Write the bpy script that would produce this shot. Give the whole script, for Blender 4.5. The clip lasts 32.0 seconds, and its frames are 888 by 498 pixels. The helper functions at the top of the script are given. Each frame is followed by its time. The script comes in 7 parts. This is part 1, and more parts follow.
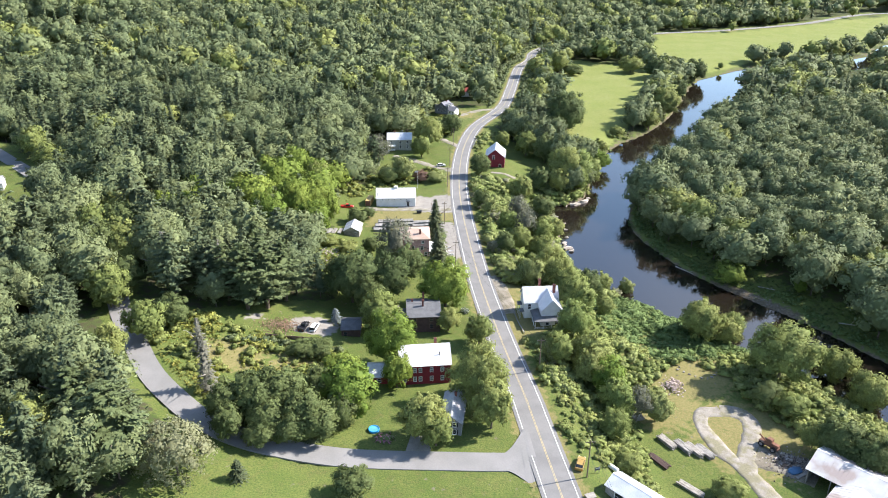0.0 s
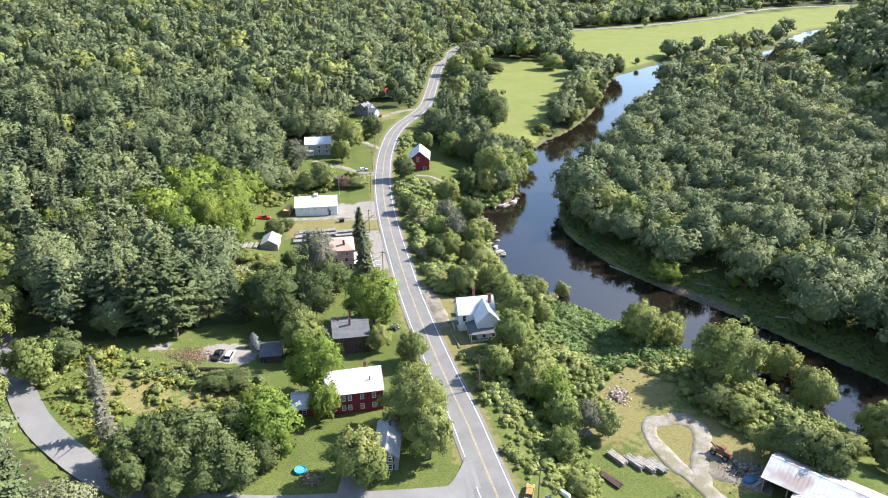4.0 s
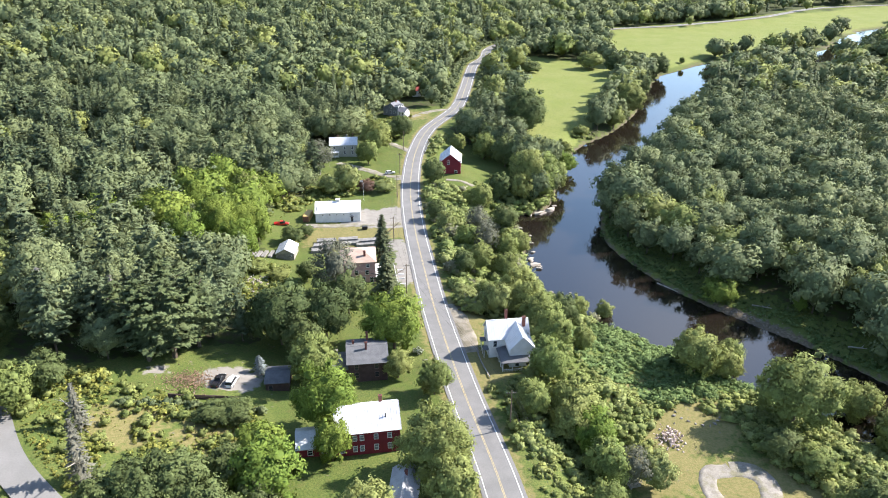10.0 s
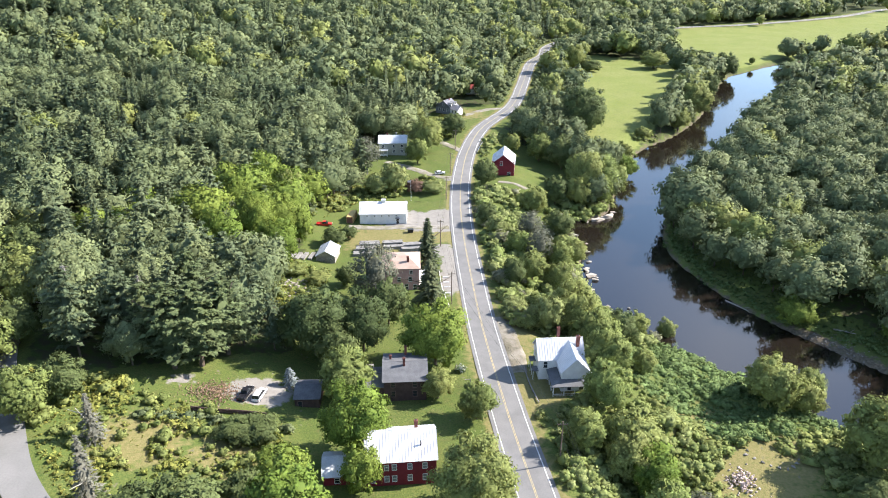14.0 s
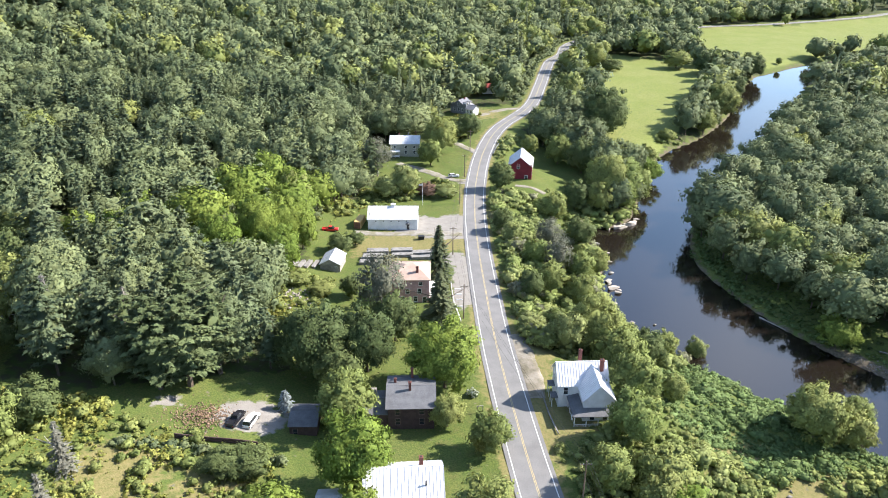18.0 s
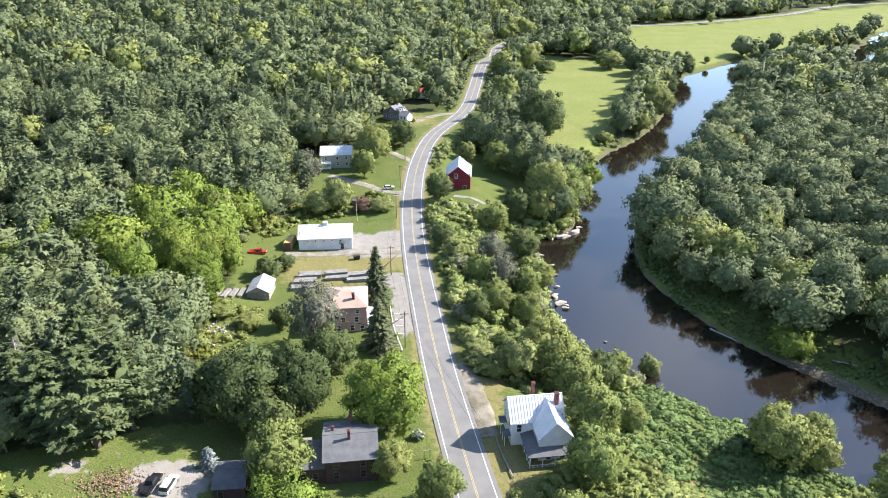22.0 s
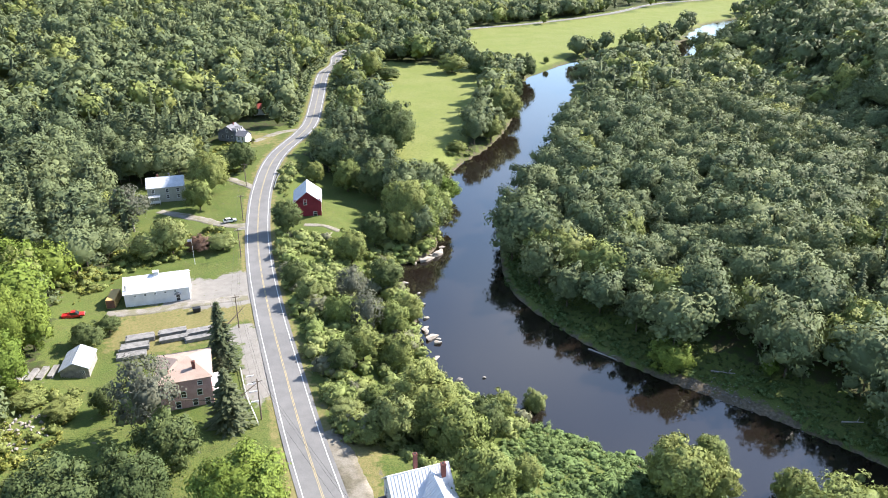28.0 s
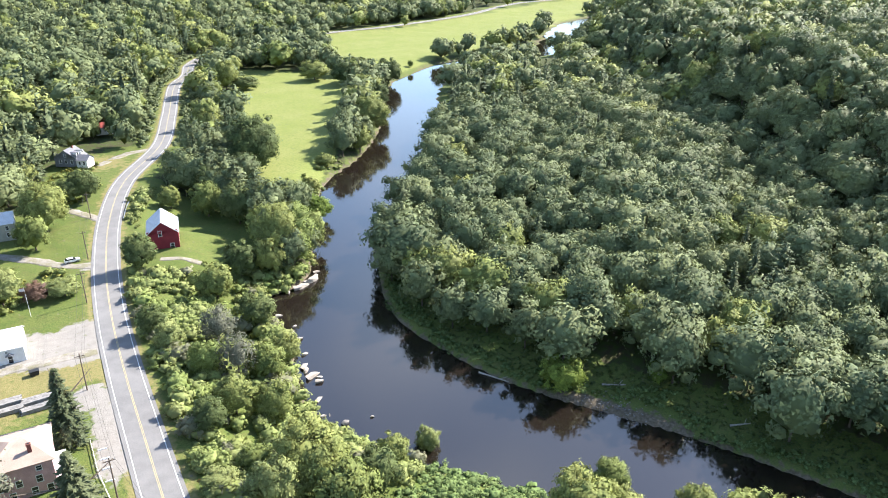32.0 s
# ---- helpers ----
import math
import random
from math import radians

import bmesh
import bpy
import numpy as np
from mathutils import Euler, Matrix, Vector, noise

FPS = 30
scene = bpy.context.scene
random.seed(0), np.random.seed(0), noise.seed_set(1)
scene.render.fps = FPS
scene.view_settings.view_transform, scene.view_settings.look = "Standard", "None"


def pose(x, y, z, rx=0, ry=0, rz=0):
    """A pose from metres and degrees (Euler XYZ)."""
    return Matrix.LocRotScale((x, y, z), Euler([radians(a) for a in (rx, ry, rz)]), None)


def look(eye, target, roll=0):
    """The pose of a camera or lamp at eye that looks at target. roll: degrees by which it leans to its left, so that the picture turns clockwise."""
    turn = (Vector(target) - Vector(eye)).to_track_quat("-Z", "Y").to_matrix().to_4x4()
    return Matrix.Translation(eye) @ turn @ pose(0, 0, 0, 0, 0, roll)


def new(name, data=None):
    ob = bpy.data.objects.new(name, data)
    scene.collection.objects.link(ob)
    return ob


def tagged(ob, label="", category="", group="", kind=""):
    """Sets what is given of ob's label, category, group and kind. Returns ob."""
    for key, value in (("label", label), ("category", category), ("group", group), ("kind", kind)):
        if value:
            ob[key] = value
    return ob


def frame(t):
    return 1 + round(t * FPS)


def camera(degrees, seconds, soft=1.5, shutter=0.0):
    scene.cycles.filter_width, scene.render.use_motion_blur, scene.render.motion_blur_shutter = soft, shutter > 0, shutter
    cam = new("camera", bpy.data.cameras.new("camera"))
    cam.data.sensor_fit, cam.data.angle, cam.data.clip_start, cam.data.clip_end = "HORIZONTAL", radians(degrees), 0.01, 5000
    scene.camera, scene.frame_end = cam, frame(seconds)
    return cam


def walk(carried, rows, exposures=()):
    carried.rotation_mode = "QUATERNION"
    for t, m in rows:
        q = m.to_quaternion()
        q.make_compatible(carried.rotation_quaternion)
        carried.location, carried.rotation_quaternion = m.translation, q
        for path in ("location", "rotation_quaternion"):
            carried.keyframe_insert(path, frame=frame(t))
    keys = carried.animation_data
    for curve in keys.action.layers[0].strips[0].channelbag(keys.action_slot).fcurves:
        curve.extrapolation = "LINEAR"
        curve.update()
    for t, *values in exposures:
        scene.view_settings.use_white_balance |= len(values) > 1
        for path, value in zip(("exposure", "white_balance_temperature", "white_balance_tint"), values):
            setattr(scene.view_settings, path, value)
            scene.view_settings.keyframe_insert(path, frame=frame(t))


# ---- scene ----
cam = camera(63.293, 32.0, 1.0)
# seconds, place in metres, then yaw, pitch and roll in degrees
PATH = [
    (0, -0.00, -0.00, 126.86, -0.000, -24.425, -0.095),
    (1, 0.02, 4.11, 125.93, -2.705, -24.385, -0.111),
    (2, 0.09, 8.12, 124.95, -5.419, -24.368, -0.108),
    (3, 0.17, 11.97, 123.94, -6.370, -24.343, -0.082),
    (3.5, 0.26, 13.87, 123.46, -6.375, -24.358, -0.108),
    (5.5, 1.03, 21.38, 121.48, -6.365, -24.353, -0.030),
    (6, 1.30, 23.27, 120.94, -6.373, -24.353, -0.031),
    (7, 1.87, 27.09, 119.90, -5.824, -24.309, -0.015),
    (8, 2.48, 30.90, 119.03, -5.268, -24.292, 0.047),
    (8.5, 2.77, 32.77, 118.56, -3.966, -24.281, 0.087),
    (9, 3.06, 34.62, 118.08, -3.769, -24.310, 0.087),
    (10, 3.61, 38.29, 117.06, -3.540, -24.289, 0.096),
    (11, 4.10, 42.05, 116.09, -2.467, -24.312, 0.143),
    (12, 4.54, 45.87, 115.02, -1.339, -24.323, 0.198),
    (13, 4.97, 49.71, 113.86, -0.171, -24.300, 0.248),
    (14, 5.32, 53.49, 112.71, 0.974, -24.315, 0.245),
    (14.5, 5.46, 55.37, 112.10, 1.543, -24.303, 0.241),
    (16.5, 5.70, 62.88, 109.84, 2.250, -24.293, 0.155),
    (17, 5.70, 64.80, 109.50, 2.230, -24.332, 0.118),
    (18, 5.69, 68.71, 109.08, 2.241, -24.343, 0.107),
    (19, 5.71, 72.60, 108.84, 2.296, -24.342, 0.127),
    (19.5, 5.73, 74.49, 108.77, 2.157, -24.368, 0.120),
    (20, 5.73, 76.36, 108.72, 1.011, -24.338, 0.093),
    (21, 5.64, 80.02, 108.74, -1.067, -24.323, 0.078),
    (22, 5.59, 83.73, 108.72, -3.130, -24.329, 0.036),
    (23, 5.74, 87.57, 108.50, -5.179, -24.299, -0.002),
    (24, 6.05, 91.40, 108.31, -7.250, -24.263, -0.005),
    (25, 6.44, 95.27, 108.29, -9.314, -24.218, 0.006),
    (25.5, 6.65, 97.19, 108.28, -10.354, -24.206, 0.018),
    (27.5, 7.93, 104.71, 108.11, -14.458, -24.090, 0.050),
    (28, 8.38, 106.51, 108.27, -15.490, -24.105, 0.057),
    (28.5, 8.86, 108.29, 108.47, -16.990, -24.108, 0.033),
    (29, 9.36, 110.02, 108.69, -20.081, -24.119, 0.001),
    (29.5, 9.90, 111.73, 108.89, -23.692, -24.088, -0.056),
    (30, 10.45, 113.42, 109.06, -25.990, -24.075, -0.097),
    (30.5, 11.02, 115.10, 109.18, -26.178, -24.103, -0.031),
    (31, 11.62, 116.78, 109.26, -26.165, -24.103, -0.013),
    (32, 12.96, 120.05, 109.39, -26.221, -24.075, -0.233),
]
walk(cam, [(t, pose(x, y, z, 90 + pitch, 0, yaw) @ pose(0, 0, 0, 0, 0, -roll)) for t, x, y, z, yaw, pitch, roll in PATH],
     exposures=[(0, 1.32), (29.0, 1.35), (30.0, 1.57), (32.0, 1.59)])
# ---- world, sun and exposure ----
SUN_DIR = Vector((0.90, 0.24, 0.72)).normalized()
world = bpy.data.worlds.new("sky")
scene.world = world
world.use_nodes = True
wn, wl = world.node_tree.nodes, world.node_tree.links
wn.clear()
w_out = wn.new("ShaderNodeOutputWorld")
w_bg = wn.new("ShaderNodeBackground")
w_sky = wn.new("ShaderNodeTexSky")
w_sky.sky_type = "NISHITA"
w_sky.sun_disc = False
w_sky.air_density = 0.9
w_sky.dust_density = 0.3
w_sky.sun_elevation = math.asin(SUN_DIR.z)
w_sky.sun_rotation = math.atan2(SUN_DIR.x, SUN_DIR.y)
w_bg.inputs["Strength"].default_value = 0.15
# broken cloud spread evenly over the whole sky
w_tc = wn.new("ShaderNodeTexCoord")
w_noise = wn.new("ShaderNodeTexNoise")
w_noise.inputs["Scale"].default_value = 2.0
w_noise.inputs["Detail"].default_value = 2.5
w_ramp = wn.new("ShaderNodeValToRGB")
w_ramp.color_ramp.elements[0].position = 0.55
w_ramp.color_ramp.elements[1].position = 0.95
w_mix = wn.new("ShaderNodeMix")
w_mix.data_type = "RGBA"
w_mix.inputs[7].default_value = (5.6, 5.9, 6.5, 1)
wl.new(w_tc.outputs["Generated"], w_noise.inputs["Vector"])
wl.new(w_noise.outputs["Fac"], w_ramp.inputs["Fac"])
wl.new(w_ramp.outputs["Color"], w_mix.inputs[0])
wl.new(w_sky.outputs["Color"], w_mix.inputs[6])
wl.new(w_mix.outputs[2], w_bg.inputs["Color"])
wl.new(w_bg.outputs["Background"], w_out.inputs["Surface"])
sun = new("sun", bpy.data.lights.new("sun", "SUN"))
sun.data.energy = 5.6
sun.data.angle = radians(0.6)
sun.data.color = (1.0, 0.93, 0.87)
sun.matrix_world = look((0, 0, 300), Vector((0, 0, 300)) - SUN_DIR)


# ---- materials ----
def material(name, color, rough=0.8, metal=0.0, color2=None, scale=1.0, detail=4.0, fine=0.0, fine_scale=30.0, bump=0.0, bump_scale=20.0,
             spec=0.3, island=0.0, tint=None, translucent=0.0, lo=0.35, hi=0.65, color3=None, scale3=0.02):
    """A node material: two colours mixed by noise, fine grain, bump, and variation from piece to piece."""
    m = bpy.data.materials.new(name)
    m.use_nodes = True
    n, l = m.node_tree.nodes, m.node_tree.links
    bsdf = n["Principled BSDF"]
    bsdf.inputs["Roughness"].default_value = rough
    bsdf.inputs["Metallic"].default_value = metal
    bsdf.inputs["Specular IOR Level"].default_value = spec
    tc = n.new("ShaderNodeNewGeometry")

    def mix(fac, a, b, mode="MIX"):
        x = n.new("ShaderNodeMix")
        x.data_type, x.blend_type = "RGBA", mode
        for k, v in ((0, fac), (6, a), (7, b)):
            if isinstance(v, (int, float)):
                x.inputs[k].default_value = v
            elif isinstance(v, tuple):
                x.inputs[k].default_value = (*v, 1)
            else:
                l.new(v, x.inputs[k])
        return x.outputs[2]

    def noise_fac(s, d, a, b):
        t = n.new("ShaderNodeTexNoise")
        t.inputs["Scale"].default_value, t.inputs["Detail"].default_value = s, d
        l.new(tc.outputs["Position"], t.inputs["Vector"])
        r = n.new("ShaderNodeMapRange")
        r.inputs[1].default_value, r.inputs[2].default_value = a, b
        l.new(t.outputs["Fac"], r.inputs[0])
        return r.outputs[0]

    col = mix(noise_fac(scale, detail, lo, hi), color, color2 or tuple(c * 0.75 for c in color))
    if color3:
        col = mix(noise_fac(scale3, 3.0, 0.45, 0.6), col, color3)
    if tint:
        at = n.new("ShaderNodeAttribute")
        at.attribute_name = "tint"
        col = mix(at.outputs["Fac"], col, tint)
    if island:
        hsv = n.new("ShaderNodeHueSaturation")
        r = n.new("ShaderNodeMapRange")
        r.inputs[3].default_value, r.inputs[4].default_value = 1 - island, 1 + island
        l.new(tc.outputs["Random Per Island"], r.inputs[0])
        l.new(r.outputs[0], hsv.inputs["Value"])
        l.new(col, hsv.inputs["Color"])
        col = hsv.outputs["Color"]
    if fine:
        col = mix(noise_fac(fine_scale, 5.0, 0.35, 0.65), col, mix(1.0, col, (1 - fine,) * 3, "MULTIPLY"))
    l.new(col, bsdf.inputs["Base Color"])
    if bump:
        t = n.new("ShaderNodeTexNoise")
        t.inputs["Scale"].default_value = bump_scale
        t.inputs["Detail"].default_value, t.inputs["Roughness"].default_value = 6.0, 0.65
        l.new(tc.outputs["Position"], t.inputs["Vector"])
        b = n.new("ShaderNodeBump")
        b.inputs["Strength"].default_value, b.inputs["Distance"].default_value = min(bump, 1.0), 0.1 * max(bump, 1.0)
        l.new(t.outputs["Fac"], b.inputs["Height"])
        l.new(b.outputs["Normal"], bsdf.inputs["Normal"])
    if translucent:
        tr = n.new("ShaderNodeBsdfTranslucent")
        ms = n.new("ShaderNodeMixShader")
        ms.inputs[0].default_value = translucent
        l.new(col, tr.inputs["Color"])
        l.new(bsdf.outputs[0], ms.inputs[1])
        l.new(tr.outputs[0], ms.inputs[2])
        l.new(ms.outputs[0], n["Material Output"].inputs["Surface"])
    return m


M_ASPHALT = material("asphalt", (0.19, 0.186, 0.18), 0.9, color2=(0.155, 0.152, 0.148), scale=0.25, fine=0.12, fine_scale=4, bump=0.1)
M_LANE = material("lane_asphalt", (0.18, 0.178, 0.172), 0.9, color2=(0.215, 0.21, 0.205), scale=0.15, fine=0.1, fine_scale=3)
M_WHITE_LINE = material("white_road_paint", (0.75, 0.75, 0.73), 0.7, color2=(0.55, 0.55, 0.54), scale=0.8)
M_YELLOW_LINE = material("yellow_road_paint", (0.42, 0.33, 0.16), 0.7, color2=(0.30, 0.26, 0.16), scale=0.8)
M_GRAVEL = material("gravel", (0.27, 0.25, 0.22), 0.95, color2=(0.21, 0.195, 0.165), scale=0.4, fine=0.2, fine_scale=5, bump=0.3)
M_WATER = bpy.data.materials.new("river_water")
LEAFY = dict(rough=0.65, spec=0.08, island=0.28, translucent=0.17)
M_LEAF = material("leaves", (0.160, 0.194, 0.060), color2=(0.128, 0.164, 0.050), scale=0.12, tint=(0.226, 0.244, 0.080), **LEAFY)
M_LEAF_DARK = material("dark_leaves", (0.114, 0.144, 0.071), color2=(0.092, 0.122, 0.063), scale=0.12, tint=(0.164, 0.190, 0.086), **LEAFY)
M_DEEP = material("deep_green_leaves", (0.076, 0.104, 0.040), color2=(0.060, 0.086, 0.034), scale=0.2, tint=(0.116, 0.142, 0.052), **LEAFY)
M_LEAF_BRIGHT = material("bright_leaves", (0.132, 0.188, 0.035), color2=(0.104, 0.158, 0.031), scale=0.3, tint=(0.182, 0.222, 0.045), **LEAFY)
M_NEEDLE = material("needles", (0.090, 0.120, 0.064), color2=(0.074, 0.102, 0.056), scale=0.2, tint=(0.140, 0.168, 0.086), **LEAFY)
M_SPRUCE = material("spruce_needles", (0.092, 0.112, 0.058), color2=(0.072, 0.092, 0.048), scale=0.3, tint=(0.124, 0.140, 0.072), **LEAFY)
M_WEED = material("pale_weeds", (0.180, 0.226, 0.068), color2=(0.144, 0.188, 0.056), scale=0.3, tint=(0.235, 0.254, 0.100), **LEAFY)
M_GOLDEN = material("yellow_green_weeds", (0.198, 0.222, 0.052), color2=(0.156, 0.190, 0.044), scale=0.25, tint=(0.250, 0.236, 0.062), **LEAFY)
M_VINE = material("vine_leaves", (0.112, 0.168, 0.058), color2=(0.088, 0.138, 0.048), scale=0.3, tint=(0.140, 0.190, 0.066), **LEAFY)
M_GREY_TWIG = material("grey_twigs", (0.22, 0.205, 0.18), 0.9, color2=(0.13, 0.125, 0.10), scale=0.5, island=0.25)
M_BARK = material("bark", (0.13, 0.10, 0.075), 0.95, color2=(0.08, 0.065, 0.05), scale=1.5, bump=0.4)

# ---- plan: road, side road, river ----
ROAD = [(60, -200, 15), (45, -60, 15), (36, 20, 15), (29.3, 85, 14.8), (22.7, 144.5, 13.6), (21.3, 157, 13.3), (17.2, 186.6, 12.4), (12.9, 226, 11.2),
        (10.4, 260, 10.3), (8.5, 290, 10), (7.4, 322, 10), (8.0, 356, 10.2), (11.6, 398, 10.6), (20, 440, 11), (39.4, 489, 11.3), (50, 545, 11.4),
        (58.2, 597, 11.5), (66, 640, 11.4), (78, 673, 11.2), (87, 718, 11), (107, 759, 10.5), (140, 795, 9), (173, 825, 8), (245, 873, 8),
        (333, 900, 8), (463, 967, 8), (574, 1055, 8), (660, 1090, 8), (900, 1130, 9)]
SIDE_ROAD = [(21, 131, 13.75), (15, 130.6, 13.8), (2, 130.6, 14.0), (-24, 131, 14.8), (-44, 133.5, 17.3), (-57, 139, 19.1), (-67, 147, 20.2), (-76, 156.5, 20.9), (-85, 170, 21.2),
             (-97, 189, 21.9), (-106, 208, 22.9), (-122, 240, 24.8), (-140, 263, 26.4), (-165, 285, 26.8), (-210, 328, 27), (-260, 372, 31)]
BANK_L = [(150, -60), (142, 60), (130, 130), (121, 163), (114, 178), (97, 200), (84, 217), (72, 229), (55, 250), (50, 264), (50, 280), (53, 296), (51.5, 312), (53, 328),
          (62, 331), (72, 341), (83, 375), (93, 402), (101, 422), (114, 441), (132, 460), (160, 503), (187, 562), (206, 604), (225, 637), (247, 659), (290, 696), (345, 715), (400, 735),
          (450, 775), (500, 840), (620, 930), (900, 1010)]
BANK_R = [(190, -60), (178, 60), (165, 120), (152, 165), (139, 190), (130, 206), (121, 220), (108, 237.5), (96.5, 254.5), (89.5, 272), (84.5, 290), (84, 308), (94, 343), (115, 385),
          (146, 427), (173, 475), (206, 526), (235, 586), (267, 634), (307, 668), (360, 685), (420, 705),
          (480, 750), (530, 815), (640, 895), (900, 970)]


def smooth_line(pts, step=4.0):
    """The polyline rounded through its points, with even steps."""
    p = np.array(pts, float)
    q = np.vstack([2 * p[0] - p[1], p, 2 * p[-1] - p[-2]])
    out = []
    for i in range(1, len(q) - 2):
        n = max(2, int(np.linalg.norm((q[i + 1] - q[i])[:2]) / step))
        t = np.linspace(0, 1, n, endpoint=False)[:, None]
        a, b, c, d = q[i - 1], q[i], q[i + 1], q[i + 2]
        out.append(0.5 * (2 * b + (c - a) * t + (2 * a - 5 * b + 4 * c - d) * t ** 2 + (3 * b - a - 3 * c + d) * t ** 3))
    return np.vstack(out + [p[-1:]])


ROAD_S, SIDE_S = smooth_line(ROAD), smooth_line(SIDE_ROAD)
LEFT_S, RIGHT_S = smooth_line(BANK_L, 5), smooth_line(BANK_R, 5)


def near_line(line, x, y):
    """Distance of points to a polyline, signed: positive on its right hand as it runs; and the index of the nearest place."""
    out_d, out_i = np.empty(x.shape), np.empty(x.shape, int)
    a, b = line[:-1, :2], line[1:, :2]
    ab = b - a
    ll = (ab ** 2).sum(1)
    for s in range(0, x.size, 4000):
        px, py = x.ravel()[s:s + 4000, None], y.ravel()[s:s + 4000, None]
        t = np.clip(((px - a[:, 0]) * ab[:, 0] + (py - a[:, 1]) * ab[:, 1]) / ll, 0, 1)
        dx, dy = px - a[:, 0] - t * ab[:, 0], py - a[:, 1] - t * ab[:, 1]
        d2 = dx * dx + dy * dy
        i = d2.argmin(1)
        k = np.arange(len(i))
        side = np.sign(ab[i, 1] * dx[k, i] - ab[i, 0] * dy[k, i])
        out_d.ravel()[s:s + 4000] = np.sqrt(d2[k, i]) * np.where(side == 0, 1, side)
        out_i.ravel()[s:s + 4000] = i
    return out_d, out_i


def inside(poly, x, y):
    p = np.array(poly, float)
    hit = np.zeros(x.shape, bool)
    for (x0, y0), (x1, y1) in zip(p, np.roll(p, -1, 0)):
        if y0 != y1:
            hit ^= ((y0 > y) != (y1 > y)) & (x < (x1 - x0) * (y - y0) / (y1 - y0) + x0)
    return hit


def sstep(v):
    v = np.clip(v, 0, 1)
    return v * v * (3 - 2 * v)


RNG = np.random.default_rng(5)
WAVES = [(RNG.uniform(-1, 1, 2) / s, RNG.uniform(0, 6.28), s) for s in (9, 14, 22, 35, 60, 90, 140) for _ in range(3)]


def roll(x, y, lo, hi):
    """Soft unevenness with wavelengths between lo and hi metres, about -1 to 1."""
    v, n = np.zeros(np.shape(x)), 0
    for k, ph, s in WAVES:
        if lo <= s <= hi:
            v, n = v + np.sin(6.28 * (k[0] * x + k[1] * y) + ph), n + 1
    return v / max(1, n) ** 0.5 / 1.3


def ground(x, y):
    """Height of the land, and the signed distances to road and river banks."""
    x, y = np.asarray(x, float), np.asarray(y, float)
    dr, ir = near_line(ROAD_S, x, y)
    dl, _ = near_line(LEFT_S, x, y)
    dq, _ = near_line(RIGHT_S, x, y)
    ds, js = near_line(SIDE_S, x, y)
    j = np.minimum(ir + 1, len(ROAD_S) - 1)
    seg = ROAD_S[j, :2] - ROAD_S[ir, :2]
    along = np.clip(((x - ROAD_S[ir, 0]) * seg[..., 0] + (y - ROAD_S[ir, 1]) * seg[..., 1]) / np.maximum((seg ** 2).sum(-1), 1e-6), 0, 1)
    rz = ROAD_S[ir, 2] + (ROAD_S[j, 2] - ROAD_S[ir, 2]) * along
    bed = 0.22 * sstep((5.6 - np.abs(dr)) / 1.4)
    side_z = np.interp(js.ravel(), np.arange(len(SIDE_S)), SIDE_S[:, 2]).reshape(js.shape)
    # up the hillside on the left of the road
    d = np.maximum(-dr, 0)
    rise = 0.012 * np.minimum(d, 45) + 0.15 * np.clip(d - 45, 0, 85) + 0.045 * np.clip(d - 130, 0, 300) + 0.2 * np.clip(d - 430, 0, 700)
    up = rz + rise + roll(x, y, 35, 140) * 6.0 * sstep((d - 70) / 160) + roll(x + 77, y, 90, 140) * 9 * sstep((d - 280) / 150) - 17 * np.exp(-((x + 165) / 50) ** 2 - ((y - 610) / 26) ** 2) - 0.12 * sstep((d - 4.6) / 2)
    # down from the road to the river
    land = np.where(dl < 0, -dl, 0)
    r = np.maximum(dr, 0)
    shelf = 7 + 20 * sstep((y - 172) / 14) * sstep((225 - y) / 14) + 14 * sstep((y - 335) / 12) * sstep((385 - y) / 12)
    low = -1.2 + 2.6 * sstep(land / 3.0) + 3.2 * sstep((land - 2) / 14)
    drop = sstep((r - shelf) / (9 + 0.35 * np.minimum(land + r, 40)))
    down = (rz - 0.12 * sstep((r - 4.6) / 2)) * (1 - drop) + low * drop
    down = np.minimum(down, low + 0.55 * np.maximum(land - 1, 0))
    z = np.where(dr < 0, up, down)
    # beyond the river
    far = np.maximum(dq, 0)
    hill_d = ((x - 240) * 0.925 - (y - 250) * 0.379)
    bank = -1.2 + 2.2 * sstep(far / 3.5) + 2.8 * sstep((far - 4) / 26)
    hill = 36 * sstep((hill_d + 6) / 62) - 0.04 * np.clip(hill_d - 90, 0, 300) + 0.07 * np.clip(hill_d - 420, 0, 900) + roll(x, y, 35, 140) * 4 * sstep(hill_d / 60)
    over = bank + np.where(dq > 0, hill * sstep(far / 60), 0) + 0.22 * np.clip(y - 1150, 0, 2000) * sstep(far / 200)
    river = np.where((dl > 0) & (dq < 0), -1.2 - 0.9 * sstep(np.minimum(dl, -dq) / 8), 0)
    z = np.where(dq > 0, over, np.where(dl > 0, river, z))
    cut = sstep((9.5 - np.abs(ds)) / 5.5) * sstep((-dr - 3.5) / 2)
    z = z * (1 - cut) + (side_z - 0.12) * cut
    z = z - bed
    z = z + roll(x, y, 9, 22) * 0.18 * sstep((np.minimum(np.abs(dr), np.abs(ds)) - 6) / 8) * ((dl < 0) | (dq > 0))
    return z, dr, dl, dq, ds


def ground_z(x, y):
    return float(ground(np.array([x]), np.array([y]))[0][0])


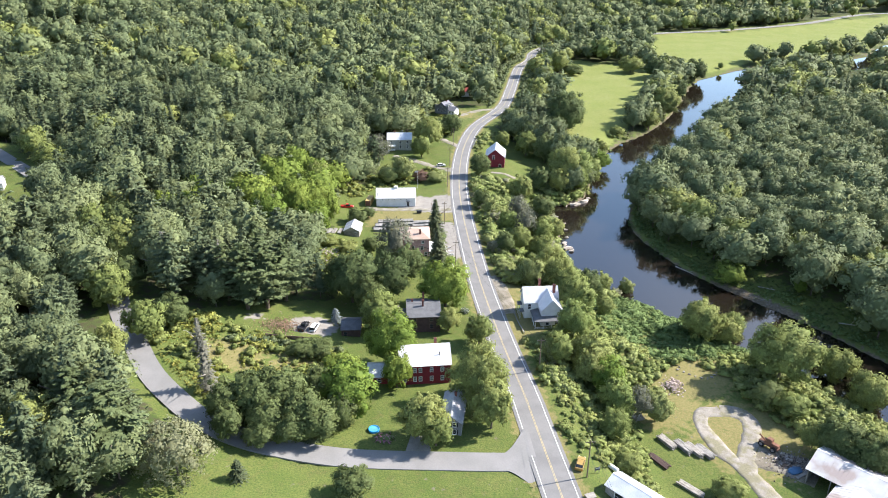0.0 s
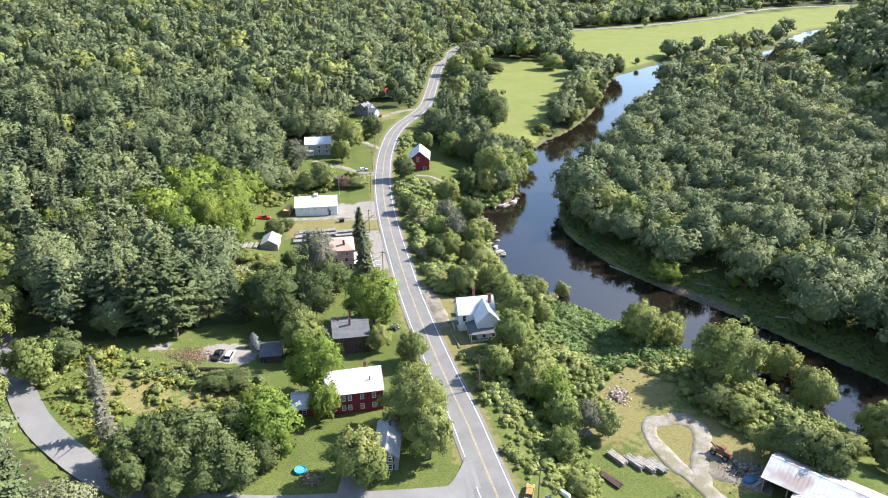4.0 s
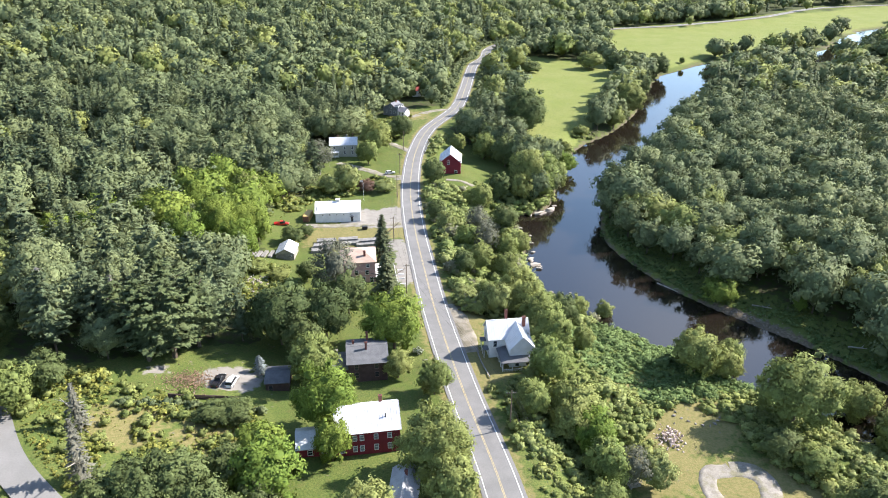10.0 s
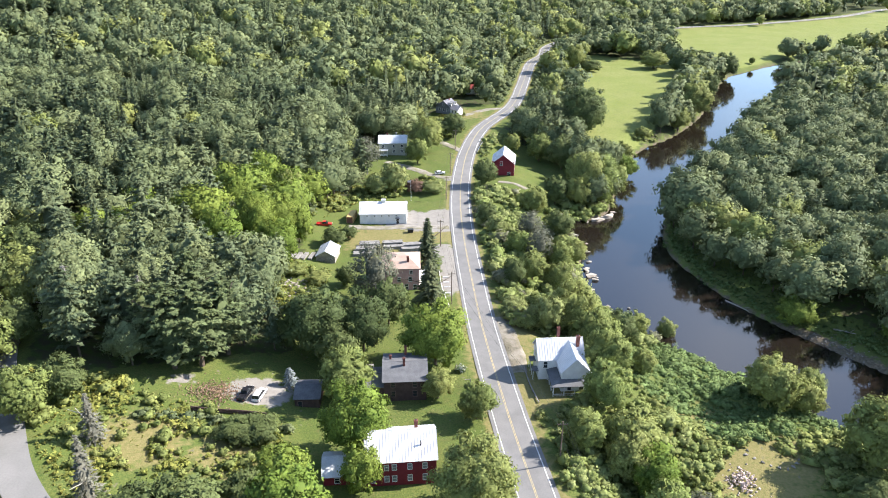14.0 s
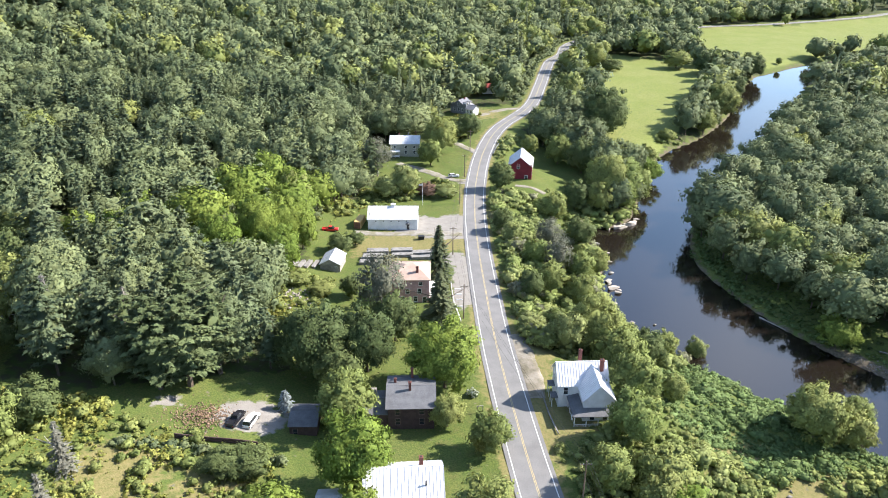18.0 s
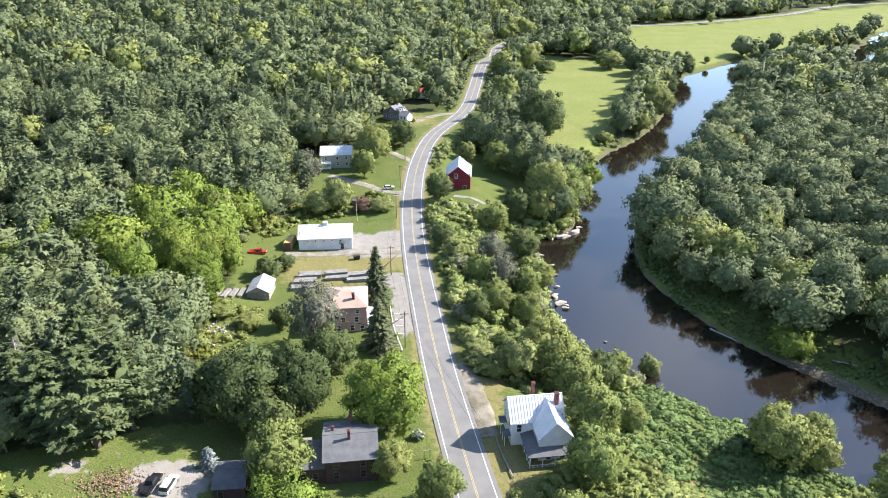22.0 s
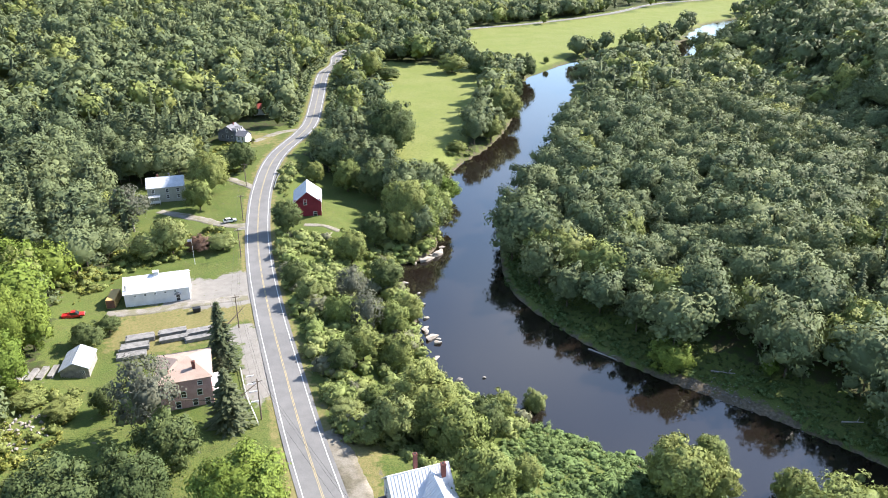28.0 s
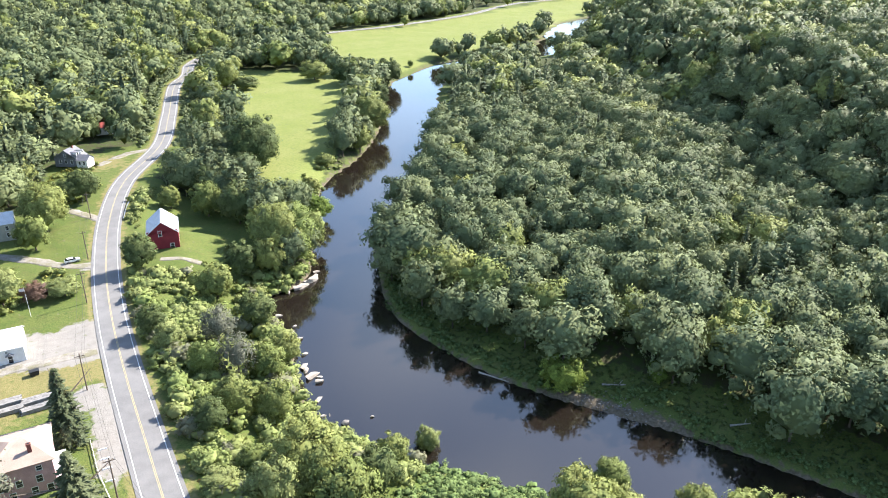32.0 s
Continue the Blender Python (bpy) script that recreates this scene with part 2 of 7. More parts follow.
def mesh_from(name, verts, faces, mat=None, smooth=False, normals=None):
    """A mesh from arrays: verts (n, 3); faces a list of arrays (k, 3) or (k, 4); normals for soft leaf masses."""
    me = bpy.data.meshes.new(name)
    verts = np.asarray(verts, np.float32)
    me.vertices.add(len(verts))
    me.vertices.foreach_set("co", verts.ravel())
    loops = np.concatenate([f.ravel() for f in faces]).astype(np.int32)
    sizes = np.concatenate([np.full(len(f), f.shape[1], np.int32) for f in faces])
    me.loops.add(len(loops))
    me.loops.foreach_set("vertex_index", loops)
    me.polygons.add(len(sizes))
    me.polygons.foreach_set("loop_start", np.concatenate([[0], np.cumsum(sizes)[:-1]]).astype(np.int32))
    me.polygons.foreach_set("use_smooth", np.full(len(sizes), smooth))
    me.update(calc_edges=True)
    if normals is not None:
        me.attributes.new("custom_normal", "FLOAT_VECTOR", "POINT").data.foreach_set("vector", np.asarray(normals, np.float32).ravel())
    if mat:
        me.materials.append(mat)
    return me


# ---- ground ----
def spread(segments):
    return np.concatenate([np.arange(a, b, s) for a, b, s in segments])


gx = spread([(-1500, -400, 60), (-400, -130, 10), (-130, 175, 2.2), (175, 400, 8), (400, 900, 25), (900, 2601, 80)])
gy = spread([(-300, 40, 20), (40, 110, 5), (110, 440, 2.2), (440, 720, 7), (720, 1200, 14), (1200, 3801, 60)])
GX, GY = np.meshgrid(gx, gy)
GZ, G_DR, G_DL, G_DQ, G_DS = ground(GX, GY)
gi = np.arange(GX.size).reshape(GX.shape)
ground_mesh = mesh_from("ground", np.stack([GX, GY, GZ], -1).reshape(-1, 3),
                        [np.stack([gi[:-1, :-1], gi[:-1, 1:], gi[1:, 1:], gi[1:, :-1]], -1).reshape(-1, 4)], None, True)
CLEARING = [(45, -120), (-64, -120), (-66, 124), (-60, 131), (-66, 139), (-77, 148), (-86, 158), (-94, 172), (-103, 188), (-96, 193), (-79, 191), (-63, 199), (-52, 204),
            (-36, 210), (-46, 233), (-54, 258), (-46, 272), (-48, 290), (-50, 315), (-38, 335), (-31, 350), (-42, 376), (-46, 404), (-18, 412), (-10, 468), (6, 486),
            (33, 497), (47, 497), (46, 480), (32, 440), (40, 426), (50, 415), (56, 398), (64, 384), (60, 352), (62, 338), (60, 300), (60, 262), (78, 235), (120, 190), (146, 150), (150, 60), (160, -120)]
MAPLES = ([(-88, 300), (-84, 314), (-72, 336), (-44, 310), (-38, 276), (-46, 262), (-76, 262)], [(-126, 262), (-112, 287), (-84, 272), (-84, 252)])
MAPLE_STAND = [(-76, 246), (-64, 242), (-50, 248), (-44, 262), (-42, 276), (-52, 282), (-70, 272), (-78, 260)]
MEADOW = [(74, 388), (66, 402), (70, 432), (80, 470), (86, 500), (90, 540), (86, 590), (84, 622), (104, 645), (126, 718), (172, 682), (192, 650), (174, 586), (154, 538), (134, 490), (110, 444), (98, 424), (88, 400), (82, 386)]
RED_ROOF_GAP = [(8, 484), (22, 488), (24, 523), (7, 523)]
UPPER_YARD = [(-232, 350), (-218, 300), (-188, 250), (-168, 234), (-156, 246), (-158, 262), (-163, 276), (-172, 294), (-206, 338), (-222, 352)]
SANDBAR = [(316, 580), (338, 576), (410, 688), (420, 704), (398, 706), (380, 690)]
FAR_FIELD = [(252, 872), (222, 800), (204, 745), (196, 700), (206, 664), (226, 650), (247, 668), (290, 706), (345, 726), (400, 746), (450, 788), (500, 850), (640, 955), (800, 1060), (760, 1110), (640, 1072), (560, 1030), (470, 960), (345, 893)]
DRY = [(72, 180, 14), (60, 165, 12), (24, 196, 9), (19, 214, 7), (19, 224, 9), (-20, 288, 14), (-58, 170, 9), (-40, 168, 7), (62, 190, 10), (10, 470, 12), (-5, 292, 8), (80, 150, 16)]
BARE = [(-14, 308, 11, 9), (0, 308, 9, 11), (-4, 300, 16, 3.5), (4, 262, 4, 16), (1, 279, 5, 6), (-40, 191, 8, 5.5), (-58, 192, 3, 2), (4, 356, 4, 4)]


def near_spots(x, y, spots):
    v = np.zeros(np.shape(x))
    for cx, cy, rx, *ry in spots:
        q = np.hypot((x - cx) / rx, (y - cy) / (ry[0] if ry else rx))
        v = np.maximum(v, sstep((1.15 - q) / 0.3) if ry else sstep((1.5 - q)))
    return v


def zone(me, name, values):
    a = me.attributes.new(name, "FLOAT", "POINT")
    a.data.foreach_set("value", np.asarray(values, np.float32).ravel())


open_land = inside(CLEARING, GX, GY) | inside(UPPER_YARD, GX, GY) | inside(MEADOW, GX, GY) | inside(FAR_FIELD, GX, GY) | (np.abs(G_DR) < 12) | (np.abs(G_DS) < 6)
TRACKS = [[(76, 162), (71, 160.8), (69, 156), (70, 148), (72.6, 141), (75.6, 132), (80, 118), (88, 90)], [(76, 162), (80.6, 160.8), (82.4, 156.5), (79.8, 150), (77, 145), (74, 138)],
          [(7, 355.5), (-3, 359), (-11, 366), (-27, 379)], [(11, 394), (5, 402), (0, 409), (-8, 418)], [(36, 484), (24, 480), (10, 466)], [(24, 352), (30, 350), (36, 346)], [(3, 301), (-12, 300), (-26, 299), (-35, 300)]]
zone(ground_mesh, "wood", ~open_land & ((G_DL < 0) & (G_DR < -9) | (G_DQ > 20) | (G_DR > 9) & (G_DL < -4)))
zone(ground_mesh, "dry", np.clip(near_spots(GX, GY, DRY) + 0.8 * sstep((7.5 - np.abs(G_DR)) / 2.5), 0, 1) * open_land)
zone(ground_mesh, "bare", near_spots(GX, GY, BARE))
shore = np.where(G_DL < 0, sstep((4.0 + GX * 0 + G_DL) / 3), 0) + np.where(G_DQ > 0, sstep((4.0 + 3 * sstep((250 - GY) / 12) * sstep((GY - 214) / 12) - G_DQ) / 2.5), 0) + ((G_DL > 0) & (G_DQ < 0))
zone(ground_mesh, "shore", np.clip(shore, 0, 1))
zone(ground_mesh, "field", inside(MEADOW, GX, GY) | inside(FAR_FIELD, GX, GY))


def ground_material():
    m = bpy.data.materials.new("ground")
    m.use_nodes = True
    n, l = m.node_tree.nodes, m.node_tree.links
    geo = n.new("ShaderNodeNewGeometry")

    def noise_fac(s, d, a, b):
        t = n.new("ShaderNodeTexNoise")
        t.inputs["Scale"].default_value, t.inputs["Detail"].default_value = s, d
        l.new(geo.outputs["Position"], t.inputs["Vector"])
        r = n.new("ShaderNodeMapRange")
        r.inputs[1].default_value, r.inputs[2].default_value = a, b
        l.new(t.outputs["Fac"], r.inputs[0])
        return r.outputs[0]

    def mix(fac, a, b):
        x = n.new("ShaderNodeMix")
        x.data_type = "RGBA"
        for k, v in ((0, fac), (6, a), (7, b)):
            if isinstance(v, tuple):
                x.inputs[k].default_value = (*v, 1)
            else:
                l.new(v, x.inputs[k])
        return x.outputs[2]

    def zone_fac(name, soft=0.25):
        a = n.new("ShaderNodeAttribute")
        a.attribute_name = name
        s = n.new("ShaderNodeMath")
        s.operation = "ADD"
        l.new(a.outputs["Fac"], s.inputs[0])
        l.new(noise_fac(0.6, 5, 0.5 - 0.5 / soft * 0.12, 0.5 + 0.5 / soft * 0.12), s.inputs[1])
        r = n.new("ShaderNodeMapRange")
        r.inputs[1].default_value, r.inputs[2].default_value = 0.85, 1.25
        l.new(s.outputs[0], r.inputs[0])
        return r.outputs[0]

    grass = mix(noise_fac(0.12, 5, 0.35, 0.65), (0.098, 0.126, 0.031), (0.136, 0.148, 0.044))
    grass = mix(noise_fac(0.45, 6, 0.50, 0.72), grass, (0.120, 0.116, 0.042))
    grass = mix(noise_fac(2.5, 4, 0.35, 0.7), grass, (0.060, 0.092, 0.025))
    field = mix(noise_fac(0.05, 4, 0.35, 0.65), (0.164, 0.190, 0.052), (0.200, 0.212, 0.072))
    field = mix(noise_fac(1.2, 4, 0.4, 0.7), field, (0.128, 0.158, 0.044))
    dry = mix(noise_fac(1.5, 5, 0.35, 0.65), (0.20, 0.17, 0.075), (0.145, 0.14, 0.052))
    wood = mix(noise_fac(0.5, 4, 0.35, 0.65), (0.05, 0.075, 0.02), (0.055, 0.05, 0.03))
    bare = mix(noise_fac(0.5, 6, 0.3, 0.7), (0.245, 0.230, 0.208), (0.20, 0.186, 0.165))
    stones = mix(noise_fac(1.5, 6, 0.35, 0.65), (0.15, 0.125, 0.09), (0.08, 0.066, 0.046))
    col = mix(zone_fac("field"), grass, field)
    col = mix(zone_fac("dry"), col, dry)
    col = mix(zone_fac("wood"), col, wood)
    col = mix(zone_fac("bare"), col, bare)
    col = mix(zone_fac("shore"), col, stones)
    b = n["Principled BSDF"]
    b.inputs["Roughness"].default_value = 0.95
    b.inputs["Specular IOR Level"].default_value = 0.1
    l.new(col, b.inputs["Base Color"])
    t = n.new("ShaderNodeTexNoise")
    t.inputs["Scale"].default_value, t.inputs["Detail"].default_value = 3.0, 6.0
    l.new(geo.outputs["Position"], t.inputs["Vector"])
    bp = n.new("ShaderNodeBump")
    bp.inputs["Strength"].default_value, bp.inputs["Distance"].default_value = 0.6, 0.25
    l.new(t.outputs["Fac"], bp.inputs["Height"])
    l.new(bp.outputs["Normal"], b.inputs["Normal"])
    return m


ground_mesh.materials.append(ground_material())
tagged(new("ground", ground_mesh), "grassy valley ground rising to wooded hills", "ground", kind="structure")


# ---- roads ----
def ribbon(line, left, right, lift, height=None, start=0, end=None):
    """A strip along a line between two offsets to its right hand, lifted over the ground."""
    p = line[start:end, :2]
    t = np.gradient(p, axis=0)
    t /= np.linalg.norm(t, axis=1)[:, None]
    nrm = np.stack([t[:, 1], -t[:, 0]], -1)
    a, b = p + nrm * left, p + nrm * right
    za = line[start:end, 2] if height is None else height[start:end]
    top = np.concatenate([np.c_[a, za + lift], np.c_[b, za + lift]])
    k = len(p)
    i = np.arange(k - 1)
    low = top - [0, 0, 0.35]
    v = np.vstack([top, low])
    quads = [np.stack([i, i + k, i + k + 1, i + 1], -1), np.stack([i, i + 1, i + 1 + 2 * k, i + 2 * k], -1), np.stack([i + k, i + 3 * k, i + 3 * k + 1, i + k + 1], -1)]
    return v, [np.vstack(quads)]


road_fine = smooth_line(ROAD, 2.0)
road = tagged(new("road", mesh_from("road", *ribbon(road_fine, -4.4, 4.4, 0.02), M_ASPHALT)), "grey asphalt two-lane country road with worn lanes", "road", kind="structure")
for name, a, b, mat, label in (("edge_line", -3.55, -3.40, M_WHITE_LINE, "white painted edge line"), ("edge_line", 3.40, 3.55, M_WHITE_LINE, "white painted edge line"),
                               ("centre_line", -0.20, -0.07, M_YELLOW_LINE, "double yellow centre line"), ("centre_line", 0.07, 0.20, M_YELLOW_LINE, "double yellow centre line")):
    ob = new(name, mesh_from(name, *ribbon(road_fine, a, b, 0.03), mat))
    ob.parent = road
    tagged(ob, label)
side_fine = smooth_line(SIDE_ROAD, 2.0)
side_road = tagged(new("side_road", mesh_from("side_road", *ribbon(side_fine, -3.1, 3.1, 0.06), M_LANE)), "pale asphalt side road curving up between trees", "road", kind="structure")

junction = [(11.5, 133.74)]
for q in np.linspace(0, 1, 8):
    junction.append((14 + 5.4 * q ** 1.6, 133.9 + 8.5 * q ** 2.4 - 0.4 * (1 - q)))
junction += [(20.6, 142.5), (22.4, 120.5), (21.2, 120.5)]
for q in np.linspace(1, 0, 8):
    junction.append((14 + 7.0 * q ** 1.6, 127.7 - 7.2 * q ** 2.4))
junction += [(11.5, 127.5)]
bm = bmesh.new()
top = bm.faces.new([bm.verts.new((x, y, 13.85)) for x, y in junction])
bm.normal_update()
if top.normal.z < 0:
    top.normal_flip()
bmesh.ops.extrude_face_region(bm, geom=[top])
bmesh.ops.translate(bm, verts=list(top.verts), vec=(0, 0, 0.04))
bmesh.ops.recalc_face_normals(bm, faces=bm.faces)
me = bpy.data.meshes.new("road_junction")
bm.to_mesh(me)
bm.free()
me.materials.append(M_LANE)
tagged(new("road_junction", me), "flared asphalt mouth of the side road", "road", kind="structure")


def track_mesh(line, half, seed):
    """A worn strip laid on the land, with wandering edges and a little thickness."""
    r = np.random.default_rng(seed)
    p = smooth_line(line, 0.9)
    t = np.gradient(p, axis=0)
    t /= np.linalg.norm(t, axis=1)[:, None]
    nrm = np.stack([t[:, 1], -t[:, 0]], -1)
    soft = np.convolve(r.normal(0, 1, len(p) + 8), np.ones(5) / 5, "same")[4:-4]
    rough = np.convolve(r.normal(0, 1, len(p) + 8), np.ones(3) / 3, "same")[4:-4]
    cols = np.array([-1.0, -0.97, -0.5, 0.0, 0.5, 0.97, 1.0])
    w = np.where(cols[None] < 0, (half + 0.5 * soft)[:, None], (half + 0.5 * rough)[:, None]) * cols
    xy = p[:, None] + nrm[:, None] * w[..., None]
    z = ground(xy[..., 0], xy[..., 1])[0] + np.array([-0.12, 0.04, 0.07, 0.07, 0.07, 0.04, -0.12])
    k = len(cols)
    i = np.arange(len(p) * k).reshape(-1, k)
    return np.dstack([xy, z]).reshape(-1, 3), [np.stack([i[:-1, :-1], i[:-1, 1:], i[1:, 1:], i[1:, :-1]], -1).reshape(-1, 4)]


M_TRACK = material("packed_gravel", (0.30, 0.275, 0.24), 0.95, color2=(0.22, 0.20, 0.165), scale=0.5, fine=0.25, fine_scale=3, bump=0.3, color3=(0.20, 0.185, 0.12), scale3=0.35)
for i, (line, half) in enumerate(zip(TRACKS, (2.3, 2.5, 2.2, 2.2, 2.3, 1.6, 1.9))):
    tagged(new("gravel_track", mesh_from("gravel_track", *track_mesh(line, half, i), M_TRACK, True)), "pale worn gravel track through grass", "track", kind="structure")

M_EARTH = material("bare_brown_earth", (0.19, 0.165, 0.125), 0.95, color2=(0.14, 0.125, 0.085), scale=0.5, fine=0.25, fine_scale=3, bump=0.3, color3=(0.25, 0.225, 0.18), scale3=0.3)
tagged(new("dirt_yard", mesh_from("dirt_yard", *track_mesh([(78.6, 143.5), (82, 141.5), (86, 140), (91, 136)], 4.6, 12), M_EARTH, True)), "trampled brown earth of the scrap yard", "yard", kind="structure")
tagged(new("dirt_pull_off", mesh_from("dirt_pull_off", *track_mesh([(17.4, 232), (18.6, 226), (19.6, 219), (20.8, 211), (21.2, 203)], 2.6, 9), M_EARTH, True)),
       "bare brown earth pull-off beside the road", "pull-off", kind="structure")

# ---- water ----
M_WATER.use_nodes = True
wb = M_WATER.node_tree.nodes["Principled BSDF"]
wb.inputs["Base Color"].default_value = (0.012, 0.009, 0.007, 1)
wb.inputs["Roughness"].default_value = 0.06
wb.inputs["IOR"].default_value = 1.5
wb.inputs["Specular IOR Level"].default_value = 1.0
w_geo = M_WATER.node_tree.nodes.new("ShaderNodeNewGeometry")
w_n = M_WATER.node_tree.nodes.new("ShaderNodeTexNoise")
w_n.inputs["Scale"].default_value = 0.7
w_b = M_WATER.node_tree.nodes.new("ShaderNodeBump")
w_b.inputs["Strength"].default_value, w_b.inputs["Distance"].default_value = 0.05, 0.12
M_WATER.node_tree.links.new(w_geo.outputs["Position"], w_n.inputs["Vector"])
M_WATER.node_tree.links.new(w_n.outputs["Fac"], w_b.inputs["Height"])
M_WATER.node_tree.links.new(w_b.outputs["Normal"], wb.inputs["Normal"])
tagged(new("river", mesh_from("river", np.array([(25, -100, 0), (950, -100, 0), (950, 1060, 0), (25, 1060, 0)]), [np.array([[0, 1, 2, 3]])], M_WATER)),
       "calm dark river reflecting sky and wooded banks", "river", kind="structure")


# ---- trees ----
def ico(sub=1):
    """Vertices and faces of an icosphere."""
    bm = bmesh.new()
    bmesh.ops.create_icosphere(bm, subdivisions=sub, radius=1)
    v = np.array([q.co for q in bm.verts])
    f = np.array([[q.index for q in p.verts] for p in bm.faces])
    bm.free()
    return v, f


ICO1, ICO2 = ico(1), ico(2)
OCTA = (np.array([(1, 0, 0), (-1, 0, 0), (0, 1, 0), (0, -1, 0), (0, 0, 1), (0, 0, -1)]) * 1.15,
        np.array([(0, 2, 4), (2, 1, 4), (1, 3, 4), (3, 0, 4), (2, 0, 5), (1, 2, 5), (3, 1, 5), (0, 3, 5)]))



def leaf_tris(p, n, u, size, rng, slim=0.8):
    """One small three-cornered leaf clump at each place p, facing n, its long way along u."""
    n = n / np.linalg.norm(n, axis=1)[:, None]
    w = np.cross(n, u)
    w /= np.linalg.norm(w, axis=1)[:, None]
    u = np.cross(w, n)
    s = (size * rng.uniform(0.55, 1.35, len(n)))[:, None]
    k = slim * rng.uniform(0.7, 1.2, len(n))[:, None]
    v = np.stack([p + u * s, p - u * s * 0.55 + w * s * k, p - u * s * 0.55 - w * s * k], 1).reshape(-1, 3)
    return v, np.arange(len(v)).reshape(-1, 3)


def crown_round(rng, height, radius, leaves, size, base=0.22, lobes=9, hull=None, droop=0.0, inner=0.72, lobe=(0.22, 0.36), clump=7):
    """A broadleaf crown: limbs' lobes round an ovoid, each set with tufts of small leaf clumps over a dark body."""
    hull = hull or ICO1
    zc, rz = height * (0.46 + 0.54 * base), height * (1 - base) / 2
    cs, rs = [np.array([0, 0, zc])], [min(radius, rz) * 0.82]
    for k in range(lobes):
        a, e = rng.uniform(-0.6, 0.6) + k * 2.4, math.asin(np.clip(-0.75 + 1.7 * (k + rng.uniform(0.1, 0.9)) / lobes, -0.9, 0.97))
        r = radius * rng.uniform(*lobe) * (1.0 - 0.25 * abs(math.sin(e)))
        up = rz * (1.0 if e > 0 else 0.8)
        d = np.array([math.cos(a) * math.cos(e) * radius, math.sin(a) * math.cos(e) * radius, math.sin(e) * up])
        cs.append(np.array([0, 0, zc]) + d * (1.02 - r / radius * 0.85) * rng.uniform(0.84, 1.16))
        rs.append(r)
    cs, rs = np.array(cs), np.array(rs)
    hv, hf, off = [], [], 0

    def sag(v):
        v[:, 2] -= droop * np.maximum(0, np.hypot(v[:, 0], v[:, 1]) / radius - 0.4) * height * 0.4
        return v
    for j, (c, r) in enumerate(zip(cs, rs)):
        body = np.array([radius * 0.74, radius * 0.74, rz * 0.80]) * min(1, inner / 0.7) if j == 0 else r * inner
        hv.append(sag(hull[0] * body * rng.uniform(0.88, 1.06, (len(hull[0]), 1)) * [1, 1, 0.92] + c))
        hf.append(hull[1] + off)
        off += len(hull[0])
    tufts = max(4, leaves // clump) * 3
    pick = rng.choice(len(cs), tufts, p=rs ** 2 / (rs ** 2).sum())
    n = rng.normal(0, 1, (tufts, 3))
    n /= np.linalg.norm(n, axis=1)[:, None]
    n[:, 2] = np.where(n[:, 2] < -0.3, -n[:, 2], n[:, 2])
    p = cs[pick] + n * (rs[pick] * rng.uniform(0.90, 1.06, tufts))[:, None] * [1, 1, 0.92]
    far = np.ones(tufts, bool)
    for j, (c, r) in enumerate(zip(cs, rs)):
        far &= (np.linalg.norm(p - c, axis=1) > r * 0.88) | (pick == j)
    p, n, r = p[far][:tufts // 3], n[far][:tufts // 3], rs[pick][far][:tufts // 3]
    k = rng.integers(0, len(p), leaves)
    wide = np.minimum(r[k] * 0.42, radius * 0.15)[:, None]
    q = rng.normal(0, 1, (leaves, 3)) * wide
    q -= n[k] * ((q * n[k]).sum(1) * 0.6)[:, None]
    facing = n[k] + q / wide * 0.16 + rng.normal(0, 0.22, (leaves, 3))
    lv, lf = leaf_tris(sag(p[k] + q), facing, rng.normal(0, 1, (leaves, 3)), size, rng)
    hull_v = np.vstack(hv)
    own = np.vstack([np.tile(hull[0], (len(cs), 1)), np.repeat(n[k], 3, 0)])
    v = np.vstack([hull_v, lv])
    whole = (v - [0, 0, zc - 0.1 * rz]) / [radius, radius, rz]
    soft = whole * 1.0 + own * 0.55 + np.repeat(rng.normal(0, 0.20, (len(v) // 3 + 1, 3)), 3, 0)[:len(v)]
    return v, [np.vstack(hf), lf + off], soft / np.linalg.norm(soft, axis=1)[:, None]


